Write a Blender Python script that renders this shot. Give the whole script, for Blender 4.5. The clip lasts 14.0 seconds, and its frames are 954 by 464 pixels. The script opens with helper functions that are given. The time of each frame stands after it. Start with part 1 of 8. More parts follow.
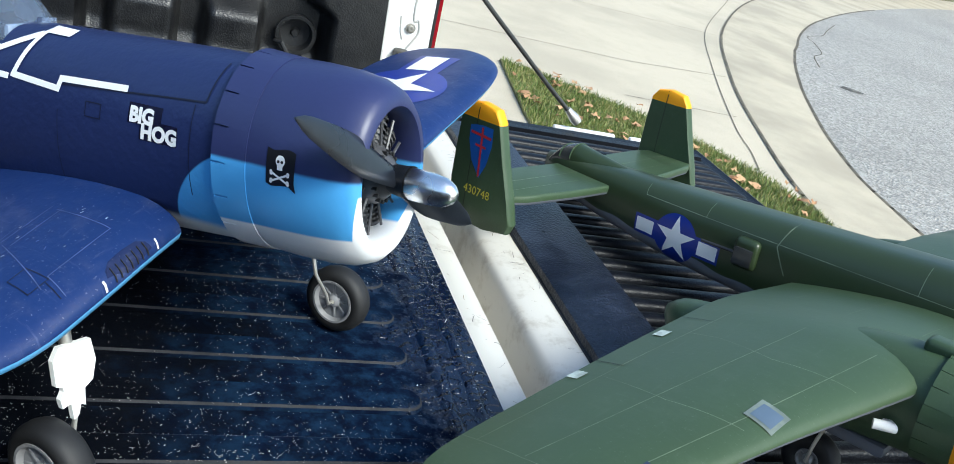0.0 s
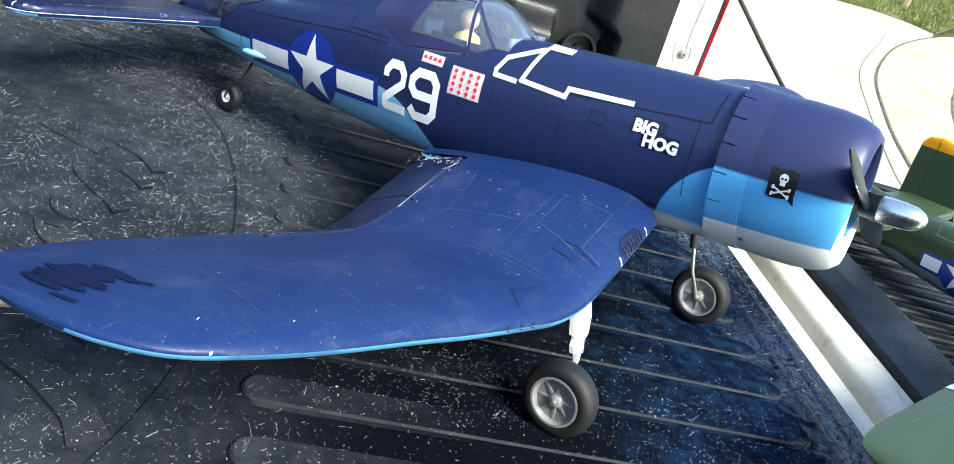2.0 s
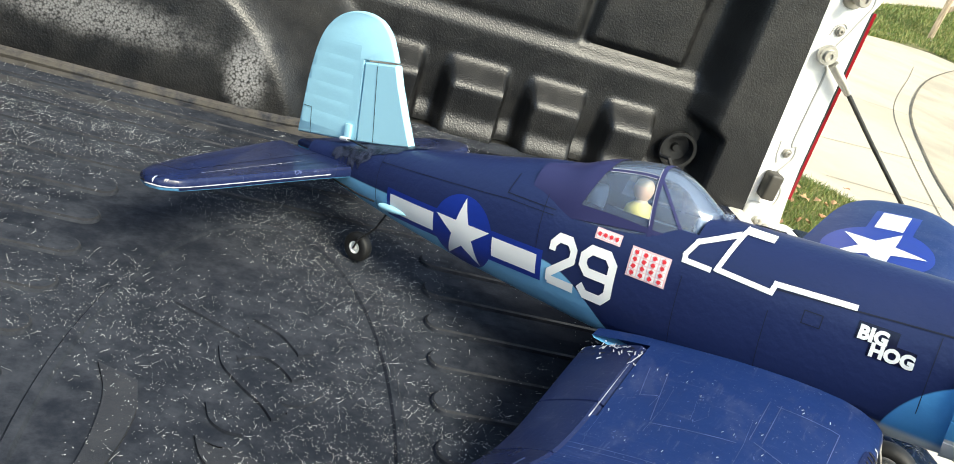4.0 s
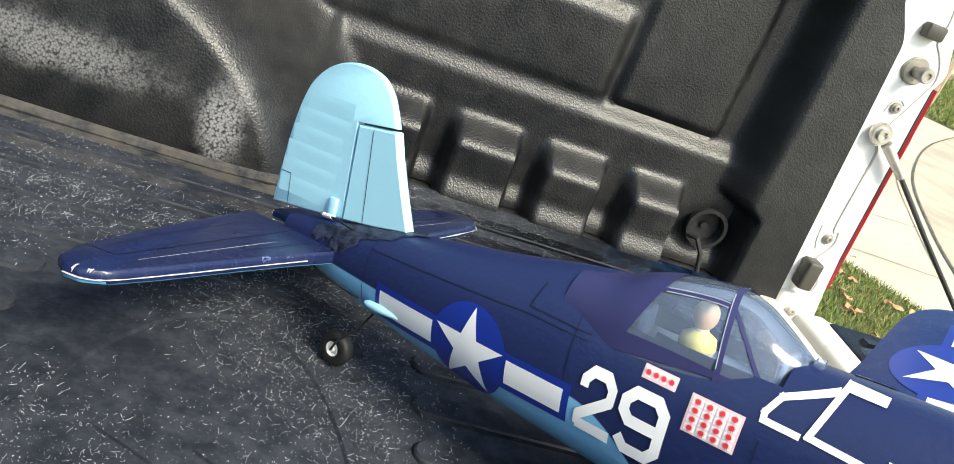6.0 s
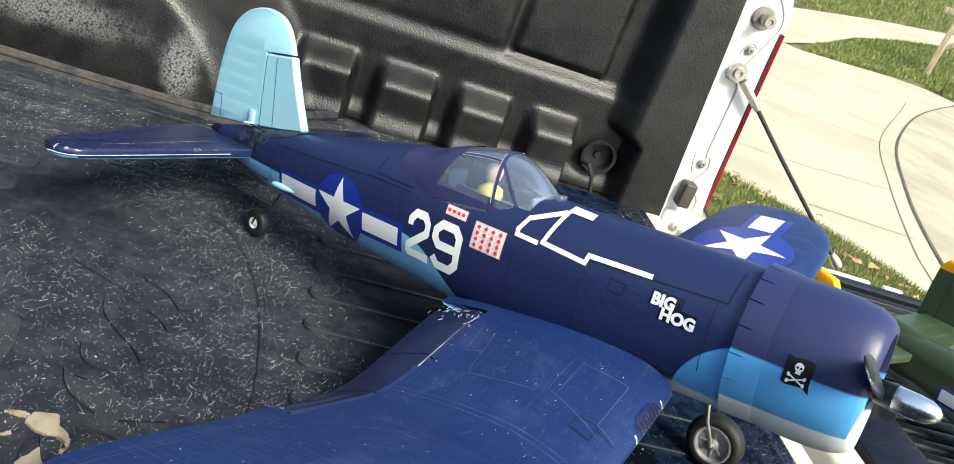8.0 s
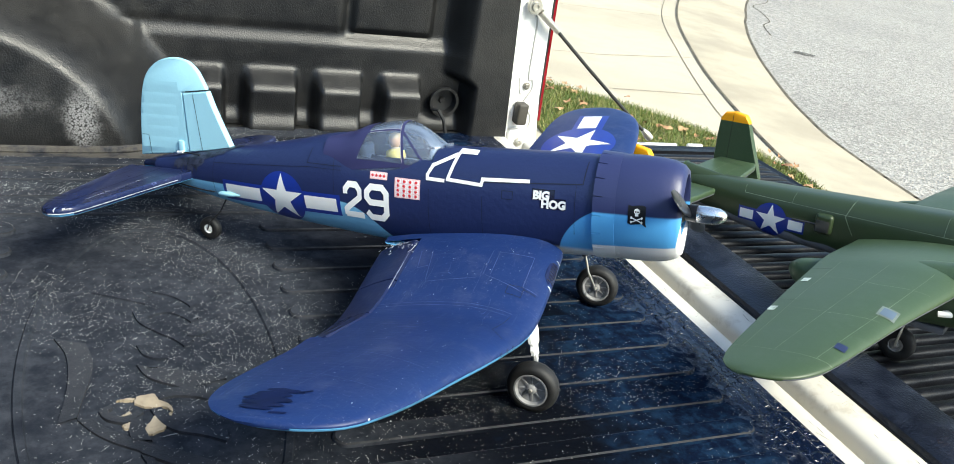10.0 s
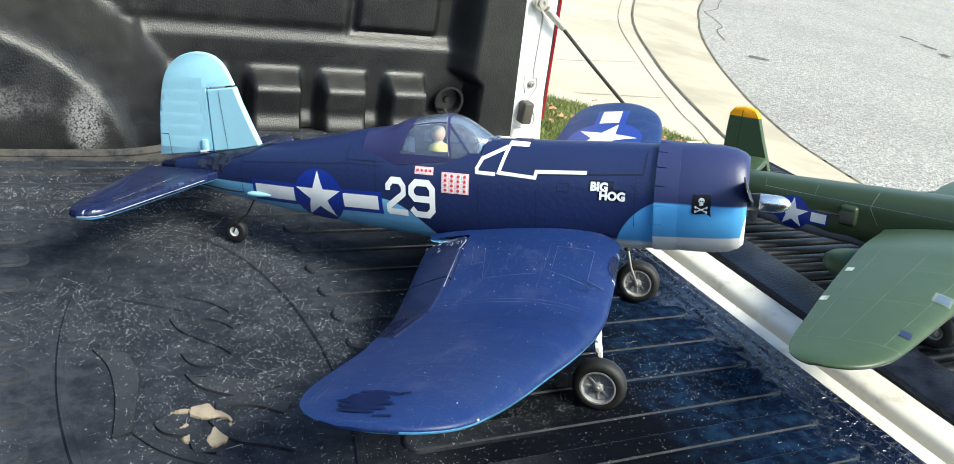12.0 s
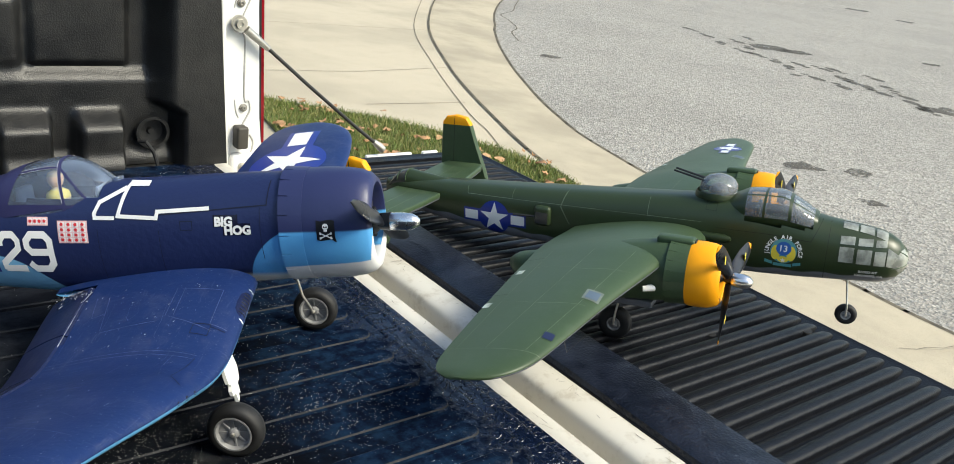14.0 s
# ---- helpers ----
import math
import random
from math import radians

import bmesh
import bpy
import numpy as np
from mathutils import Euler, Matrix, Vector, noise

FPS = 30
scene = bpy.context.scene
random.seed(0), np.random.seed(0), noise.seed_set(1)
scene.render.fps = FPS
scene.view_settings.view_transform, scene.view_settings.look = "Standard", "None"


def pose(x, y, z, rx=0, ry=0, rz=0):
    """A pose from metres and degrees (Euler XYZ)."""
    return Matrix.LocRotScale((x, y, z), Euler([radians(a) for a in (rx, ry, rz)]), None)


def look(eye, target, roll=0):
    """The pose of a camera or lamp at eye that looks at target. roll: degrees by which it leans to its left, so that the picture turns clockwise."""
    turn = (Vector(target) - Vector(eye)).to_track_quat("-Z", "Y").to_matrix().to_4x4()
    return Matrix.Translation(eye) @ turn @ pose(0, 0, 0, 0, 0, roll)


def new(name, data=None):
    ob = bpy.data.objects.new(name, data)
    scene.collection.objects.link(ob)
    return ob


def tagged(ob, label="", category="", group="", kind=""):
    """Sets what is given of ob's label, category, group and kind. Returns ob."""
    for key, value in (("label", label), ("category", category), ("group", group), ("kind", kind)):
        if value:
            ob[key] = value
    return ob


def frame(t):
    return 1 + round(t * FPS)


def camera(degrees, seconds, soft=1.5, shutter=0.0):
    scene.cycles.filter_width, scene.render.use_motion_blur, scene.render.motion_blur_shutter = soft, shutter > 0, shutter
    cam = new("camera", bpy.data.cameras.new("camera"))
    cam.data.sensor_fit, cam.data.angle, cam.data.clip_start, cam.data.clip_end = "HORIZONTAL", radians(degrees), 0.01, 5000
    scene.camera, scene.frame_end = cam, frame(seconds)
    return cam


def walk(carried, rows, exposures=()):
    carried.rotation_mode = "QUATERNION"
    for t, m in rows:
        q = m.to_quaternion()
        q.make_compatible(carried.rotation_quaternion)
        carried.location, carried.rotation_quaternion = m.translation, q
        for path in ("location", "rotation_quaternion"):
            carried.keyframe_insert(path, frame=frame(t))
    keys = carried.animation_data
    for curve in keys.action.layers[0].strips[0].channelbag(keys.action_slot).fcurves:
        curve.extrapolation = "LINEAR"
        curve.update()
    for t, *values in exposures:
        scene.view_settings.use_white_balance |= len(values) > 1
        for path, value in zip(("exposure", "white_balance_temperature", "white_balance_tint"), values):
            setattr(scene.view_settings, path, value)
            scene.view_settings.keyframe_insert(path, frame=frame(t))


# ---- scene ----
# seconds, stops, kelvin, tint
EXPOSURE = [(0, 0.69, 5850, 2), (1.5, 0.87, 5950, 2), (2.1, 1.32, 6300, 1), (3.0, 1.28, 6800, 1), (4.2, 1.10, 6850, 1), (6.5, 1.07, 6800, 3), (7.7, 0.96, 6850, 2), (10, 1.0, 6500, 1), (11.0, 0.76, 6500, 0), (12.0, 1.02, 6380, 0), (12.6, 1.06, 6380, 0), (13.2, 0.84, 6650, 2), (14, 0.52, 6800, 3)]
# x, y, radius of dark spots and footprints on the road
STAINS = [(11.16, 6.55, 0.42), (11.45, 6.35, 0.26), (9.50, 3.12, 0.34), (25.2, 13.1, 0.5), (24.2, 11.0, 0.4), (5.85, 5.80, 0.12), (9.19, 4.89, 0.10), (5.05, 2.10, 0.16), (5.37, 1.89, 0.14), (4.75, 1.41, 0.10), (14.2, 5.5, 0.2)]
PRINTS = [(11.01, 8.05), (10.76, 7.53), (10.32, 6.90), (10.98, 7.10), (11.67, 7.37), (10.10, 6.34), (10.08, 6.07), (9.97, 5.69), (10.19, 5.44), (10.38, 5.23), (10.54, 5.10), (9.90, 4.50), (9.74, 4.20), (9.61, 3.97), (10.13, 4.12),
          (9.80, 3.76), (9.44, 3.43), (10.71, 4.65), (9.16, 3.15), (9.40, 4.76), (9.95, 4.66), (10.6, 6.6), (9.7, 5.3), (9.3, 4.3)]
B_PROP, WHEEL_Z = 165.0, 0.8785
cam = camera(58.3, 14.0, 0.9)
PATH = [
    (0, (-0.291, -0.771, 1.306), (0.422, 0.902, 0.474), 16.5),
    (0.5, (-0.426, -0.78, 1.302), (0.287, 0.901, 0.487), 19.4),
    (1, (-0.494, -0.778, 1.295), (0.219, 0.908, 0.489), 20.7),
    (1.5, (-0.546, -0.789, 1.301), (0.17, 0.895, 0.494), 21.1),
    (2, (-0.592, -0.831, 1.273), (-0.095, 0.893, 0.39), 20.5),
    (2.5, (-0.631, -0.829, 1.287), (-0.23, 0.91, 0.385), 20.3),
    (3, (-0.674, -0.78, 1.291), (-0.263, 0.992, 0.459), 19.2),
    (3.5, (-0.711, -0.761, 1.307), (-0.276, 1.004, 0.474), 19.0),
    (4, (-0.742, -0.688, 1.321), (-0.296, 1.072, 0.483), 19.3),
    (4.2, (-0.744, -0.606, 1.31), (-0.31, 1.169, 0.495), 19.2),
    (6.3, (-0.729, -0.507, 1.296), (-0.274, 1.29, 0.544), 22.7),
    (6.5, (-0.719, -0.528, 1.306), (-0.257, 1.265, 0.55), 22.9),
    (7, (-0.668, -0.603, 1.311), (-0.209, 1.189, 0.551), 22.7),
    (7.5, (-0.635, -0.723, 1.316), (-0.19, 1.067, 0.542), 23.5),
    (7.7, (-0.615, -0.752, 1.333), (-0.196, 1.036, 0.54), 22.4),
    (9.8, (-0.788, -1.047, 1.456), (-0.053, 0.618, 0.626), 10.2),
    (10, (-0.794, -1.049, 1.459), (-0.002, 0.592, 0.633), 10.2),
    (10.5, (-0.802, -1.031, 1.445), (0.239, 0.489, 0.667), 12.4),
    (11, (-0.827, -1.014, 1.423), (0.235, 0.495, 0.651), 12.3),
    (11.5, (-0.874, -0.987, 1.407), (0.123, 0.565, 0.635), 11.3),
    (12, (-0.893, -0.976, 1.407), (0.002, 0.63, 0.619), 10.3),
    (12.5, (-0.849, -0.987, 1.413), (0.066, 0.608, 0.626), 9.7),
    (13, (-0.786, -1.013, 1.421), (0.206, 0.534, 0.632), 9.4),
    (13.5, (-0.718, -1.032, 1.438), (0.49, 0.379, 0.696), 9.5),
    (14, (-0.667, -1.063, 1.454), (0.545, 0.359, 0.74), 8.6),
]
walk(cam, [(t, look(eye, target, roll)) for t, eye, target, roll in PATH], EXPOSURE)

# ---- world and sun ----
SUN_AZ, SUN_EL = 299.0, 46.0        # degrees: azimuth from +x counter-clockwise, elevation
world = bpy.data.worlds.new("sky")
scene.world = world
world.use_nodes = True
wn, wl = world.node_tree.nodes, world.node_tree.links
sky = wn.new("ShaderNodeTexSky")
sky.sky_type, sky.sun_disc = "NISHITA", False
sky.sun_elevation, sky.sun_rotation = radians(SUN_EL), radians(90 - SUN_AZ)
sky.dust_density, sky.air_density = 2.0, 1.1
wn["Background"].inputs["Strength"].default_value = 0.16
wl.new(sky.outputs["Color"], wn["Background"].inputs["Color"])

sun = new("sun", bpy.data.lights.new("sun", "SUN"))
sun.data.energy, sun.data.angle, sun.data.color = 3.2, radians(20.0), (1.0, 0.94, 0.84)
sa, se = radians(SUN_AZ), radians(SUN_EL)
sun.matrix_world = look((6 * math.cos(sa) * math.cos(se), 6 * math.sin(sa) * math.cos(se), 6 * math.sin(se)), (0, 0, 0))

# ---- tools ----
from mathutils.bvhtree import BVHTree
import itertools


def nodes_of(name):
    m = bpy.data.materials.new(name)
    m.use_nodes = True
    return m, m.node_tree.nodes, m.node_tree.links, m.node_tree.nodes["Principled BSDF"]


def mixed(n, l, fac, a, b):
    """A colour mix of two colours or sockets."""
    k = n.new("ShaderNodeMix")
    k.data_type = "RGBA"
    for socket, v in ((k.inputs[0], fac), (k.inputs[6], a), (k.inputs[7], b)):
        if isinstance(v, bpy.types.NodeSocket):
            l.new(v, socket)
        elif isinstance(v, (int, float)):
            socket.default_value = v
        else:
            socket.default_value = (*v, 1)
    return k.outputs[2]


def calc(n, l, op, a, b=0.0, c=None, clamp=False):
    k = n.new("ShaderNodeMath")
    k.operation, k.use_clamp = op, clamp
    for socket, v in zip(k.inputs, (a, b, c)):
        if v is None:
            continue
        if isinstance(v, bpy.types.NodeSocket):
            l.new(v, socket)
        else:
            socket.default_value = v
    return k.outputs[0]


def step(n, l, v, lo, hi):
    """0 below lo, 1 above hi, smooth between."""
    k = n.new("ShaderNodeMapRange")
    k.interpolation_type = "SMOOTHSTEP"
    l.new(v, k.inputs[0])
    k.inputs[1].default_value, k.inputs[2].default_value = lo, hi
    return k.outputs[0]


def coords(n, l, kind="Object", scale=(1, 1, 1)):
    tc = n.new("ShaderNodeTexCoord")
    mp = n.new("ShaderNodeMapping")
    mp.inputs["Scale"].default_value = scale
    l.new(tc.outputs[kind], mp.inputs["Vector"])
    return mp.outputs[0]


def noise_of(n, l, vec, scale, detail=4.0, rough=0.55):
    k = n.new("ShaderNodeTexNoise")
    k.inputs["Scale"].default_value, k.inputs["Detail"].default_value, k.inputs["Roughness"].default_value = scale, detail, rough
    l.new(vec, k.inputs["Vector"])
    return k.outputs["Fac"]


def bump_to(n, l, bsdf, height, strength, distance=0.001):
    k = n.new("ShaderNodeBump")
    k.inputs["Strength"].default_value, k.inputs["Distance"].default_value = strength, distance
    l.new(height, k.inputs["Height"])
    l.new(k.outputs[0], bsdf.inputs["Normal"])


def surface(name, color, rough, metal=0.0, spread=0.15, big=6.0, fine=90.0, relief=0.15, depth=0.0006, color2=None, rough_spread=0.12, spec=0.5, stretch=(1, 1, 1)):
    """A plain real surface: its colour varies at two scales, its gloss too, with a fine relief."""
    m, n, l, b = nodes_of(name)
    v = coords(n, l, "Object", stretch)
    n1, n2 = noise_of(n, l, v, big, 3.0), noise_of(n, l, v, fine, 5.0)
    dark = tuple(c * (1 - spread) for c in color)
    lite = color2 or tuple(min(1, c * (1 + spread)) for c in color)
    c1 = mixed(n, l, step(n, l, n1, 0.35, 0.65), dark, lite)
    c2 = mixed(n, l, calc(n, l, "MULTIPLY", step(n, l, n2, 0.5, 0.75), 0.35), c1, tuple(min(1, c * (1 + 2 * spread)) for c in color))
    l.new(c2, b.inputs["Base Color"])
    r = calc(n, l, "ADD", calc(n, l, "MULTIPLY", n1, rough_spread * 2), rough - rough_spread, clamp=True)
    l.new(r, b.inputs["Roughness"])
    b.inputs["Metallic"].default_value = metal
    b.inputs["Specular IOR Level"].default_value = spec
    if relief:
        bump_to(n, l, b, n2, relief, depth)
    return m


def mesh_of(name, bm, material):
    bm.normal_update()
    me = bpy.data.meshes.new(name)
    bm.to_mesh(me)
    bm.free()
    for m in material if isinstance(material, (list, tuple)) else [material]:
        me.materials.append(m)
    return me


def soften(me, angle=40):
    """Smooth shading, with sharp edges where faces meet at more than the angle."""
    me.shade_smooth()
    me.set_sharp_from_angle(angle=radians(angle))
    return me


def part(name, bm, material, parent, label="", angle=40):
    ob = new(name, soften(mesh_of(name, bm, material), angle))
    ob.parent = parent
    if label:
        ob["label"] = label
    return ob


def thing(name, m, label, category, group="", kind=""):
    e = new(name)
    e.empty_display_size = 0.1
    e.matrix_world = m
    return tagged(e, label, category, group, kind)


def single(name, bm, material, label, category, kind="", m=None, angle=40, group=""):
    ob = new(name, soften(mesh_of(name, bm, material), angle))
    if m is not None:
        ob.matrix_world = m
    return tagged(ob, label, category, group, kind)


def box(lo, hi, bevel=0.0, segs=2, bm=None, m=None):
    bm = bm or bmesh.new()
    c = [(a + b) / 2 for a, b in zip(lo, hi)]
    r = bmesh.ops.create_cube(bm, size=1, matrix=Matrix.Translation(c) @ Matrix.Diagonal([b - a for a, b in zip(lo, hi)] + [1]))
    vs = r["verts"]
    if bevel:
        es = list({e for v in vs for e in v.link_edges})
        g = bmesh.ops.bevel(bm, geom=es, offset=bevel, segments=segs, affect="EDGES", profile=0.5)
        vs = list({v for v in vs if v.is_valid} | set(g["verts"]))
    if m is not None:
        bmesh.ops.transform(bm, matrix=m, verts=vs)
    return bm


def lathe(profile, axis="X", segs=40, bm=None, m=None):
    """A body of revolution: profile of (along, radius)."""
    bm = bm or bmesh.new()
    rings = []
    for a, r in profile:
        if r < 1e-6:
            rings.append([bm.verts.new((a, 0, 0))])
        else:
            rings.append([bm.verts.new((a, r * math.cos(2 * math.pi * i / segs), r * math.sin(2 * math.pi * i / segs))) for i in range(segs)])
    for p, q in zip(rings, rings[1:]):
        for i in range(segs):
            j = (i + 1) % segs
            if len(p) == 1 and len(q) == 1:
                continue
            f = [p[0], q[i], q[j]] if len(p) == 1 else [p[i], q[0], p[j]] if len(q) == 1 else [p[i], q[i], q[j], p[j]]
            bm.faces.new(f)
    vs = [v for r in rings for v in r]
    turn = {"X": Matrix(), "Y": Matrix.Rotation(radians(90), 4, "Z"), "Z": Matrix.Rotation(radians(-90), 4, "Y")}[axis]
    bmesh.ops.transform(bm, matrix=(m or Matrix()) @ turn, verts=vs)
    bmesh.ops.recalc_face_normals(bm, faces=list(bm.faces))
    return bm


def tube(points, radius, segs=10, bm=None, cap=True):
    """A round rod along points; radius may be a list."""
    bm = bm or bmesh.new()
    pts = [Vector(p) for p in points]
    rad = radius if isinstance(radius, (list, tuple)) else [radius] * len(pts)
    rings, up = [], None
    for i, p in enumerate(pts):
        d = (pts[min(i + 1, len(pts) - 1)] - pts[max(i - 1, 0)]).normalized()
        if up is None:
            up = d.orthogonal().normalized()
        side = d.cross(up).normalized()
        up = side.cross(d).normalized()
        rings.append([bm.verts.new(p + rad[i] * (math.cos(2 * math.pi * k / segs) * up + math.sin(2 * math.pi * k / segs) * side)) for k in range(segs)])
    for a, b in zip(rings, rings[1:]):
        for k in range(segs):
            bm.faces.new([a[k], a[(k + 1) % segs], b[(k + 1) % segs], b[k]])
    if cap:
        bm.faces.new(rings[0][::-1]), bm.faces.new(rings[-1])
    bmesh.ops.recalc_face_normals(bm, faces=list(bm.faces))
    return bm


def loft(rings, bm=None, cap=True):
    """A skin over closed rings of equal length."""
    bm = bm or bmesh.new()
    rows = [[bm.verts.new(p) for p in r] for r in rings]
    k = len(rows[0])
    for a, b in zip(rows, rows[1:]):
        for i in range(k):
            bm.faces.new([a[i], a[(i + 1) % k], b[(i + 1) % k], b[i]])
    if cap:
        bm.faces.new(rows[0][::-1]), bm.faces.new(rows[-1])
    bmesh.ops.recalc_face_normals(bm, faces=list(bm.faces))
    return bm


def spline(pts, x):
    """Catmull-Rom through rows (x, a, b, ...), sorted by x."""
    if x <= pts[0][0]:
        return pts[0][1:]
    if x >= pts[-1][0]:
        return pts[-1][1:]
    i = max(k for k in range(len(pts) - 1) if pts[k][0] <= x)
    p0, p1, p2, p3 = pts[max(i - 1, 0)], pts[i], pts[i + 1], pts[min(i + 2, len(pts) - 1)]
    t = (x - p1[0]) / (p2[0] - p1[0])
    h = p2[0] - p1[0]
    out = []
    for a0, a1, a2, a3 in zip(p0[1:], p1[1:], p2[1:], p3[1:]):
        m1 = (a2 - a0) / (p2[0] - p0[0]) * h if p2[0] > p0[0] else 0
        m2 = (a3 - a1) / (p3[0] - p1[0]) * h if p3[0] > p1[0] else 0
        out.append((2 * t**3 - 3 * t**2 + 1) * a1 + (t**3 - 2 * t**2 + t) * m1 + (-2 * t**3 + 3 * t**2) * a2 + (t**3 - t**2) * m2)
    return out


def hull_ring(x, top, bot, hw, power=2.2, k=56):
    """A fuselage section: a rounded oval from bot to top, hw wide to each side."""
    zc, hh = (top + bot) / 2, (top - bot) / 2
    out = []
    for i in range(k):
        a = 2 * math.pi * i / k
        c, s = math.cos(a), math.sin(a)
        out.append((x, hw * math.copysign(abs(c) ** (2 / power), c), zc + hh * math.copysign(abs(s) ** (2 / power), s)))
    return out


def foil_ring(s, le, te, z, thick, droop=0.0, k=13):
    """A wing section at the span s: from le to te along x; upper side first."""
    out = []
    c = le - te
    for i in range(k):
        u = 0.5 * (1 - math.cos(math.pi * i / (k - 1)))
        y = thick * (1.4845 * u**0.5 - 0.63 * u - 1.758 * u**2 + 1.4215 * u**3 - 0.5075 * u**4) + 0.0006
        out.append((le - c * u, s, z + 1.2 * y - droop * u**2))
    for i in range(k - 2, 0, -1):
        u = 0.5 * (1 - math.cos(math.pi * i / (k - 1)))
        y = thick * (1.4845 * u**0.5 - 0.63 * u - 1.758 * u**2 + 1.4215 * u**3 - 0.5075 * u**4) + 0.0006
        out.append((le - c * u, s, z - 0.8 * y - droop * u**2))
    return out


def wing_skin(rows, side, n=40, k=13):
    """A wing through rows (span, le, te, z, thick, droop) on the side -1 or 1."""
    a, b = rows[0][0], rows[-1][0]
    rings = []
    for i in range(n + 1):
        u = i / n
        s = a + (b - a) * (1 - (1 - u) ** 1.6)
        le, te, z, th, dr = spline(rows, s)
        rings.append([(x, side * y, zz) for x, y, zz in foil_ring(s, le, te, z, th, dr, k)])
    return loft(rings)


def circle(cx, cy, r, n=40, ry=None):
    return [(cx + r * math.cos(2 * math.pi * i / n), cy + (ry or r) * math.sin(2 * math.pi * i / n)) for i in range(n)]


def star(cx, cy, r, turn=90, inner=0.382):
    return [(cx + (r if i % 2 == 0 else r * inner) * math.cos(radians(turn + 36 * i)), cy + (r if i % 2 == 0 else r * inner) * math.sin(radians(turn + 36 * i))) for i in range(10)]


def rect(x0, y0, x1, y1):
    return [(x0, y0), (x1, y0), (x1, y1), (x0, y1)]


def stroke(pts, w, over=0.9):
    """Quads along a polyline, as a flat line of the width w."""
    out = []
    for (x0, y0), (x1, y1) in zip(pts, pts[1:]):
        d = math.hypot(x1 - x0, y1 - y0) or 1
        ex, ey = (x1 - x0) / d * w / 2, (y1 - y0) / d * w / 2
        x0, y0, x1, y1 = x0 - ex * over, y0 - ey * over, x1 + ex * over, y1 + ey * over
        out.append([(x0 - ey, y0 + ex), (x1 - ey, y1 + ex), (x1 + ey, y1 - ex), (x0 + ey, y0 - ex)])
    return out


def letters(text, size, bold=0.0, mirror=False):
    """Flat writing as a bmesh, its lower left corner at 0, 0."""
    cu = bpy.data.curves.new("writing", "FONT")
    cu.body, cu.size, cu.offset, cu.resolution_u = text, size, bold, 3
    ob = bpy.data.objects.new("writing", cu)
    me = bpy.data.meshes.new_from_object(ob)
    bm = bmesh.new()
    bm.from_mesh(me)
    bpy.data.objects.remove(ob), bpy.data.curves.remove(cu), bpy.data.meshes.remove(me)
    return bm


def flat(polys):
    bm = bmesh.new()
    for p in polys:
        vs = [bm.verts.new((x, y, 0)) for x, y in p]
        bm.faces.new(vs)
    return bm


def wrap(bm, place, fine=0.006):
    """Lays a flat bmesh over a surface: place(u, v) gives the point."""
    bmesh.ops.triangulate(bm, faces=list(bm.faces))
    for _ in range(5):
        es = [e for e in bm.edges if e.calc_length() > fine]
        if not es:
            break
        bmesh.ops.subdivide_edges(bm, edges=es, cuts=1)
        bmesh.ops.triangulate(bm, faces=list(bm.faces))
    lost = []
    for v in bm.verts:
        p = place(v.co.x, v.co.y)
        if p is None:
            lost.append(v)
        else:
            v.co = p
    bmesh.ops.delete(bm, geom=lost, context="VERTS")
    return bm


def on_skin(tree, way, lift):
    """place() for wrap(): (u, v) on the skin's side that faces way: 'R', 'L' (u = x, v = z) or 'T' (u = x, v = y)."""
    def place(u, v):
        if way == "T":
            hit = tree.ray_cast(Vector((u, v, 2)), Vector((0, 0, -1)))
        else:
            sgn = -1 if way == "R" else 1
            hit = tree.ray_cast(Vector((u, 2 * sgn, v)), Vector((0, -sgn, 0)))
        return None if hit[0] is None else hit[0] + hit[1] * lift
    return place


def smooth01(x, lo, hi):
    t = max(0.0, min(1.0, (x - lo) / (hi - lo)))
    return t * t * (3 - 2 * t)

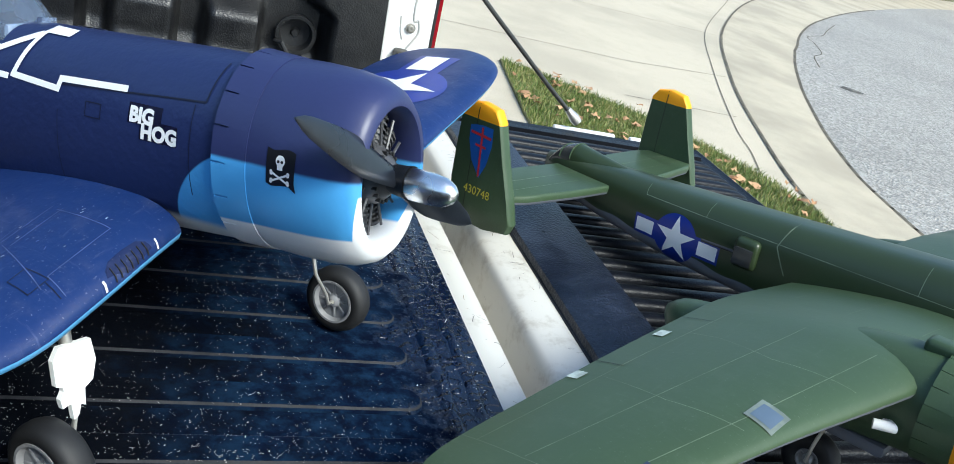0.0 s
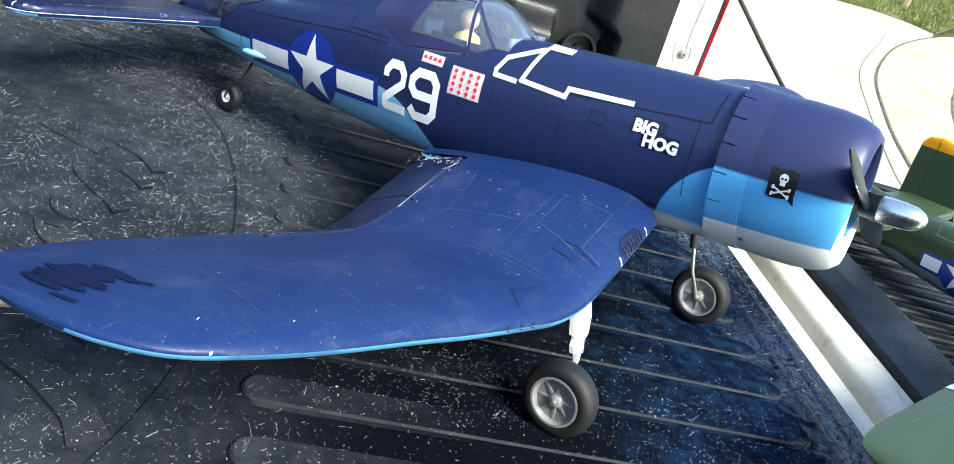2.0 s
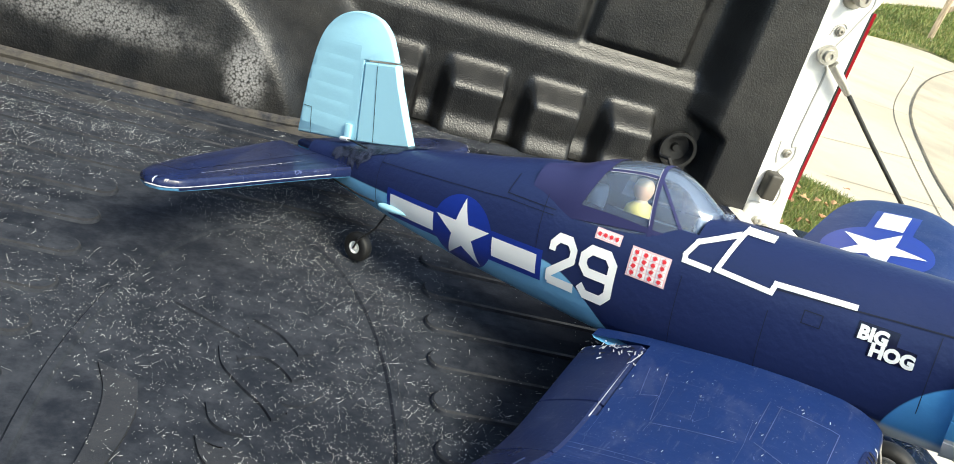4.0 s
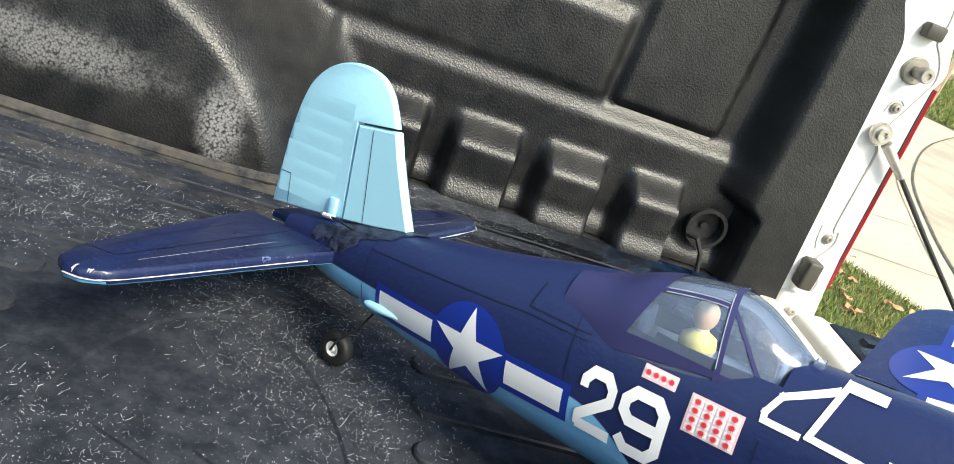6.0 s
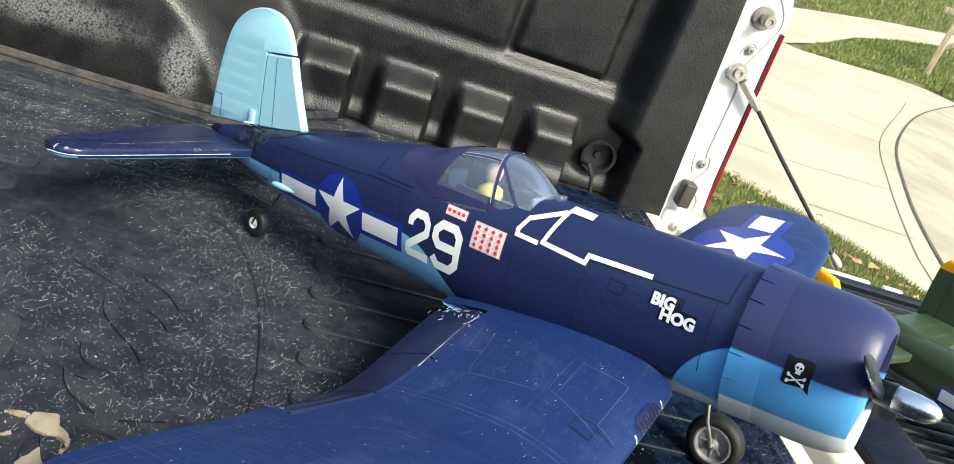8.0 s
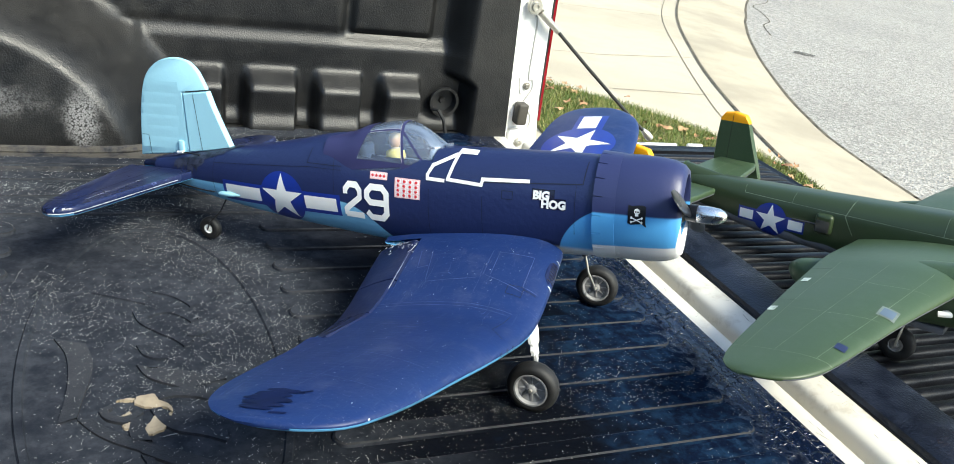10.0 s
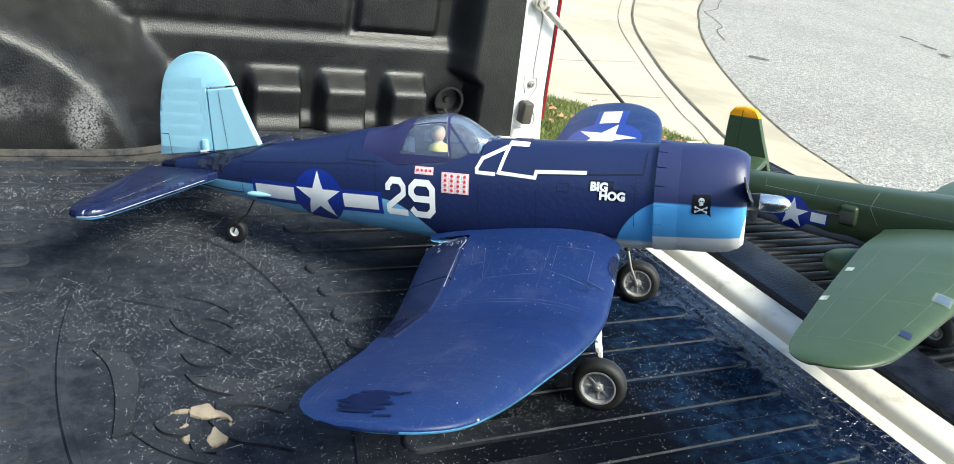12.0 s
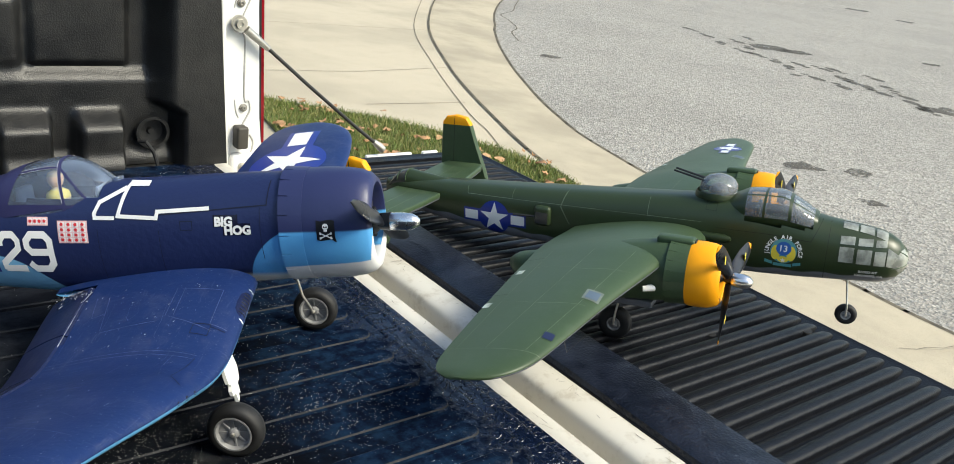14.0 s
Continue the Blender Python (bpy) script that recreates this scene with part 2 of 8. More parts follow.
# ---- materials ----
def grained_plastic(name, color, rough, grain, strength, dusty=0.0, depth=0.0012, spec=0.38, scuff_glints=(), dust_color=(0.12, 0.115, 0.105)):
    """Black moulded plastic or rubber with a leather grain, scuffs, painted glints and pale dust."""
    m, n, l, b = nodes_of(name)
    v = coords(n, l)
    vor = n.new("ShaderNodeTexVoronoi")
    vor.feature = "F1"
    vor.inputs["Scale"].default_value = grain
    l.new(v, vor.inputs["Vector"])
    fine = noise_of(n, l, v, grain * 1.7, 4)
    mid, big = noise_of(n, l, v, 34, 5, 0.65), noise_of(n, l, v, 5.5, 4)
    h = calc(n, l, "ADD", calc(n, l, "MULTIPLY", vor.outputs["Distance"], 0.8), calc(n, l, "MULTIPLY", fine, 0.7))
    bump_to(n, l, b, h, strength, depth)
    dust = calc(n, l, "MULTIPLY", step(n, l, calc(n, l, "ADD", calc(n, l, "MULTIPLY", big, 0.6), calc(n, l, "MULTIPLY", mid, 0.4)), 0.36, 0.72), dusty)
    c = mixed(n, l, dust, color, dust_color)
    for (px, py, pz), (sx, sz), r, power in scuff_glints:        # whitish scuffs on the grain's tops, with the plastic's glints painted in
        far = n.new("ShaderNodeVectorMath")
        far.operation = "DISTANCE"
        l.new(coords(n, l, "Object", (sx, 1, sz)), far.inputs[0])
        far.inputs[1].default_value = (px * sx, py, pz * sz)
        near = step(n, l, calc(n, l, "SUBTRACT", 1.0, calc(n, l, "DIVIDE", far.outputs["Value"], r)), 0.0, 0.75)
        tops = calc(n, l, "SUBTRACT", 1.0, step(n, l, vor.outputs["Distance"], 0.25, 1.0))
        worn = calc(n, l, "MULTIPLY", calc(n, l, "MULTIPLY", tops, near), step(n, l, calc(n, l, "ADD", mid, calc(n, l, "MULTIPLY", near, 0.35)), 0.42, 0.86))
        c = mixed(n, l, calc(n, l, "MULTIPLY", worn, power), c, (0.34, 0.34, 0.345))
    l.new(c, b.inputs["Base Color"])
    l.new(calc(n, l, "ADD", rough - 0.15, calc(n, l, "MULTIPLY", mid, 0.3), clamp=True), b.inputs["Roughness"])
    b.inputs["Specular IOR Level"].default_value = spec
    return m


# the two pale spots colour in scuffs and sheen on the wheel arch
LINER = grained_plastic("black_grained_plastic", (0.0042, 0.0047, 0.0058), 0.38, 330, 0.6, 0.15, 0.0008, 0.46, (((-0.832, 0.53, 0.902), (1.6, 0.85), 0.075, 0.62), ((-1.06, 0.53, 0.935), (0.6, 3.2), 0.15, 0.42)))
GATE_PLASTIC = grained_plastic("black_gate_plastic", (0.0030, 0.0038, 0.0065), 0.40, 300, 0.5, 0.04, 0.0009, 0.26, (), (0.075, 0.078, 0.085))
# scuffed strip whose blue wet sheen is put into the patch colour
GATE_WORN_SHEEN = grained_plastic("scuffed_sheen_plastic", (0.0030, 0.0050, 0.0120), 0.33, 240, 0.7, 0.55, 0.0011, 0.46, (), (0.052, 0.068, 0.112))


def mat_rubber():
    """Scuffed black rubber that is wet and glossy along the bed's rear edge."""
    m, n, l, b = nodes_of("black_mat_rubber")
    v = coords(n, l)
    fine, mid, big = noise_of(n, l, v, 420, 4), noise_of(n, l, v, 40, 6, 0.7), noise_of(n, l, v, 4.5, 4)
    xyz = n.new("ShaderNodeSeparateXYZ")
    l.new(v, xyz.inputs[0])
    wipe = noise_of(n, l, coords(n, l, "Object", (12, 15, 12)), 2.2, 6, 0.72)
    fore = calc(n, l, "SUBTRACT", calc(n, l, "MULTIPLY", calc(n, l, "ADD", xyz.outputs[1], 0.25), 0.25), xyz.outputs[0])      # more trodden away from the tailgate; the wing's shade is painted in too
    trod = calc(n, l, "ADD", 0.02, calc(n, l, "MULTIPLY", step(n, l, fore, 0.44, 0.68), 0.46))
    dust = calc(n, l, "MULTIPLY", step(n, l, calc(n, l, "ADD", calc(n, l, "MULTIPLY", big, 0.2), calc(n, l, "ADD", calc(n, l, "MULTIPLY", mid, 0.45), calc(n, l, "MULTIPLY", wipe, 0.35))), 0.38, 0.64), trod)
    # the near-black end also carries the wing's shade in its colour
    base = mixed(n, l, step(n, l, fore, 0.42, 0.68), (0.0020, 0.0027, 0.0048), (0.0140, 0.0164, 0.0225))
    dry = mixed(n, l, dust, base, (0.074, 0.080, 0.094))
    earth = calc(n, l, "MULTIPLY", calc(n, l, "MULTIPLY", step(n, l, xyz.outputs[1], 0.36, 0.50), step(n, l, calc(n, l, "MULTIPLY", xyz.outputs[0], -1), 0.55, 0.72)), step(n, l, wipe, 0.30, 0.62))
    dry = mixed(n, l, calc(n, l, "MULTIPLY", earth, 0.8), dry, (0.085, 0.077, 0.066))       # dried earth along the wheel arch
    blot = noise_of(n, l, v, 11, 4, 0.6)
    # damp and wet areas hold the sky's blue reflection in their colour
    damp_sheen = step(n, l, calc(n, l, "ADD", calc(n, l, "MULTIPLY", xyz.outputs[0], 2.0), blot), -0.15, 0.34)
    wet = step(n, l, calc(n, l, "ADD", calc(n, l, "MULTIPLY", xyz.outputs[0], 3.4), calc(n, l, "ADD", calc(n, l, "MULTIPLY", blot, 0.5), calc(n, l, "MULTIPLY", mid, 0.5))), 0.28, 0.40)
    film = mixed(n, l, damp_sheen, dry, mixed(n, l, step(n, l, mid, 0.40, 0.66), (0.0028, 0.0056, 0.016), (0.0088, 0.0240, 0.054)))
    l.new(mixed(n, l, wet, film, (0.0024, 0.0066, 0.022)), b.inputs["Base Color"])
    drops = noise_of(n, l, v, 85, 2, 0.4)
    b.inputs["Specular IOR Level"].default_value = 0.2
    l.new(calc(n, l, "ADD", calc(n, l, "ADD", 0.012, calc(n, l, "MULTIPLY", trod, 0.07)), calc(n, l, "MULTIPLY", wet, 0.52)), b.inputs["Specular IOR Level"])
    rough = mixed(n, l, wet, (0.68, 0.68, 0.68), (0.21, 0.21, 0.21))
    l.new(rough, b.inputs["Roughness"])
    h = calc(n, l, "ADD", calc(n, l, "MULTIPLY", fine, 0.35), calc(n, l, "MULTIPLY", calc(n, l, "MULTIPLY", step(n, l, drops, 0.47, 0.58), wet), 3.0))
    bump_to(n, l, b, h, 0.6, 0.0014)
    return m


MAT = mat_rubber()
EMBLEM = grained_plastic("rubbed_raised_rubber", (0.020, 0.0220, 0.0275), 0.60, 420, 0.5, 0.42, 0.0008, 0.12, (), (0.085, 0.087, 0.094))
# paler rubber for bar edges, with the light they catch painted in
MAT_LIT_EDGE = grained_plastic("lit_rubber_edge", (0.011, 0.0125, 0.016), 0.62, 420, 0.5, 0.70, 0.0008, 0.08, (), (0.075, 0.076, 0.082))


def concrete_like(name, color, rough, speck, stain, relief, depth, scale=1.0, dots=0.0):
    m, n, l, b = nodes_of(name)
    v = coords(n, l)
    big, mid, fine = noise_of(n, l, v, 0.7 * scale, 4, 0.6), noise_of(n, l, v, 6 * scale, 5, 0.65), noise_of(n, l, v, 120 * scale, 3)
    c = mixed(n, l, calc(n, l, "MULTIPLY", step(n, l, big, 0.40, 0.68), stain), color, tuple(q * 0.55 for q in color))
    c = mixed(n, l, calc(n, l, "MULTIPLY", step(n, l, mid, 0.45, 0.75), stain * 0.6), c, tuple(q * 0.72 for q in color))
    if dots:
        vo = n.new("ShaderNodeTexVoronoi")
        vo.inputs["Scale"].default_value = dots
        l.new(v, vo.inputs["Vector"])
        sep = n.new("ShaderNodeSeparateColor")
        l.new(vo.outputs["Color"], sep.inputs[0])
        c = mixed(n, l, calc(n, l, "MULTIPLY", sep.outputs[0], speck), c, tuple(q * 0.25 for q in color))
        fine = calc(n, l, "ADD", fine, vo.outputs["Distance"])
    else:
        c = mixed(n, l, calc(n, l, "MULTIPLY", step(n, l, fine, 0.48, 0.7), speck), c, tuple(q * 0.5 for q in color))
    l.new(c, b.inputs["Base Color"])
    b.inputs["Roughness"].default_value = rough
    bump_to(n, l, b, fine, relief, depth)
    return m


CONCRETE = concrete_like("pale_concrete", (0.50, 0.435, 0.325), 0.9, 0.35, 0.44, 0.4, 0.004)
KERB = concrete_like("kerb_concrete", (0.46, 0.40, 0.295), 0.9, 0.3, 0.58, 0.45, 0.004, 1.4)
ASPHALT = concrete_like("worn_grey_asphalt", (0.45, 0.425, 0.38), 0.92, 0.72, 0.30, 1.0, 0.010, 0.6, 55)


def stain_film():
    """A dark film that lets the road show through in patches."""
    m, n, l, b = nodes_of("oil_stain")
    v = coords(n, l)
    b.inputs["Base Color"].default_value, b.inputs["Roughness"].default_value = (0.085, 0.075, 0.06, 1), 0.7
    fine, mid = noise_of(n, l, v, 38, 4, 0.7), noise_of(n, l, v, 5, 3)
    l.new(calc(n, l, "MULTIPLY", step(n, l, calc(n, l, "ADD", calc(n, l, "MULTIPLY", fine, 0.6), calc(n, l, "MULTIPLY", mid, 0.4)), 0.34, 0.56), 0.85), b.inputs["Alpha"])
    return m


OIL = stain_film()
SOIL = surface("lawn_soil", (0.10, 0.105, 0.035), 0.95, spread=0.45, big=2.5, fine=40, relief=0.6, depth=0.02, color2=(0.16, 0.15, 0.06))
LEAF = surface("dry_leaf", (0.36, 0.155, 0.055), 0.75, spread=0.45, big=4, fine=50, relief=0.2, color2=(0.45, 0.27, 0.14))
CRACK = surface("joint_dirt", (0.10, 0.085, 0.06), 0.95, spread=0.4, big=10, fine=80)
WOOD = surface("weathered_wood", (0.44, 0.34, 0.23), 0.85, spread=0.3, big=4, fine=50, relief=0.4, depth=0.004, stretch=(8, 8, 1))
WHITE_PAINT = surface("white_car_paint", (0.78, 0.775, 0.75), 0.28, spread=0.05, big=5, fine=60, relief=0.02, color2=(0.80, 0.79, 0.76), rough_spread=0.1)


def scratched_white():
    """White sill paint with scratches and grime."""
    m, n, l, b = nodes_of("scratched_white_paint")
    v = coords(n, l)
    vs = coords(n, l, "Object", (60, 9, 60))
    scr, grime = noise_of(n, l, vs, 3.0, 6, 0.7), noise_of(n, l, v, 22, 6, 0.7)
    c = mixed(n, l, calc(n, l, "MULTIPLY", step(n, l, grime, 0.52, 0.72), 0.55), (0.60, 0.575, 0.515), (0.33, 0.285, 0.22))
    c = mixed(n, l, calc(n, l, "MULTIPLY", step(n, l, scr, 0.66, 0.72), 0.8), c, (0.10, 0.09, 0.08))
    l.new(c, b.inputs["Base Color"])
    b.inputs["Roughness"].default_value = 0.38
    return m


SILL = scratched_white()
GREY_SEAM = surface("seam_sealer", (0.42, 0.41, 0.38), 0.6)
STEEL = surface("zinc_steel", (0.55, 0.53, 0.48), 0.42, 0.85, spread=0.2, fine=120)
DULL_STEEL = surface("dull_bolt_steel", (0.34, 0.32, 0.28), 0.5, 0.7, spread=0.25, fine=120)
CABLE = surface("black_cable_sheath", (0.025, 0.024, 0.022), 0.5, spread=0.3)
RUBBER = surface("black_rubber", (0.009, 0.009, 0.0095), 0.62, spread=0.25, fine=200, relief=0.2)
GUM = surface("brown_rubber_stop", (0.045, 0.04, 0.032), 0.55, spread=0.2)
RED_LENS = surface("red_lamp_lens", (0.25, 0.008, 0.014), 0.15, spread=0.1, relief=0)
MUD = surface("dried_tan_mud", (0.25, 0.205, 0.145), 0.9, spread=0.3, big=30, fine=160, relief=0.5, depth=0.001)
LINT = surface("pale_lint", (0.55, 0.55, 0.53), 0.9, spread=0.5, big=40, fine=200, relief=0)

# model aircraft
def foam(name, color, rough, relief=0.25, spread=0.08, dusty=0.0, streaks=0.0, spec=0.22):
    """Painted moulded foam: faint beads and dents under a satin paint."""
    m, n, l, b = nodes_of(name)
    v = coords(n, l)
    bead, dent, tone = noise_of(n, l, v, 230, 2), noise_of(n, l, v, 42, 3), noise_of(n, l, v, 9, 4)
    paint = mixed(n, l, tone, tuple(c * (1 - spread) for c in color), tuple(c * (1 + spread) for c in color))
    if dusty:       # fine pale specks and rubbed patches
        specks = step(n, l, noise_of(n, l, v, 520, 2), 0.66, 0.74)
        rubbed = step(n, l, noise_of(n, l, v, 30, 5, 0.7), 0.50, 0.72)
        paint = mixed(n, l, calc(n, l, "MULTIPLY", calc(n, l, "ADD", specks, calc(n, l, "MULTIPLY", rubbed, 0.22)), dusty, clamp=True), paint, tuple(0.10 + c for c in color))
    if streaks:     # thin rubbed scratches along and across
        for k, way in enumerate(((14, 170, 14), (120, 10, 60))):
            rub = step(n, l, noise_of(n, l, coords(n, l, "Object", way), 1.6 + 0.5 * k, 5, 0.7), 0.58, 0.72)
            paint = mixed(n, l, calc(n, l, "MULTIPLY", rub, streaks), paint, tuple(0.07 + 1.2 * c for c in color))
    l.new(paint, b.inputs["Base Color"])
    l.new(calc(n, l, "ADD", rough - 0.08, calc(n, l, "MULTIPLY", tone, 0.16)), b.inputs["Roughness"])
    b.inputs["Specular IOR Level"].default_value = spec
    bump_to(n, l, b, calc(n, l, "ADD", calc(n, l, "MULTIPLY", bead, 0.3), dent), relief, 0.0012)
    return m


NAVY_C, WING_C, PURPLE_C = (0.0118, 0.0202, 0.077), (0.0090, 0.0252, 0.106), (0.0215, 0.028, 0.092)
SKY_C, FIN_C, BELLY_C = (0.085, 0.33, 0.66), (0.33, 0.60, 0.715), (0.74, 0.74, 0.74)


def painted_hull(name, top, purple=0.0):
    """The fighter's paint: dark blue above, light blue and grey below, in the body's own coordinates."""
    m, n, l, b = nodes_of(name)
    v = coords(n, l)
    xyz = n.new("ShaderNodeSeparateXYZ")
    l.new(v, xyz.inputs[0])
    X, Z = xyz.outputs[0], xyz.outputs[2]
    tone, dent = noise_of(n, l, v, 9, 4), noise_of(n, l, v, 75, 3)
    base = mixed(n, l, tone, tuple(c * 0.88 for c in top), tuple(c * 1.12 for c in top))
    if purple:      # the cowling: level bands
        low = step(n, l, calc(n, l, "MULTIPLY", Z, -1), -0.2255, -0.2225)
        curl = calc(n, l, "MULTIPLY", calc(n, l, "POWER", calc(n, l, "MAXIMUM", calc(n, l, "SUBTRACT", X, 0.1405), 0.0), 1.0), 6.0)
        white = step(n, l, calc(n, l, "SUBTRACT", calc(n, l, "ADD", calc(n, l, "MULTIPLY", X, 0.05), curl), Z), -0.1785, -0.1765)
    else:
        edge = calc(n, l, "SUBTRACT", 0.2070, calc(n, l, "MULTIPLY", calc(n, l, "ADD", X, 0.62), 0.012))
        drop = calc(n, l, "MULTIPLY", calc(n, l, "POWER", calc(n, l, "MAXIMUM", calc(n, l, "ADD", X, 0.312), 0.0), 2), 8.0)
        rear = calc(n, l, "MULTIPLY", step(n, l, calc(n, l, "SUBTRACT", calc(n, l, "SUBTRACT", edge, drop), Z), 0.0, 0.002), step(n, l, calc(n, l, "MULTIPLY", X, -1), 0.19, 0.20))
        ex = calc(n, l, "POWER", calc(n, l, "DIVIDE", calc(n, l, "SUBTRACT", X, 0.072), 0.078), 2)
        ez = calc(n, l, "POWER", calc(n, l, "DIVIDE", calc(n, l, "SUBTRACT", Z, 0.147), 0.083), 2)
        front = calc(n, l, "MULTIPLY", step(n, l, calc(n, l, "SUBTRACT", 1.0, calc(n, l, "ADD", ex, ez)), 0.0, 0.04), step(n, l, X, -0.06, -0.05))
        low = calc(n, l, "MAXIMUM", rear, front)
        white = calc(n, l, "MAXIMUM", calc(n, l, "MULTIPLY", step(n, l, calc(n, l, "MULTIPLY", Z, -1), -0.172, -0.164), step(n, l, X, -0.06, -0.05)),
                     calc(n, l, "MULTIPLY", step(n, l, calc(n, l, "SUBTRACT", calc(n, l, "SUBTRACT", 0.135, calc(n, l, "MULTIPLY", calc(n, l, "ADD", X, 0.2), 0.11)), Z), 0.0, 0.004), step(n, l, calc(n, l, "MULTIPLY", X, -1), 0.19, 0.20)))
    pale = mixed(n, l, step(n, l, calc(n, l, "MULTIPLY", X, -1), 0.16, 0.20), SKY_C, (0.20, 0.47, 0.70))       # the rear belly is paler than the nose
    c = mixed(n, l, low, base, mixed(n, l, calc(n, l, "MULTIPLY", step(n, l, tone, 0.3, 0.7), 0.12), pale, (0.03, 0.12, 0.28)))
    c = mixed(n, l, white, c, BELLY_C)
    l.new(c, b.inputs["Base Color"])
    b.inputs["Roughness"].default_value, b.inputs["Specular IOR Level"].default_value = 0.40, 0.44
    bump_to(n, l, b, calc(n, l, "ADD", dent, calc(n, l, "MULTIPLY", noise_of(n, l, v, 150, 2), 0.6)), 0.12 if purple else 0.30, 0.0014)
    return m


HULL, COWL = painted_hull("fighter_hull_paint", NAVY_C), painted_hull("fighter_cowl_paint", PURPLE_C, 1.0)
WING_BLUE = foam("fighter_wing_blue", WING_C, 0.40, 0.40, 0.16, 0.8, 0.35, 0.28)
TAIL_BLUE = foam("fighter_tail_blue", (0.0105, 0.0175, 0.062), 0.28, 0.4, 0.12, 0.6, 0.35, 0.36)
SKY_FOAM = foam("light_blue_foam", (0.10, 0.30, 0.54), 0.45)
FIN_BLUE = foam("pale_blue_foam", FIN_C, 0.5)
FRAME_BLUE = foam("canopy_frame_blue", (0.034, 0.036, 0.105), 0.38, 0.05)
WHITE_DECAL = surface("white_decal", (0.80, 0.80, 0.78), 0.35, spread=0.03, relief=0.05)
BLUE_DECAL = surface("blue_decal", (0.008, 0.028, 0.24), 0.32, spread=0.1, relief=0.05)
DARK_WEAR = surface("dark_wet_wear", (0.0040, 0.0085, 0.042), 0.45, spread=0.2, big=40, spec=0.15)
DARK_DECAL = surface("navy_decal_film", (0.006, 0.007, 0.028), 0.3, spread=0.1, relief=0.05)
BLACK_DECAL = surface("black_decal", (0.008, 0.008, 0.010), 0.35, spread=0.1, relief=0.05)
RED_DECAL = surface("red_decal", (0.60, 0.03, 0.04), 0.4, spread=0.1, relief=0)
PINK_DECAL = surface("pale_pink_decal", (0.78, 0.52, 0.52), 0.4, spread=0.05, relief=0)
PANEL_LINE = surface("panel_line", (0.004, 0.005, 0.02), 0.5, spread=0.1, relief=0)
WORN_BLUE = surface("worn_blue_scratch", (0.060, 0.080, 0.19), 0.5, spread=0.3, big=60, fine=300)
COCKPIT = surface("blue_grey_cockpit", (0.24, 0.31, 0.44), 0.5, spread=0.15, big=30)
SCUFF = surface("bare_foam_scuff", (0.42, 0.43, 0.47), 0.7, spread=0.3, big=60, fine=300)
CHROME = surface("polished_aluminium", (0.86, 0.86, 0.86), 0.27, 1.0, spread=0.03, fine=200, relief=0.04, rough_spread=0.05)
PROP_BLACK = surface("dark_propeller_plastic", (0.011, 0.013, 0.018), 0.30, spread=0.35, big=25, fine=120, relief=0.1)
ENGINE = surface("engine_grey_plastic", (0.060, 0.060, 0.064), 0.38, spread=0.3, big=30)
DARK_IN = surface("dark_cowl_inside", (0.006, 0.006, 0.0065), 0.7, spread=0.2)
RIM_GREY = surface("grey_wheel_rim", (0.26, 0.26, 0.265), 0.45, spread=0.12, fine=160, relief=0.08)
WHITE_PLASTIC = surface("white_plastic", (0.82, 0.82, 0.80), 0.45, spread=0.04, relief=0.03)
SKIN = surface("doll_tan_plastic", (0.62, 0.40, 0.26), 0.5, spread=0.06)
VEST = surface("doll_yellow_plastic", (0.68, 0.58, 0.16), 0.5, spread=0.06)
OLIVE = foam("bomber_olive_green", (0.045, 0.0745, 0.037), 0.40, 0.16, 0.16, 0.3, 0.12, 0.30)
OLIVE_DARK = foam("bomber_dark_green", (0.020, 0.032, 0.013), 0.42, 0.12, 0.12)
BELLY_GREY = foam("bomber_belly_grey", (0.115, 0.122, 0.145), 0.45, 0.12)
ORANGE = foam("bomber_orange_yellow", (0.88, 0.36, 0.010), 0.42, 0.06)
LINE_GREEN = surface("worn_panel_line", (0.14, 0.175, 0.115), 0.6, spread=0.3, big=30, fine=200)
LINE_DARK = surface("dark_green_line", (0.012, 0.018, 0.008), 0.6, spread=0.2)
GUN = surface("gun_black", (0.015, 0.015, 0.016), 0.45)
SMOKE = surface("smoked_plastic", (0.05, 0.05, 0.045), 0.25, spread=0.2)
YELLOW_DECAL = surface("yellow_decal", (0.75, 0.62, 0.06), 0.4, spread=0.05, relief=0)
SILVER_TAPE = surface("silver_tape", (0.14, 0.17, 0.145), 0.55, 0.0, spread=0.2, big=60)
PALE_TAPE = surface("pale_clear_tape", (0.42, 0.47, 0.42), 0.4, spread=0.3, big=120)
TEAL_DECAL = surface("teal_decal", (0.09, 0.30, 0.33), 0.4, spread=0.1, relief=0)
BRIGHT_BLUE = surface("bright_blue_decal", (0.02, 0.11, 0.42), 0.4, spread=0.08, relief=0)


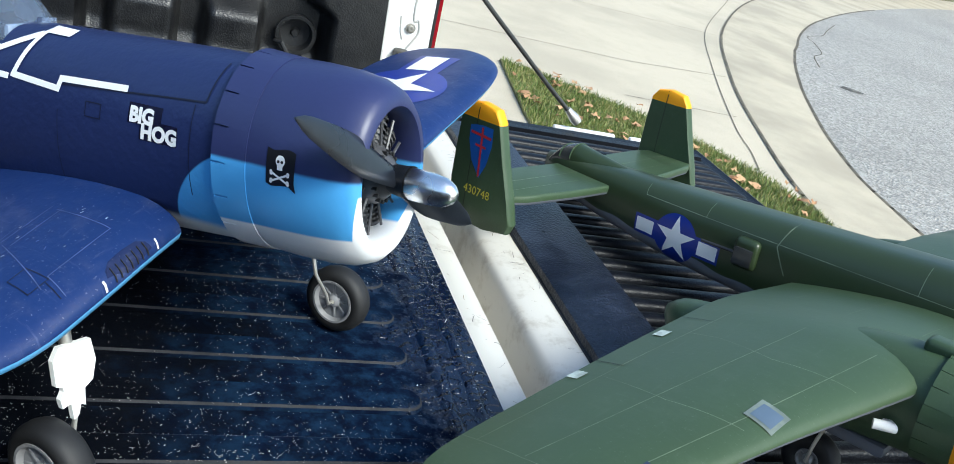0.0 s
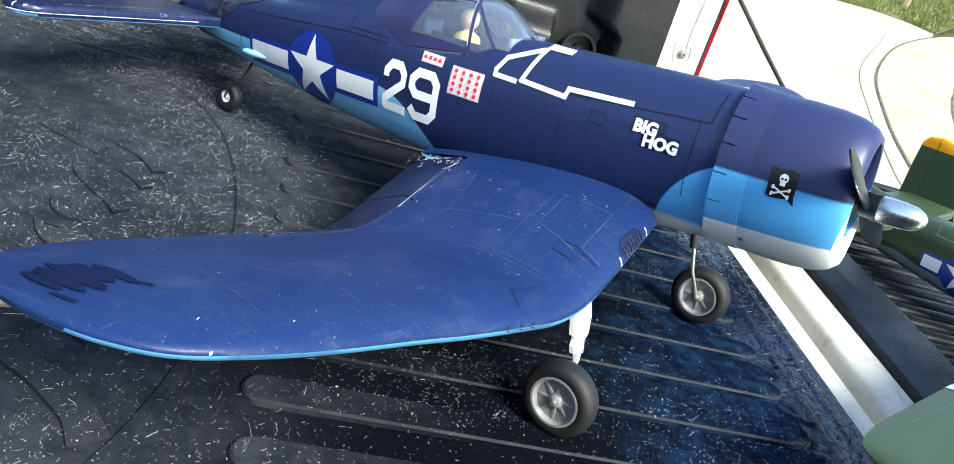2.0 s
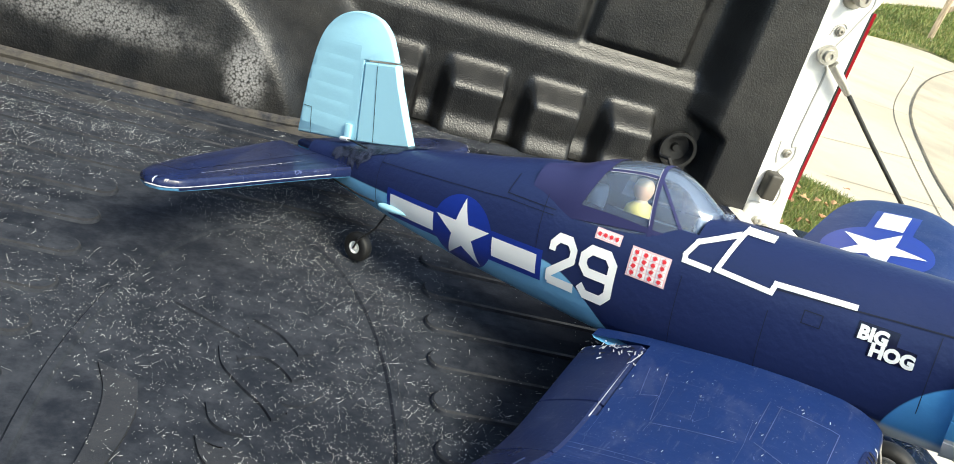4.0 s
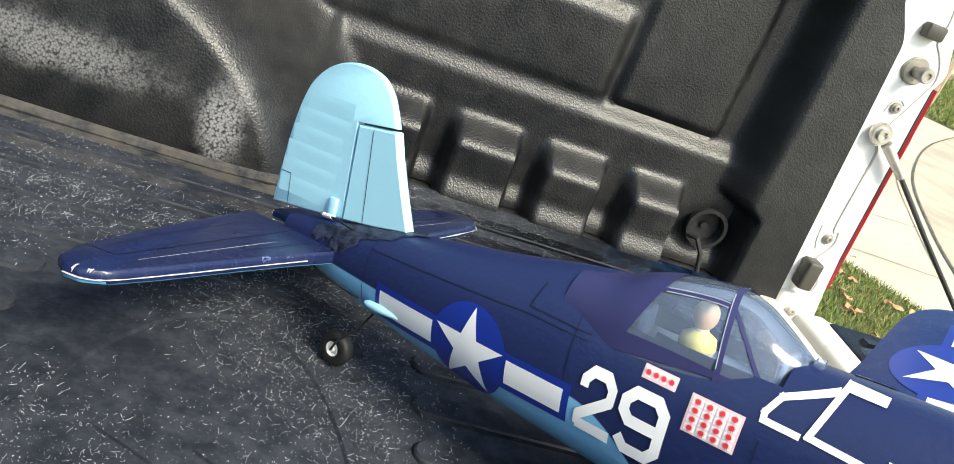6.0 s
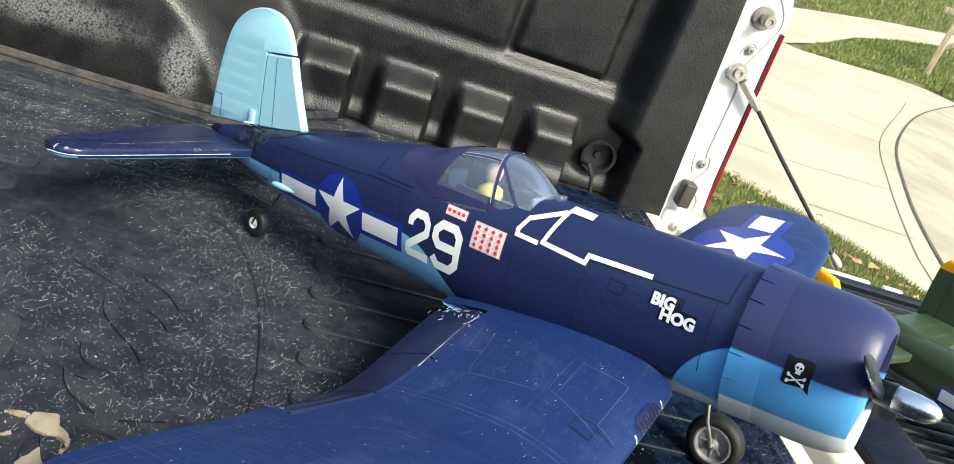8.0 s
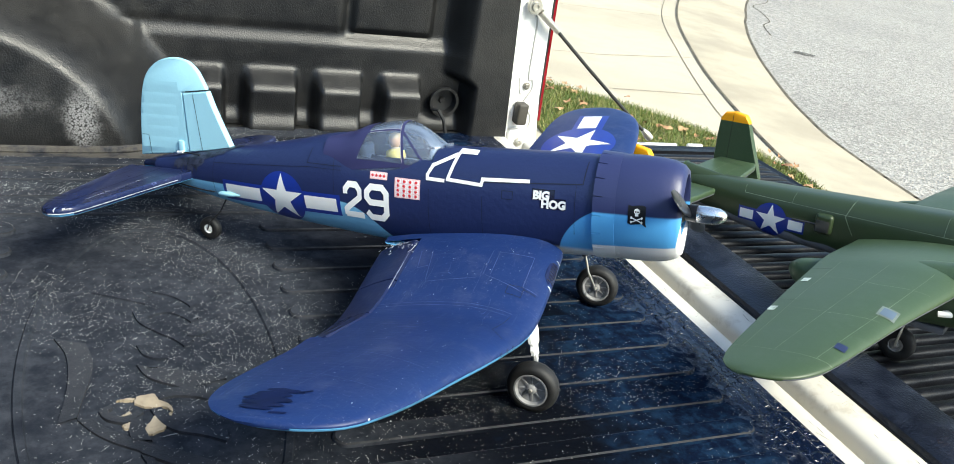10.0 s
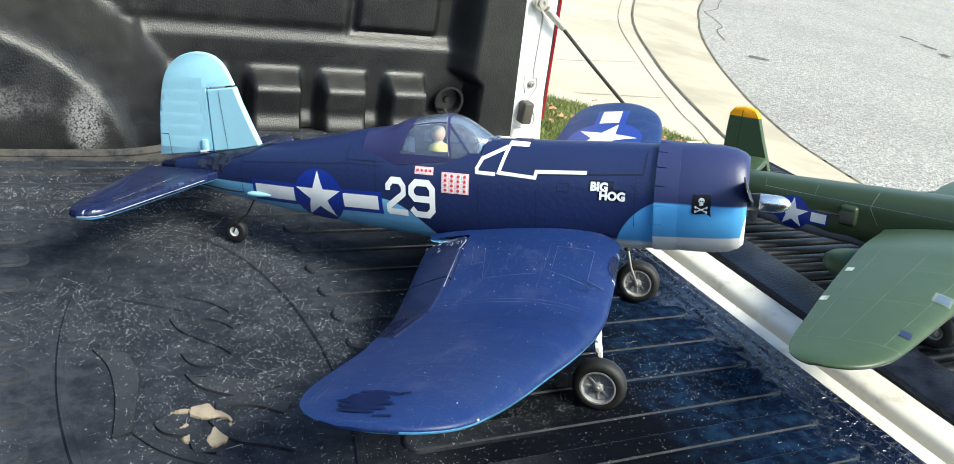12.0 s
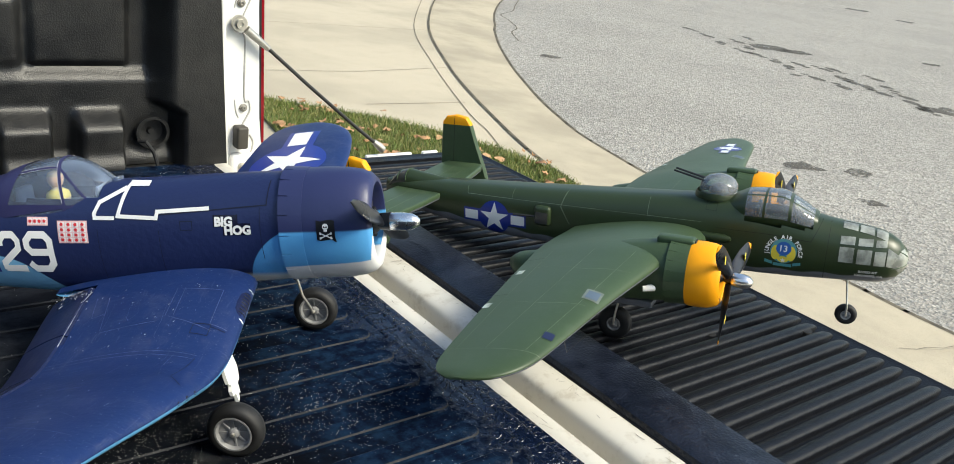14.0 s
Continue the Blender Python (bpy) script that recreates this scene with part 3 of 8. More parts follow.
def hull_green():
    """The bomber's paint: olive above a wavy grey belly."""
    m, n, l, b = nodes_of("bomber_hull_paint")
    v = coords(n, l)
    xyz = n.new("ShaderNodeSeparateXYZ")
    l.new(v, xyz.inputs[0])
    tone, dent = noise_of(n, l, v, 8, 4), noise_of(n, l, v, 90, 3)
    wave = calc(n, l, "MULTIPLY", calc(n, l, "SINE", calc(n, l, "MULTIPLY", xyz.outputs[0], 95.0)), 0.0018)
    rise = calc(n, l, "MULTIPLY", calc(n, l, "MAXIMUM", calc(n, l, "SUBTRACT", -0.15, xyz.outputs[0]), 0.0), 0.075)
    rise = calc(n, l, "ADD", rise, calc(n, l, "MULTIPLY", calc(n, l, "MAXIMUM", calc(n, l, "SUBTRACT", xyz.outputs[0], 0.14), 0.0), 0.045))
    grey = step(n, l, calc(n, l, "SUBTRACT", calc(n, l, "ADD", calc(n, l, "ADD", wave, rise), 0.0885), xyz.outputs[2]), 0.0, 0.0015)
    c = mixed(n, l, tone, (0.0205, 0.0345, 0.0122), (0.031, 0.049, 0.0185))
    l.new(mixed(n, l, grey, c, (0.17, 0.18, 0.21)), b.inputs["Base Color"])
    b.inputs["Roughness"].default_value = 0.36
    bump_to(n, l, b, dent, 0.12, 0.001)
    return m


HULL_GREEN = hull_green()


def clear(name, tint, gloss_rough=0.03, ior=1.45, haze=0.07, film=(0.75, 0.80, 0.88)):
    """A thin clear plastic pane: see-through, a little hazy, with a mirror gloss; haze and film hold reflected sky."""
    m, n, l, b = nodes_of(name)
    n.remove(b)
    tr, gl, fr, mx = n.new("ShaderNodeBsdfTransparent"), n.new("ShaderNodeBsdfGlossy"), n.new("ShaderNodeFresnel"), n.new("ShaderNodeMixShader")
    tr.inputs[0].default_value = (*tint, 1)
    gl.inputs["Roughness"].default_value = gloss_rough
    fr.inputs[0].default_value = ior
    df, hz = n.new("ShaderNodeBsdfDiffuse"), n.new("ShaderNodeMixShader")
    df.inputs[0].default_value, hz.inputs[0].default_value = (*film, 1), haze
    l.new(tr.outputs[0], hz.inputs[1]), l.new(df.outputs[0], hz.inputs[2])
    l.new(fr.outputs[0], mx.inputs[0]), l.new(hz.outputs[0], mx.inputs[1]), l.new(gl.outputs[0], mx.inputs[2])
    l.new(mx.outputs[0], n["Material Output"].inputs[0])
    return m


# the blue film paints the sky's reflection into the canopy
GLASS = clear("clear_canopy", (0.93, 0.96, 1.0), 0.05, 1.45, 0.13, (0.56, 0.70, 0.95))

# ---- ground, road and pavement ----


def sheet(pts, z, thick=0.0):
    bm = bmesh.new()
    f = bm.faces.new([bm.verts.new((x, y, z)) for x, y in pts])
    if f.calc_area() and thick:
        r = bmesh.ops.extrude_face_region(bm, geom=[f])
        bmesh.ops.translate(bm, vec=(0, 0, -thick), verts=[v for v in r["geom"] if isinstance(v, bmesh.types.BMVert)])
    bmesh.ops.recalc_face_normals(bm, faces=list(bm.faces))
    bmesh.ops.triangulate(bm, faces=list(bm.faces))
    return bm


def curve_pts(ctrl, n=60):
    """Points along a smooth curve through ctrl."""
    rows = [(i, *p) for i, p in enumerate(ctrl)]
    return [tuple(spline(rows, (len(ctrl) - 1) * i / n)) for i in range(n + 1)]


def band(left, right, z_left, z_right, thick, rows=6, bow=0.0):
    """A strip between two curves of equal length, with a slight bow."""
    bm = bmesh.new()
    grid = []
    for (ax, ay), (bx, by) in zip(left, right):
        grid.append([bm.verts.new((ax + (bx - ax) * k / rows, ay + (by - ay) * k / rows, z_left + (z_right - z_left) * k / rows + bow * math.sin(math.pi * k / rows))) for k in range(rows + 1)])
    for p, q in zip(grid, grid[1:]):
        for k in range(rows):
            bm.faces.new([p[k], p[k + 1], q[k + 1], q[k]])
    r = bmesh.ops.extrude_face_region(bm, geom=list(bm.faces))
    bmesh.ops.translate(bm, vec=(0, 0, -thick), verts=[v for v in r["geom"] if isinstance(v, bmesh.types.BMVert)])
    bmesh.ops.recalc_face_normals(bm, faces=list(bm.faces))
    return bm


EDGE = curve_pts([(3.05, -9.0), (3.12, -4.0), (3.16, 0.0), (3.32, 1.1), (3.62, 2.7), (4.10, 3.93), (5.09, 5.62), (6.30, 7.36), (8.64, 10.1), (12.9, 14.0), (20.0, 19.6), (30.0, 26.5)])
BACK = curve_pts([(2.35, -9.0), (2.42, -4.0), (2.48, 0.0), (2.58, 1.1), (2.83, 2.40), (3.23, 3.49), (4.03, 5.20), (5.45, 7.60), (8.10, 10.95), (12.2, 15.0), (19.2, 20.6), (29.3, 27.5)])
single("ground", sheet([(-150, -150), (150, -150), (150, 150), (-150, 150)], -0.03), SOIL, "wide lawn with short dry grass round the drive", "lawn", "structure")
single("road", sheet([*EDGE, (90, 45), (90, -60), (3.0, -60)], 0.0, 0.02), ASPHALT, "worn light grey asphalt road with dark oil spots", "road", "structure")
single("kerb", band(BACK, EDGE, 0.035, 0.004, 0.06, 6, 0.006), KERB, "rolled pale concrete kerb with a dirty joint", "kerb", "structure")
DRIVE = [(-14, -12), (2.36, -9.0), *[p for p in BACK if -9 < p[1] < 12.8], (10.32, 13.45), (10.03, 14.05), (9.22, 13.95), (7.81, 13.35), (6.8, 12.95), (5.6, 14.4), (3.0, 16.0), (-14, 15.0)]
single("pavement", sheet(DRIVE, 0.034, 0.05), CONCRETE, "pale concrete driveway and pavement with thin joints", "pavement", "structure")


def bank_z(x, y):
    """The lawn rises behind the drive."""
    return 0.16 * max(0.0, (x + 0.65) * 0.58 + (y + 0.65) * 0.815 - 18.0)


def draped(pts, lift, cut=0.6):
    """A sheet laid over the rising lawn."""
    bm = sheet(pts, 0.0)
    for _ in range(6):
        es = [q for q in bm.edges if q.calc_length() > cut]
        if not es:
            break
        bmesh.ops.subdivide_edges(bm, edges=es, cuts=1)
        bmesh.ops.triangulate(bm, faces=list(bm.faces))
    for v in bm.verts:
        v.co.z = bank_z(v.co.x, v.co.y) + lift
    return bm


BANK = [(6.6, 13.0), (7.81, 13.35), (9.22, 13.95), (10.03, 14.05), (10.32, 13.45), (12.2, 15.0), (19.2, 20.6), (29.3, 27.5), (44, 44), (18, 52), (-4, 40), (2.0, 19.0)]
single("lawn_bank", draped(BANK, 0.02, 2.5), SOIL, "lawn that rises behind the drive", "lawn", "structure")
single("footpath", draped([(6.5, 13.05), (8.17, 15.05), (9.5, 16.2), (10.75, 16.85), (11.76, 17.22), (12.92, 17.50), (16.0, 18.4), (23.0, 22.3), (23.4, 24.0), (16.5, 19.8), (13.76, 18.85), (12.5, 18.55), (11.2, 18.30), (9.18, 17.65), (5.5, 16.4), (4.6, 15.2)], 0.045), CONCRETE, "pale concrete footpath across the rising lawn", "footpath", "structure")
single("mulch_bed", draped([(13.5, 28.5), (15.34, 25.37), (15.77, 24.3), (16.18, 22.96), (17.0, 21.5), (21.5, 25.0), (18.1, 26.1), (17.2, 27.1), (15.0, 31.0)], 0.05, 1.2), surface("tan_gravel", (0.46, 0.38, 0.26), 0.95, spread=0.3, big=3, fine=28, relief=0.6, depth=0.02), "tan gravel bed on the lawn", "gravel", "structure")


def joint(name, pts, w, z):
    bm = bmesh.new()
    for p in stroke(pts, w):
        bm.faces.new([bm.verts.new((x, y, z)) for x, y in p])
    return single(name, bm, CRACK, "thin dark joint in the concrete", "joint", "structure")


joint("kerb_joint", [p for p in BACK if -1 < p[1] < 14], 0.024, 0.042)
joint("pavement_joint", curve_pts([(2.64, 2.6), (2.94, 3.2), (3.16, 3.75), (3.92, 5.3), (4.94, 7.15), (6.76, 9.68), (7.7, 11.0)], 40), 0.007, 0.038)
joint("pavement_joint", [(3.195, 7.153), (4.98, 6.94)], 0.007, 0.038)
joint("pavement_joint", [(-3.0, 5.4), (2.93, 4.96), (3.92, 5.10)], 0.007, 0.038)
joint("pavement_joint", [(2.45, 3.98), (3.30, 3.95)], 0.007, 0.038)
joint("pavement_joint", [(-3.0, 7.6), (3.2, 7.15)], 0.007, 0.038)

# lawn strip beside the drive, with blades and fallen leaves
PATCH = [(1.40, 2.6), (1.48, 3.25), (1.66, 4.25), (2.02, 3.92), (2.36, 3.56), (2.58, 3.20), (2.75, 2.80), (2.81, 2.42), (2.53, 1.2), (2.3, 0.4), (1.7, 0.4)]
single("lawn_strip", sheet(PATCH, 0.050, 0.03), SOIL, "narrow strip of lawn soil by the kerb", "lawn", "structure")
rng = random.Random(5)


def inside(x, y, poly):
    hit = False
    for (x0, y0), (x1, y1) in zip(poly, poly[1:] + poly[:1]):
        if (y0 > y) != (y1 > y) and x < x0 + (y - y0) * (x1 - x0) / (y1 - y0):
            hit = not hit
    return hit


def blades(poly, count, z, height, wide):
    xs, ys = [p[0] for p in poly], [p[1] for p in poly]
    verts, faces = [], []
    while len(faces) < count * 2:
        x, y = rng.uniform(min(xs), max(xs)), rng.uniform(min(ys), max(ys))
        if not inside(x, y, poly):
            continue
        a, h, w = rng.uniform(0, 6.283), height * rng.uniform(0.5, 1.3), wide * rng.uniform(0.6, 1.3)
        lean, b = h * rng.uniform(0.2, 0.9), rng.uniform(0, 6.283)
        dx, dy = w * math.cos(a), w * math.sin(a)
        lx, ly = lean * math.cos(b), lean * math.sin(b)
        k = len(verts)
        verts += [(x - dx, y - dy, z), (x + dx, y + dy, z), (x + dx * 0.6 + lx * 0.4, y + dy * 0.6 + ly * 0.4, z + h * 0.62),
                  (x - dx * 0.6 + lx * 0.4, y - dy * 0.6 + ly * 0.4, z + h * 0.62), (x + lx, y + ly, z + h)]
        faces += [(k, k + 1, k + 2, k + 3), (k + 3, k + 2, k + 4)]
    me = bpy.data.meshes.new("grass")
    me.from_pydata(verts, [], faces)
    me.materials.append(GRASS_BLADES)
    return me


def blade_material():
    """Blades that vary one by one from green to straw."""
    m, n, l, b = nodes_of("mixed_grass_blades")
    geo, ramp = n.new("ShaderNodeNewGeometry"), n.new("ShaderNodeValToRGB")
    e = ramp.color_ramp.elements
    e[0].color, e[1].color = (0.070, 0.125, 0.018, 1), (0.36, 0.31, 0.12, 1)
    e.new(0.55).color = (0.14, 0.185, 0.034, 1)
    l.new(geo.outputs["Random Per Island"], ramp.inputs[0])
    l.new(ramp.outputs[0], b.inputs["Base Color"])
    b.inputs["Roughness"].default_value = 0.6
    return m


GRASS_BLADES = blade_material()
tagged(new("grass", blades(PATCH, 42000, 0.048, 0.036, 0.0022)), "short green and straw grass by the kerb", "grass", "", "stuff")
WEDGE = [(6.9, 13.1), (7.81, 13.42), (9.22, 14.02), (10.03, 14.12), (10.4, 13.55), (12.2, 15.1), (17.0, 18.8), (16.0, 18.3), (12.92, 17.45), (11.76, 17.17), (10.75, 16.80), (9.5, 16.15), (8.17, 15.0)]
BEYOND = [(9.18, 17.75), (11.2, 18.38), (12.5, 18.63), (13.76, 18.95), (17.0, 20.2), (17.0, 21.4), (16.18, 22.9), (15.77, 24.2), (15.3, 25.3), (11.0, 25.0), (8.0, 20.0)]
for poly, n in ((WEDGE, 30000), (BEYOND, 30000)):
    me = blades(poly, n, 0.02, 0.085, 0.008)
    for v in me.vertices:
        v.co.z += bank_z(v.co.x, v.co.y)
    tagged(new("grass", me), "short green lawn with straw patches", "grass", "", "stuff")

# weathered wooden post with an arm and a brace
post = thing("wooden_post", Matrix.Translation((10.47, 14.83, 0.15)) @ Matrix.Rotation(radians(-35), 4, "Z"), "weathered wooden post with arm and brace on the lawn", "post")
part("upright", box((-0.055, -0.055, -0.05), (0.055, 0.055, 1.36), 0.012, 2), WOOD, post)
part("arm", box((-0.22, -0.05, 1.24), (1.05, 0.05, 1.36), 0.012, 2, None, Matrix.Rotation(radians(-4), 4, "Y")), WOOD, post)
part("brace", box((-0.045, -0.045, 0.0), (0.045, 0.045, 0.80), 0.01, 2, None, Matrix.Translation((0.02, 0, 0.62)) @ Matrix.Rotation(radians(48), 4, "Y")), WOOD, post)
part("footing", box((-0.13, -0.10, -0.04), (0.13, 0.10, 0.05), 0.03, 2), KERB, post, "pale stone footing")


def leaves(count):
    verts, faces = [], []
    while len(faces) < count:
        x, y = rng.uniform(1.4, 3.0), rng.uniform(1.6, 4.4)
        if not inside(x, y, PATCH):
            continue
        s, a = rng.uniform(0.018, 0.042), rng.uniform(0, 6.283)
        k, z = len(verts), 0.052 + rng.uniform(0.01, 0.05)
        for i in range(10):
            r = s * (1.0 if i % 2 == 0 else 0.62) * rng.uniform(0.8, 1.1)
            q = a + 0.6283 * i
            verts.append((x + r * math.cos(q), y + r * math.sin(q), z + rng.uniform(-0.012, 0.012)))
        faces.append(tuple(range(k, k + 10)))
    me = bpy.data.meshes.new("fallen_leaves")
    me.from_pydata(verts, [], faces)
    me.materials.append(LEAF)
    return me


tagged(new("fallen_leaves", leaves(110)), "curled brown fallen leaves on the grass", "leaves", "", "stuff")


def blot(x, y, r, seed):
    g = random.Random(seed)
    pts = []
    for i in range(22):
        q = 2 * math.pi * i / 22
        rr = r * (0.7 + 0.5 * noise.noise(Vector((math.cos(q) * 1.3 + seed, math.sin(q) * 1.3, seed * 0.7))) + g.uniform(-0.08, 0.08))
        pts.append((x + 1.2 * rr * math.cos(q), y + rr * math.sin(q)))
    return pts


for i, (x, y, r) in enumerate(STAINS):
    bm = bmesh.new()
    bm.faces.new([bm.verts.new((px, py, 0.0035)) for px, py in blot(x, y, r, i + 1)])
    single("oil_stain", bm, OIL, "dark irregular oil spot on the asphalt", "stain", "structure")
verts, faces = [], []
for i, (x, y) in enumerate(PRINTS):      # wet footprints: a sole and a heel each
    turn = rng.uniform(0.6, 1.3) + (math.pi if i % 2 else 0)
    for d, r, stretch in ((0.08, 0.085, 1.8), (-0.15, 0.062, 1.1)):
        k = len(verts)
        for j in range(14):
            q = 2 * math.pi * j / 14
            ux, uy = d + r * stretch * math.cos(q) * rng.uniform(0.85, 1.1), r * math.sin(q) * rng.uniform(0.85, 1.1)
            verts.append((x + ux * math.cos(turn) - uy * math.sin(turn), y + ux * math.sin(turn) + uy * math.cos(turn), 0.0035))
        faces.append(tuple(range(k, k + 14)))
me = bpy.data.meshes.new("wet_footprints")
me.from_pydata(verts, [], faces)
me.materials.append(OIL)
tagged(new("wet_footprints", me), "dark wet footprints across the asphalt", "footprints", "", "stuff")
joint("road_crack", curve_pts([(9.35, 10.49), (8.5, 9.6), (7.96, 9.01), (7.4, 8.6), (7.17, 8.14), (6.81, 7.53), (6.45, 7.2), (6.08, 6.62)], 40), 0.014, 0.004)
joint("road_edge", [(x + 0.008 * math.sin(23 * y), y) for x, y in EDGE if -2 < y < 15], 0.030, 0.0065)
joint("kerb_crack", [(2.70, 0.19), (2.764, 0.151), (2.83, 0.14), (2.90, 0.103), (3.0, 0.089), (3.12, 0.10)], 0.0035, 0.034)

# ---- pickup truck: bed, jamb, sill, tailgate ----
truck = thing("pickup_truck", Matrix(), "white pickup truck with its tailgate let down", "pickup truck")


def liner_depth(x, z):
    """How far the far liner wall stands at (x, z): y of its face."""
    y = 0.728
    y -= 0.020 * (1 - smooth01(z, 1.016, 1.050))                                   # lower wall stands proud under a ledge
    if x < -0.325:
        y -= 0.014 * (1 - smooth01(z, 1.160, 1.192)) * (1 - smooth01(x, -0.345, -0.320)) * smooth01(z, 1.02, 1.06)
        y -= 0.010 * (1 - smooth01(x, -0.745, -0.725)) * smooth01(z, 0.99, 1.01)
    y -= 0.011 * smooth01(x, -0.318, -0.306) * (1 - smooth01(x, -0.142, -0.130)) * smooth01(z, 1.044, 1.058)
    for x0, x1 in ((-0.675, -0.572), (-0.533, -0.425), (-0.388, -0.285), (-0.245, -0.152)):  # tie-down blocks
        inx = smooth01(x, x0 - 0.008, x0 + 0.012) * (1 - smooth01(x, x1 - 0.010, x1 + 0.004))
        y -= 0.046 * inx * (1 - smooth01(z, 0.926, 0.972))
    y -= 0.012 * (1 - smooth01(z, 0.850, 0.885))
    low_end = 1 - smooth01(z, 0.955, 0.985)
    end = smooth01(x, -0.104 + 0.046 * low_end, -0.058 + 0.024 * low_end)                                                # end post beside the jamb
    y = y * (1 - end) + 0.648 * end
    r = math.hypot((x + 1.09) / 0.44, (z - 0.80) / 0.34)                              # wheel arch
    arch = 1 - smooth01(r, 0.74, 1.07)
    y = y * (1 - arch) + (0.512 + 0.02 * smooth01(z, 0.85, 1.05)) * arch
    return y


liner = thing("bed_liner", Matrix(), "black grained plastic drop-in bed liner with moulded blocks", "bed liner")


def wall_skin(x0, x1, z0, z1, nx, nz, depth, flip=1.0):
    bm = bmesh.new()
    g = [[bm.verts.new((x0 + (x1 - x0) * i / nx, flip * depth(x0 + (x1 - x0) * i / nx, z0 + (z1 - z0) * j / nz), z0 + (z1 - z0) * j / nz)) for j in range(nz + 1)] for i in range(nx + 1)]
    for a, b in zip(g, g[1:]):
        for j in range(nz):
            bm.faces.new([a[j], b[j], b[j + 1], a[j + 1]])
    return bm


def post_edge(z):
    """x of the liner's rear edge, leaning forward with a round upper corner."""
    return 0.052 - 0.0685 * (z - 0.85) - 0.030 * smooth01(z, 1.27, 1.345)


bm = wall_skin(-1.75, 0.052, 0.845, 1.40, 330, 100, liner_depth)
bm.verts.ensure_lookup_table()
last = bm.verts[-101:]
turn_in = []
for v in bm.verts:
    if v.co.x > -0.058:
        v.co.x = -0.058 + (v.co.x + 0.058) * (post_edge(v.co.z) + 0.058) / 0.110
for v in last:
    turn_in.append(bm.verts.new((v.co.x + 0.003, 0.690, v.co.z)))
for i in range(100):
    bm.faces.new([last[i], turn_in[i], turn_in[i + 1], last[i + 1]])
part("side_wall", bm, LINER, liner, "far side wall with tie-down blocks and wheel arch", 60)
bm = box((-1.75, 0.60, 1.395), (0.03, 0.80, 1.42), 0.012, 3)
part("top_lip", bm, LINER, liner)
bm = wall_skin(-1.75, 0.034, 0.845, 1.30, 120, 30, lambda x, z: 0.985 - 0.16 * (1 - smooth01(math.hypot((x + 1.09) / 0.44, (z - 0.80) / 0.34), 0.8, 1.06)), -1.0)
part("side_wall", bm, LINER, liner, "near side wall", 60)
bm = box((-1.80, -1.0, 0.84), (-1.75, 0.80, 1.36), 0.01)
part("front_wall", bm, LINER, liner)
bm = box((-1.76, -0.99, 0.835), (0.022, 0.735, 0.842), 0.0)
part("bed_floor", bm, LINER, liner)
bm = lathe([(0, 0.034), (0.005, 0.035), (0.008, 0.034), (0.008, 0.028), (-0.010, 0.025), (-0.012, 0.008), (-0.006, 0.006), (-0.006, 0.0)], "Y", 40, m=Matrix.Translation((-0.094, 0.694, 0.914)) @ Matrix.Rotation(math.pi, 4, "Z"))
part("tie_down_cup", bm, LINER, liner, "round black cup in the liner wall")
bm = tube([(-0.128, 0.672, 0.902), (-0.118, 0.655, 0.905), (-0.105, 0.648, 0.885), (-0.098, 0.645, 0.856)], 0.004, 8)
part("rubber_strap", bm, RUBBER, liner)

# bed sides, jambs and sill in white paint
bm = box((-1.84, 0.80, 0.45), (0.145, 0.86, 1.415), 0.015, 3)
part("bed_side", bm, WHITE_PAINT, truck, "far white bed side")
bm = box((-1.84, -1.10, 0.45), (0.145, -1.0, 1.30), 0.015, 3)
part("bed_side", bm, WHITE_PAINT, truck, "near white bed side")


def jamb_profile():
    """The far jamb's white face, with a rounded upper corner, leaning a little forward."""
    return [(0.020, 0.800), (0.010, 0.90), (0.0, 1.10), (-0.012, 1.30), (-0.014, 1.40), (0.070, 1.410), (0.086, 1.385), (0.094, 1.350), (0.109, 1.311), (0.127, 1.262), (0.1265, 1.250), (0.119, 1.232), (0.1205, 1.180), (0.126, 1.080), (0.133, 0.943), (0.140, 0.880), (0.149, 0.822), (0.151, 0.800)]


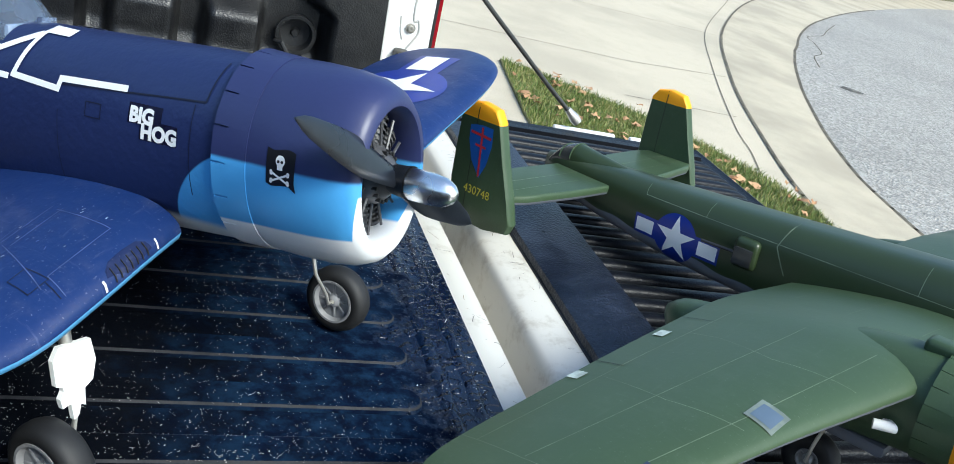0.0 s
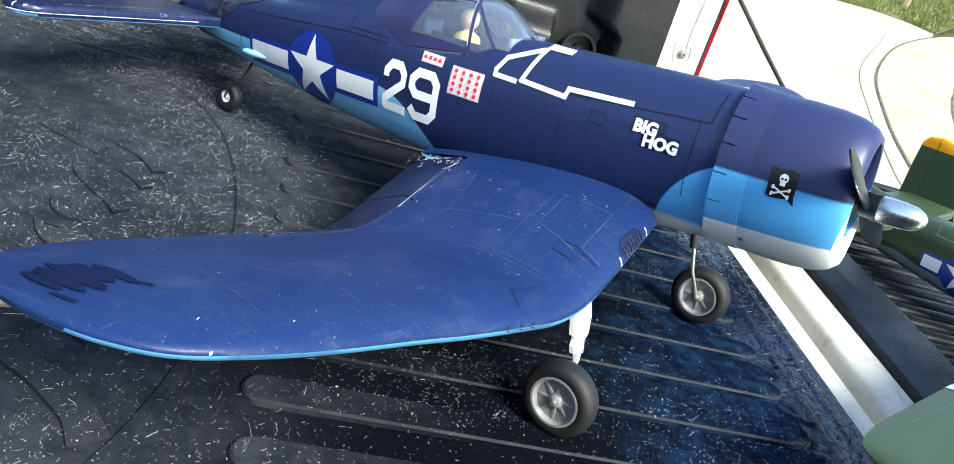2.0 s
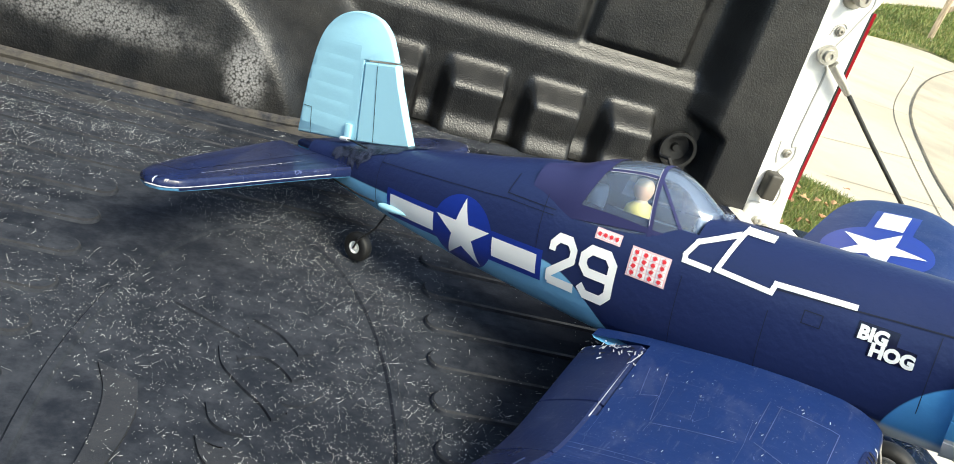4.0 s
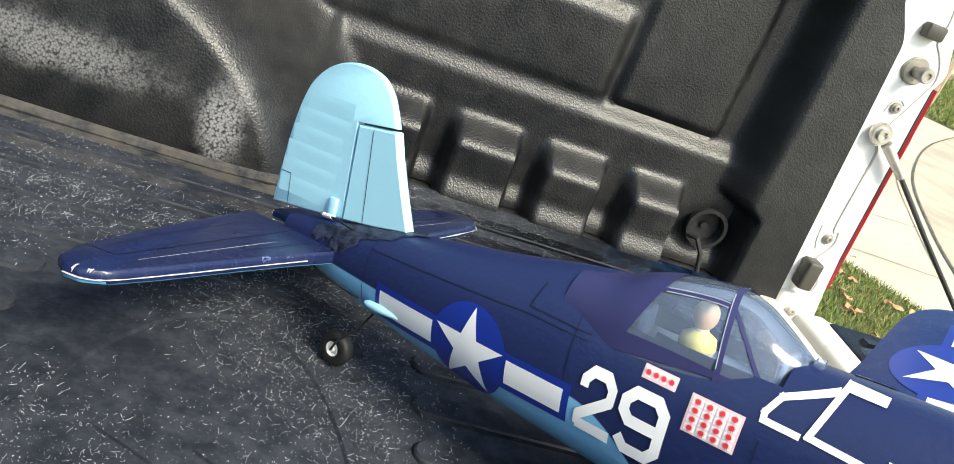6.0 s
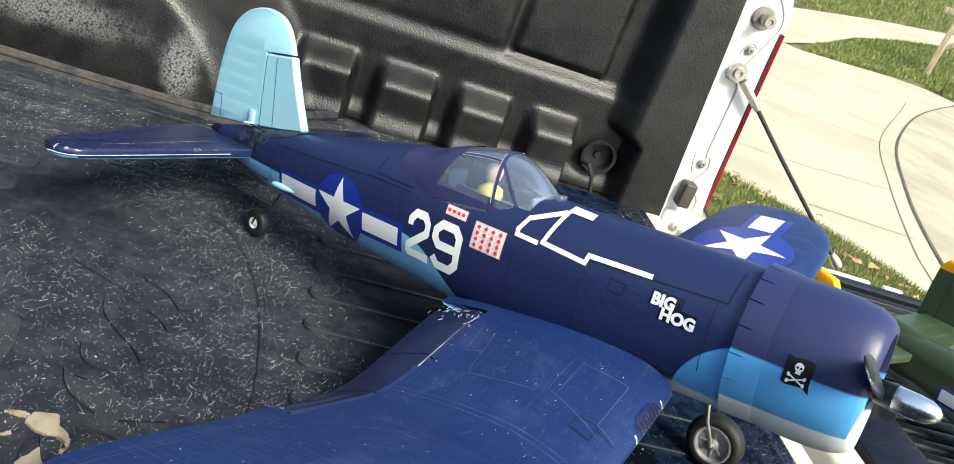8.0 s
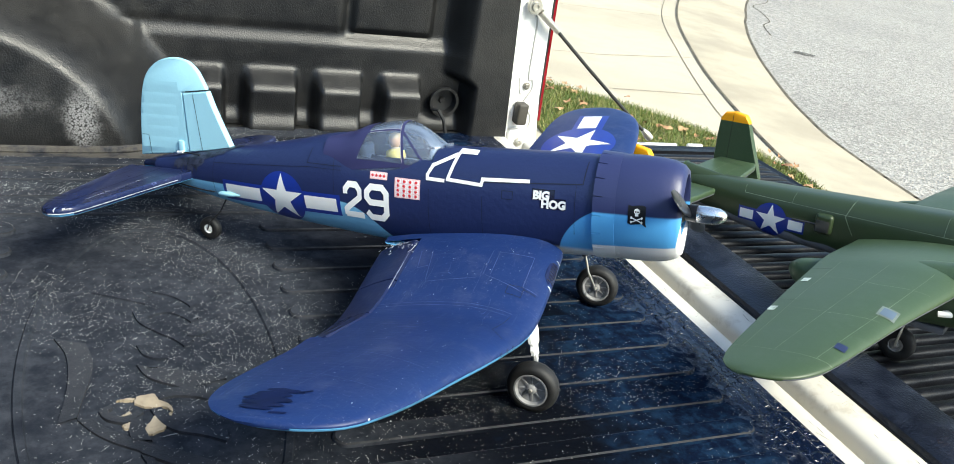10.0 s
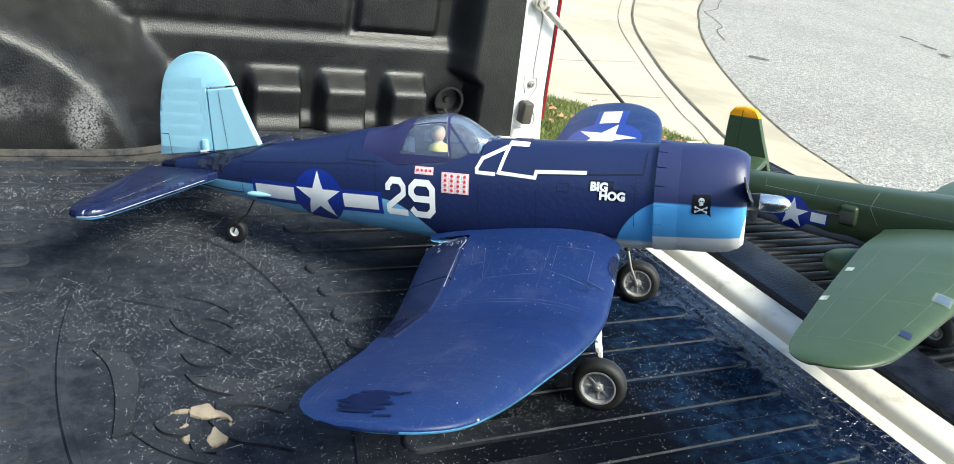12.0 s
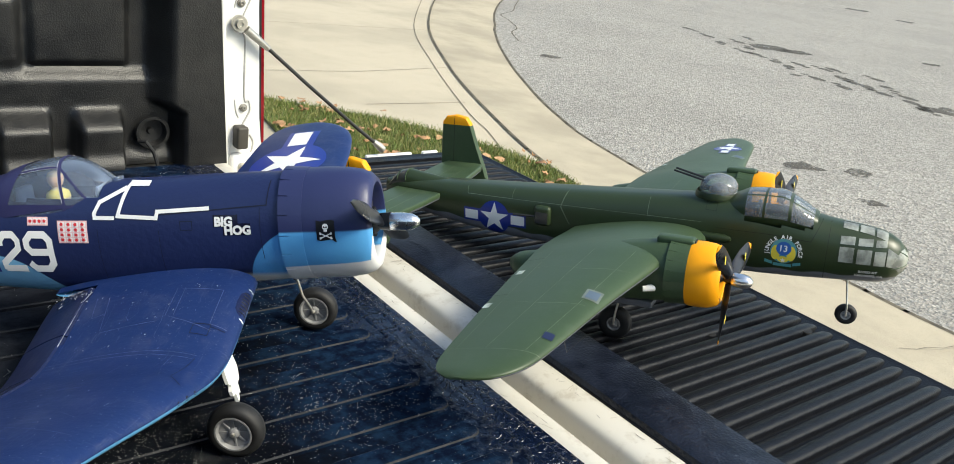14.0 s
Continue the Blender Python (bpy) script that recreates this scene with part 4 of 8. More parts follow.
bm = bmesh.new()
f = bm.faces.new([bm.verts.new((x, 0.672, z)) for x, z in jamb_profile()])
r = bmesh.ops.extrude_face_region(bm, geom=[f])
bmesh.ops.translate(bm, vec=(0, 0.13, 0), verts=[v for v in r["geom"] if isinstance(v, bmesh.types.BMVert)])
bmesh.ops.recalc_face_normals(bm, faces=list(bm.faces))
jamb = part("jamb", bm, WHITE_PAINT, truck, "white painted rear jamb with bolts", 30)
for pts, r in (([(0.092, 1.130), (0.098, 1.108), (0.102, 0.990), (0.112, 0.982), (0.116, 0.962), (0.108, 0.944), (0.100, 0.930)], 0.0021),
               ([(0.088, 1.150), (0.093, 1.168), (0.101, 1.186), (0.111, 1.212), (0.119, 1.232), (0.1225, 1.246), (0.117, 1.266), (0.104, 1.284), (0.094, 1.294), (0.0905, 1.306), (0.093, 1.330), (0.082, 1.372)], 0.0017),
               ([(0.072, 1.180), (0.076, 1.196), (0.088, 1.204), (0.098, 1.198)], 0.0014), ([(0.080, 0.985), (0.084, 0.960), (0.090, 0.945)], 0.0014), ([(0.118, 0.905), (0.126, 0.890), (0.124, 0.868), (0.112, 0.845), (0.116, 0.815)], 0.002)):
    part("seam", tube([(x, 0.6715, z) for x, z in curve_pts(pts, 30)], r, 6), GREY_SEAM, jamb, "grey sealed seam")
bm = tube([(post_edge(z) + 0.014 + 0.004 * smooth01(z, 1.0, 1.2), 0.672, z) for z in [0.83 + 0.05 * i for i in range(11)]], 0.006, 10)
part("flange", bm, WHITE_PAINT, jamb, "rolled white edge beside the liner")


def bolt(x, z, r, y=0.671, material=DULL_STEEL, washer=1.6):
    m = Matrix.Translation((x, y, z)) @ Matrix.Rotation(math.pi, 4, "Z")
    b = lathe([(0, r * washer), (0.002, r * washer), (0.003, r * washer * 0.9), (0.003, r), (0.006, r), (0.007, r * 0.8), (0.007, r * 0.4), (0.004, r * 0.35), (0.004, 0)], "Y", 24, m=m)
    return part("bolt", b, material, jamb)


bolt(0.086, 1.191, 0.0055), bolt(0.100, 0.967, 0.0055), bolt(0.099, 0.836, 0.0075, 0.658, STEEL, 1.5)
m = Matrix.Translation((0.082, 0.671, 1.250)) @ Matrix.Rotation(math.pi, 4, "Z")
striker = lathe([(0, 0.021), (0.003, 0.021), (0.005, 0.019), (0.005, 0.009), (0.022, 0.0085), (0.022, 0.012), (0.034, 0.0115), (0.036, 0.010), (0.036, 0.005), (0.033, 0.004), (0.033, 0)], "Y", 28, m=m)
part("striker", striker, DULL_STEEL, jamb, "steel latch striker with a broad washer")
b = box((0.056, 0.652, 1.297), (0.086, 0.672, 1.319), 0.004, 2)
part("clip", b, GUM, jamb)
b = box((0.078, 0.642, 0.880), (0.104, 0.672, 0.930), 0.005, 3)
part("rubber_stop", b, GUM, jamb, "brown rubber buffer block")
b = box((0.070, 0.658, 0.800), (0.128, 0.676, 0.866), 0.012, 4)
part("hinge_plate", b, WHITE_PAINT, jamb)
for o in jamb.children:
    o.location.x = -0.006


def lamp_edge(z):
    """x of the lamp's gasket along the jamb's outer edge."""
    return 0.1195 + 0.0068 * (1.23 - z) / 0.15 if z > 1.08 else 0.1263 + 0.0066 * (1.08 - z) / 0.137


for name, x0, x1, material, words in (("lamp_gasket", 0.0, 0.0075, RUBBER, "dark grey lamp gasket"), ("tail_lamp", 0.0075, 0.0135, RED_LENS, "thin edge of the red tail lamp")):
    rings = []
    for i in range(13):
        z = 0.882 + 0.352 * i / 12
        c = lamp_edge(z)
        rings.append([(c + x0, 0.680, z), (c + x1, 0.678, z), (c + x1, 0.86, z), (c + x0, 0.86, z)])
    part(name, loft(rings), material, truck, words)

# sill, gutter and tailgate shell, along the width
def extrude_y(profile, y0, y1, n=1):
    """A bar along y with the cross-section (x, z)."""
    return loft([[(x, y0 + (y1 - y0) * i / n, z) for x, z in profile] for i in range(n + 1)])


bm = extrude_y([(0.020, 0.70), (0.020, 0.846), (0.026, 0.850), (0.050, 0.850), (0.056, 0.846), (0.058, 0.790), (0.061, 0.748), (0.068, 0.735), (0.100, 0.730), (0.100, 0.70)], -0.99, 0.66, 12)
part("sill", bm, SILL, truck, "scratched white bed sill with a gutter", 35)
gate = extrude_y([(0.104, 0.72), (0.104, 0.760), (0.1045, 0.822), (0.1052, 0.828), (0.1075, 0.8335), (0.112, 0.8370), (0.122, 0.8395), (0.150, 0.8405), (0.166, 0.836), (0.708, 0.830), (0.726, 0.826), (0.731, 0.815), (0.731, 0.73), (0.71, 0.72)], -0.92, 0.655, 12)
gate = part("tailgate", gate, SILL, truck, "white tailgate let down level", 35)
for x0, x1 in ((0.405, 0.538), (0.572, 0.618)):
    part("cable_bracket" if x0 < 0.5 else "gate_edge", box((x0, 0.646, 0.834), (x1, 0.657, 0.8445), 0.003, 2), WHITE_PAINT, gate)

# cable from the jamb to the gate
top, low = Vector((0.073, 0.655, 1.150)), Vector((0.445, 0.640, 0.860))
way = (low - top).normalized()
cab = tube([top + way * 0.075, top + way * 0.2 - Vector((0, 0, 0.003)), low - way * 0.1 - Vector((0, 0, 0.003)), low - way * 0.012], 0.0042, 10)
cable = part("tailgate_cable", cab, CABLE, truck, "black sheathed tailgate cable", 60)
b = tube([top + way * 0.018, top + way * 0.045, top + way * 0.082], [0.009, 0.0085, 0.0065], 10)
part("end_clip", b, STEEL, cable, "zinc steel end clip")
m = Matrix.Translation((0.073, 0.664, 1.150)) @ Matrix.Rotation(math.pi, 4, "Z")
b = lathe([(0, 0.017), (0.004, 0.018), (0.010, 0.016), (0.010, 0.011), (0.016, 0.010), (0.016, 0.005), (0.012, 0.004), (0.012, 0)], "Y", 28, m=m)
part("bolt", b, STEEL, cable, "torx bolt with a round washer")
b = tube([low - way * 0.035, low - way * 0.012, low], [0.006, 0.010, 0.009], 10)
part("end_clip", b, STEEL, cable)

# tailgate liner with raised ribs
gl = thing("tailgate_liner", Matrix(), "black grained plastic tailgate liner with raised ribs", "tailgate liner")
GZ = 0.8425
bm = extrude_y([(0.158, 0.836), (0.158, 0.8405), (0.164, GZ), (0.714, GZ - 0.001), (0.722, GZ + 0.002), (0.730, GZ - 0.001), (0.733, 0.826)], -0.905, 0.640, 20)
part("sheet", bm, GATE_PLASTIC, gl, "flat black plastic sheet")
bm = extrude_y([(0.19, GZ - 0.001), (0.196, GZ + 0.007), (0.700, GZ + 0.006), (0.706, GZ - 0.004)], 0.585, 0.602, 1)
part("rim", bm, GATE_PLASTIC, gl)


bm = extrude_y([(0.160, GZ - 0.002), (0.163, GZ + 0.0062), (0.170, GZ + 0.0084), (0.200, GZ + 0.0118), (0.248, GZ + 0.0132), (0.256, GZ + 0.0126), (0.264, GZ - 0.002)], -0.900, 0.560, 20)
part("plate", bm, GATE_WORN_SHEEN, gl, "flat raised plastic strip along the hinge side")


def rib_mesh():
    """One raised rib along x, round on top, with sloping ends."""
    x0, x1, w, h = 0.250, 0.704, 0.0108, 0.0138
    rings = []
    for x, k, q in ((x0, 0.96, 1.0), (x0 + 0.014, 1.0, 1.0), (x0 + 0.2, 0.97, 1.0), (x1 - 0.050, 1.0, 1.0), (x1 - 0.028, 0.92, 0.85), (x1 - 0.010, 0.5, 0.5), (x1, 0.03, 0.2)):
        ring = []
        for i in range(9):
            a = math.pi * i / 8
            ring.append((x, w * q * math.cos(a), GZ - 0.003 + (h * k + 0.002) * math.sin(a) ** 0.33))
        rings.append(ring)
    bm = bmesh.new()
    rows = [[bm.verts.new(p) for p in r] for r in rings]
    for a, b in zip(rows, rows[1:]):
        for i in range(8):
            bm.faces.new([a[i], b[i], b[i + 1], a[i + 1]])
    bmesh.ops.recalc_face_normals(bm, faces=list(bm.faces))
    return soften(mesh_of("rib", bm, GATE_PLASTIC), 70)


rib = rib_mesh()
for i in range(48):
    y = 0.5416 - 0.0317 * i
    if y < -0.88:
        break
    o = new("rib", rib)
    o.parent, o.location = gl, (0, y, 0)
for x, y in ((0.652, -0.418), (0.470, -0.352), (0.360, 0.505)):
    b = lathe([(0, 0.011), (0.0012, 0.0105), (0.0014, 0.0)], "Z", 20, m=Matrix.Translation((x, y, GZ + 0.0075)))
    part("hole", b, DARK_IN, gl, "dark round bolt hole")

# ---- bed mat ----
bed_mat = thing("bed_mat", Matrix(), "black ribbed rubber bed mat, scuffed, wet at the rear", "bed mat")
OX, OY, OA, OB = -0.745, -0.160, 0.142, 0.352        # the raised oval


def mat_outline():
    return [(-1.74, 0.50), (-0.76, 0.505), (-0.70, 0.53), (-0.60, 0.64), (-0.56, 0.662), (0.0, 0.664), (0.022, 0.655), (0.026, 0.55), (0.026, -0.90), (0.0, -0.965), (-0.60, -0.965), (-0.72, -0.82), (-1.74, -0.82)]


bm = bmesh.new()
f = bm.faces.new([bm.verts.new((x, y, 0.842)) for x, y in mat_outline()])
r = bmesh.ops.extrude_face_region(bm, geom=[f])
top_v = [v for v in r["geom"] if isinstance(v, bmesh.types.BMVert)]
bmesh.ops.translate(bm, vec=(0, 0, 0.007), verts=top_v)
bmesh.ops.recalc_face_normals(bm, faces=list(bm.faces))
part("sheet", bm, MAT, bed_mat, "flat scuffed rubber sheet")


def bar_mesh(x0, x1, w=0.0165, h=0.0050):
    """A flat raised bar with round ends and sloped flanks."""
    def loop(r, z):
        pts = [(x1 - w + r * math.cos(a), r * math.sin(a), z) for a in [radians(-90 + 15 * i) for i in range(13)]]
        return pts + [(x0 + w - r * math.cos(a), -r * math.sin(a), z) for a in [radians(-90 + 15 * i) for i in range(13)]]
    bm = loft([loop(w, 0.8485), loop(w - 0.0010, 0.849 + h * 0.68), loop(w - 0.0030, 0.849 + h)])
    for f in bm.faces:      # the bevel is paler: light caught by the bar's edge, put into colour
        if 0.849 + h * 0.7 < f.calc_center_median().z < 0.849 + h * 0.95:
            f.material_index = 1
    return soften(mesh_of("bar", bm, [MAT, MAT_LIT_EDGE]), 35)


long_bar, rear_bar, front_bar = bar_mesh(-1.70, -0.052), bar_mesh(-0.575, -0.052), bar_mesh(-1.70, -0.915)
for i in range(24):
    y = 0.585 - 0.0655 * i
    if y < -0.85:
        break
    oval = abs((y - OY) / (OB + 0.035)) < 1
    near_arch = y > 0.47
    for me in ((rear_bar, front_bar) if oval else (rear_bar,) if near_arch else (long_bar,)):
        o = new("bar", me)
        o.parent, o.location = bed_mat, (0, y, 0)
for x0, x1, h in ((-0.036, -0.018, 0.0022), (-0.006, 0.010, 0.0016)):
    b = extrude_y([(x0, 0.8485), (x0 + 0.004, 0.849 + h * 0.7), (x0 + 0.008, 0.849 + h), (x1 - 0.006, 0.849 + h), (x1 - 0.002, 0.849 + h * 0.6), (x1, 0.8485)], -0.93, 0.64, 120)
    for v in b.verts:       # crinkled by water and wear
        v.co.x += 0.0018 * noise.noise(Vector((v.co.y * 38, x0 * 50, 1.0)))
        v.co.z += 0.0006 * noise.noise(Vector((v.co.y * 60, v.co.x * 90, 2.0)))
    part("edge_bar", b, MAT, bed_mat)


def ring_band(cx, cy, a, b, w, h, n=96):
    bm = bmesh.new()
    rows = []
    for i in range(n):
        q = 2 * math.pi * i / n
        c, s = math.cos(q), math.sin(q)
        rows.append([bm.verts.new((cx + (a + d) * c, cy + (b + d) * s, z)) for d, z in ((-w, 0.8485), (-w * 0.6, 0.849 + h), (w * 0.6, 0.849 + h), (w, 0.8485))])
    for i in range(n):
        p, q = rows[i], rows[(i + 1) % n]
        for k in range(3):
            bm.faces.new([p[k], p[k + 1], q[k + 1], q[k]])
    bmesh.ops.recalc_face_normals(bm, faces=list(bm.faces))
    return bm


part("oval_rim", ring_band(OX, OY, OA, OB, 0.0062, 0.0030), MAT, bed_mat, "raised oval rim")


def swirl(pts, w, h=0.0034):
    """A raised flat band along a smooth curve."""
    cur = curve_pts(pts, 14 * (len(pts) - 1))
    bm = bmesh.new()
    rows = []
    for i, (x, y) in enumerate(cur):
        (ax, ay), (bx, by) = cur[max(0, i - 1)], cur[min(len(cur) - 1, i + 1)]
        d = math.hypot(bx - ax, by - ay) or 1
        nx, ny = -(by - ay) / d, (bx - ax) / d
        ww = w * min(1.0, 0.35 + 0.65 * min(i, len(cur) - 1 - i) / 8)
        rows.append([bm.verts.new((x + nx * t * ww, y + ny * t * ww, z)) for t, z in ((-1, 0.8485), (-0.75, 0.849 + h), (0.75, 0.849 + h), (1, 0.8485))])
    for p, q in zip(rows, rows[1:]):
        for k in range(3):
            bm.faces.new([p[k], p[k + 1], q[k + 1], q[k]])
    bmesh.ops.recalc_face_normals(bm, faces=list(bm.faces))
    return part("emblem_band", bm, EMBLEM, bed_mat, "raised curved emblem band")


LAYERS = itertools.count()


def plateau(edge_a, edge_b, material=None):
    """A flat-topped raised patch between two smooth edges; each stands a hair higher than the last."""
    h = 0.0026 + 0.00008 * next(LAYERS)
    pa, pb = curve_pts(edge_a, 30), curve_pts(edge_b, 30)
    bm = bmesh.new()
    rows = []
    for (ax, ay), (bx, by) in zip(pa, pb):
        d = math.hypot(bx - ax, by - ay) or 1
        ux, uy = (bx - ax) / d * 0.0004, (by - ay) / d * 0.0004
        rows.append([bm.verts.new(p) for p in ((ax, ay, 0.8485), (ax + ux, ay + uy, 0.849 + h), (bx - ux, by - uy, 0.849 + h), (bx, by, 0.8485))])
    for p, q in zip(rows, rows[1:]):
        for k in range(3):
            bm.faces.new([p[k], p[k + 1], q[k + 1], q[k]])
    bmesh.ops.recalc_face_normals(bm, faces=list(bm.faces))
    return part("emblem_band", bm, material or MAT, bed_mat, "raised curved emblem band")


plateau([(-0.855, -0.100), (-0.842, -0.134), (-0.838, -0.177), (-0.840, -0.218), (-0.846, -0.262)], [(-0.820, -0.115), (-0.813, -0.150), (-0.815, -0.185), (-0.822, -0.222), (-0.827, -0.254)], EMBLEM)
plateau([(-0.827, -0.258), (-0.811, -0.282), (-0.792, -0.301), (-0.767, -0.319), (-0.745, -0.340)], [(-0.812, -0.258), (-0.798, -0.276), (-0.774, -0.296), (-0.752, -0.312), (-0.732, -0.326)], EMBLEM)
plateau([(-0.816, 0.005), (-0.784, -0.012), (-0.752, -0.030)], [(-0.806, 0.022), (-0.776, 0.006), (-0.746, -0.012)])
plateau([(-0.732, 0.017), (-0.707, 0.001), (-0.688, -0.026), (-0.684, -0.036)], [(-0.744, 0.002), (-0.718, -0.014), (-0.702, -0.034), (-0.698, -0.042)])
plateau([(-0.768, -0.048), (-0.761, -0.074), (-0.741, -0.099), (-0.723, -0.117), (-0.712, -0.134)], [(-0.752, -0.050), (-0.747, -0.070), (-0.730, -0.088), (-0.712, -0.104), (-0.700, -0.122)])
plateau([(-0.753, -0.054), (-0.740, -0.043), (-0.722, -0.042), (-0.704, -0.056), (-0.690, -0.072)], [(-0.748, -0.064), (-0.738, -0.056), (-0.724, -0.055), (-0.710, -0.066), (-0.700, -0.080)])
plateau([(-0.712, -0.111), (-0.693, -0.112), (-0.680, -0.103), (-0.672, -0.088)], [(-0.706, -0.099), (-0.694, -0.099), (-0.687, -0.093), (-0.684, -0.084)])
plateau([(-0.766, -0.126), (-0.759, -0.146), (-0.746, -0.156), (-0.732, -0.158)], [(-0.750, -0.126), (-0.748, -0.136), (-0.741, -0.140), (-0.732, -0.140)])
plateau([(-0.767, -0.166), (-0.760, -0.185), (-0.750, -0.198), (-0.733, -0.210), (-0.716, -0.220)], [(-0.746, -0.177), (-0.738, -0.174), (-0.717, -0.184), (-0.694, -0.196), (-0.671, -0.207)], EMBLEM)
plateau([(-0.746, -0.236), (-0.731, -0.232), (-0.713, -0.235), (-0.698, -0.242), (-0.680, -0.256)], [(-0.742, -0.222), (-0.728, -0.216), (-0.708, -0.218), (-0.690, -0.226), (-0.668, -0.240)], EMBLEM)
plateau([(-0.756, -0.252), (-0.746, -0.277), (-0.731, -0.293), (-0.706, -0.304), (-0.684, -0.318)], [(-0.744, -0.250), (-0.736, -0.266), (-0.724, -0.280), (-0.704, -0.290), (-0.680, -0.302)])
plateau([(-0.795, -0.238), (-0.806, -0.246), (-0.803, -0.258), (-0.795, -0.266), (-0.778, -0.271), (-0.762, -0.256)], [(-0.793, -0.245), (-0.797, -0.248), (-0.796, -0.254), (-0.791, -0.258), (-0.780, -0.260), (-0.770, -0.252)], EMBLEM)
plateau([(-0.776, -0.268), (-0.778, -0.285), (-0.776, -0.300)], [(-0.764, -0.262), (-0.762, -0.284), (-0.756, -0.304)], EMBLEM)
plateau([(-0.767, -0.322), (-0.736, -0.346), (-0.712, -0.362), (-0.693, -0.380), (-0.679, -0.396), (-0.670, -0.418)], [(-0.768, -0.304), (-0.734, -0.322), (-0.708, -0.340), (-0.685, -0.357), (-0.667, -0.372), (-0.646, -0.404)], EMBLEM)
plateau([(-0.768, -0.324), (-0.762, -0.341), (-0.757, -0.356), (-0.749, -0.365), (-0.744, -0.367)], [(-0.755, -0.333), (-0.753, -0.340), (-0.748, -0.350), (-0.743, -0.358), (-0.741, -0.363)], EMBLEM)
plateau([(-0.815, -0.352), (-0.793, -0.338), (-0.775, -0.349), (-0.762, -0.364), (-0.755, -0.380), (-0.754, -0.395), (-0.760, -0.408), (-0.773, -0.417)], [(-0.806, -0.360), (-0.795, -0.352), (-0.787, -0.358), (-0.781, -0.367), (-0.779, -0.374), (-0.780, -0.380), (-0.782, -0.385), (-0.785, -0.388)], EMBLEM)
swirl([(-0.785, -0.45), (-0.76, -0.47), (-0.72, -0.475), (-0.69, -0.465)], 0.009)

# dried mud in flakes on the mat
for ctrl in ([(-0.771, -0.239), (-0.768, -0.227), (-0.751, -0.225), (-0.746, -0.236), (-0.736, -0.245), (-0.733, -0.258), (-0.740, -0.250), (-0.753, -0.249), (-0.763, -0.245)],
             [(-0.764, -0.286), (-0.752, -0.264), (-0.747, -0.266), (-0.742, -0.284), (-0.758, -0.294)], [(-0.784, -0.274), (-0.774, -0.271), (-0.771, -0.280), (-0.781, -0.280)],
             [(-0.784, -0.259), (-0.777, -0.253), (-0.775, -0.260)], [(-0.742, -0.266), (-0.735, -0.260), (-0.739, -0.271)], [(-0.789, -0.231), (-0.775, -0.229), (-0.771, -0.232), (-0.778, -0.233)]):
    g = random.Random(len(ctrl))
    cx, cy = sum(p[0] for p in ctrl) / len(ctrl), sum(p[1] for p in ctrl) / len(ctrl)
    pts = [(x + g.uniform(-0.0008, 0.0008), y + g.uniform(-0.0008, 0.0008)) for x, y in curve_pts(ctrl + [ctrl[0]], 44)[:-1]]
    b = loft([[(x, y, 0.8490) for x, y in pts], [(x, y, 0.8518) for x, y in pts], [(cx + (x - cx) * 0.93, cy + (y - cy) * 0.93, 0.8522) for x, y in pts]])
    single("mud_flake", b, MUD, "dried tan mud flake on the rubber mat", "mud", group="mud flakes")

LIP = [(-1.72, 0.500), (-1.30, 0.502), (-0.95, 0.506), (-0.78, 0.512), (-0.70, 0.540), (-0.64, 0.600), (-0.585, 0.648)]
lip = curve_pts(LIP, 40)
b = tube([(x, y, 0.853 + 0.002 * math.sin(9 * x)) for x, y in lip], 0.0085, 8)
part("edge_lip", b, MAT, bed_mat, "turned-up rubber edge by the wheel arch")

# pale lint and grass fibres strewn over the mat
lint = random.Random(21)
verts, faces = [], []
tops, quads = [], []
for o in bed_mat.children:
    quads += [tuple(len(tops) + i for i in p.vertices) for p in o.data.polygons]
    tops += [v.co + o.location for v in o.data.vertices]
mat_tree = BVHTree.FromPolygons(tops, quads)
for i in range(110000):
    x, y = (lint.uniform(-1.15, 0.015), lint.uniform(-0.62, 0.655))
    if x < -0.62 and y > 0.48 or x > -0.35 and i % 5 < 2 or y < -0.34 and x > -0.66 and i % 2:
        continue
    dens = noise.noise(Vector((x * 5, y * 5, 3.1)))
    if dens < lint.uniform(-0.45, 0.25):
        continue
    L, a, w = abs(lint.gauss(0.0, 0.0034)) + 0.0010, lint.uniform(0, 6.283), lint.uniform(0.00005, 0.00013)
    if x > -0.5:            # shorter and finer towards the tailgate
        L, w = L * 0.6, w * 0.7
    if lint.random() < 0.55:
        L, w = lint.uniform(0.0004, 0.0011), lint.uniform(0.00014, 0.00034)
    bend = lint.gauss(0, 0.6)
    hit = mat_tree.ray_cast(Vector((x, y, 0.9)), Vector((0, 0, -1)))[0]
    z = (hit.z if hit else 0.849) + 0.0004
    rise = L / 3 * abs(lint.gauss(0, 0.35))
    pts = [(x, y)]
    for k in range(3):
        pts.append((pts[-1][0] + L / 3 * math.cos(a), pts[-1][1] + L / 3 * math.sin(a)))
        a += bend
    k = len(verts)
    for j, (px, py) in enumerate(pts):
        nx, ny = -math.sin(a) * w, math.cos(a) * w
        verts += [(px - nx, py - ny, z + j * rise), (px + nx, py + ny, z + j * rise + w)]
    faces += [(k + 2 * j, k + 2 * j + 1, k + 2 * j + 3, k + 2 * j + 2) for j in range(3)]
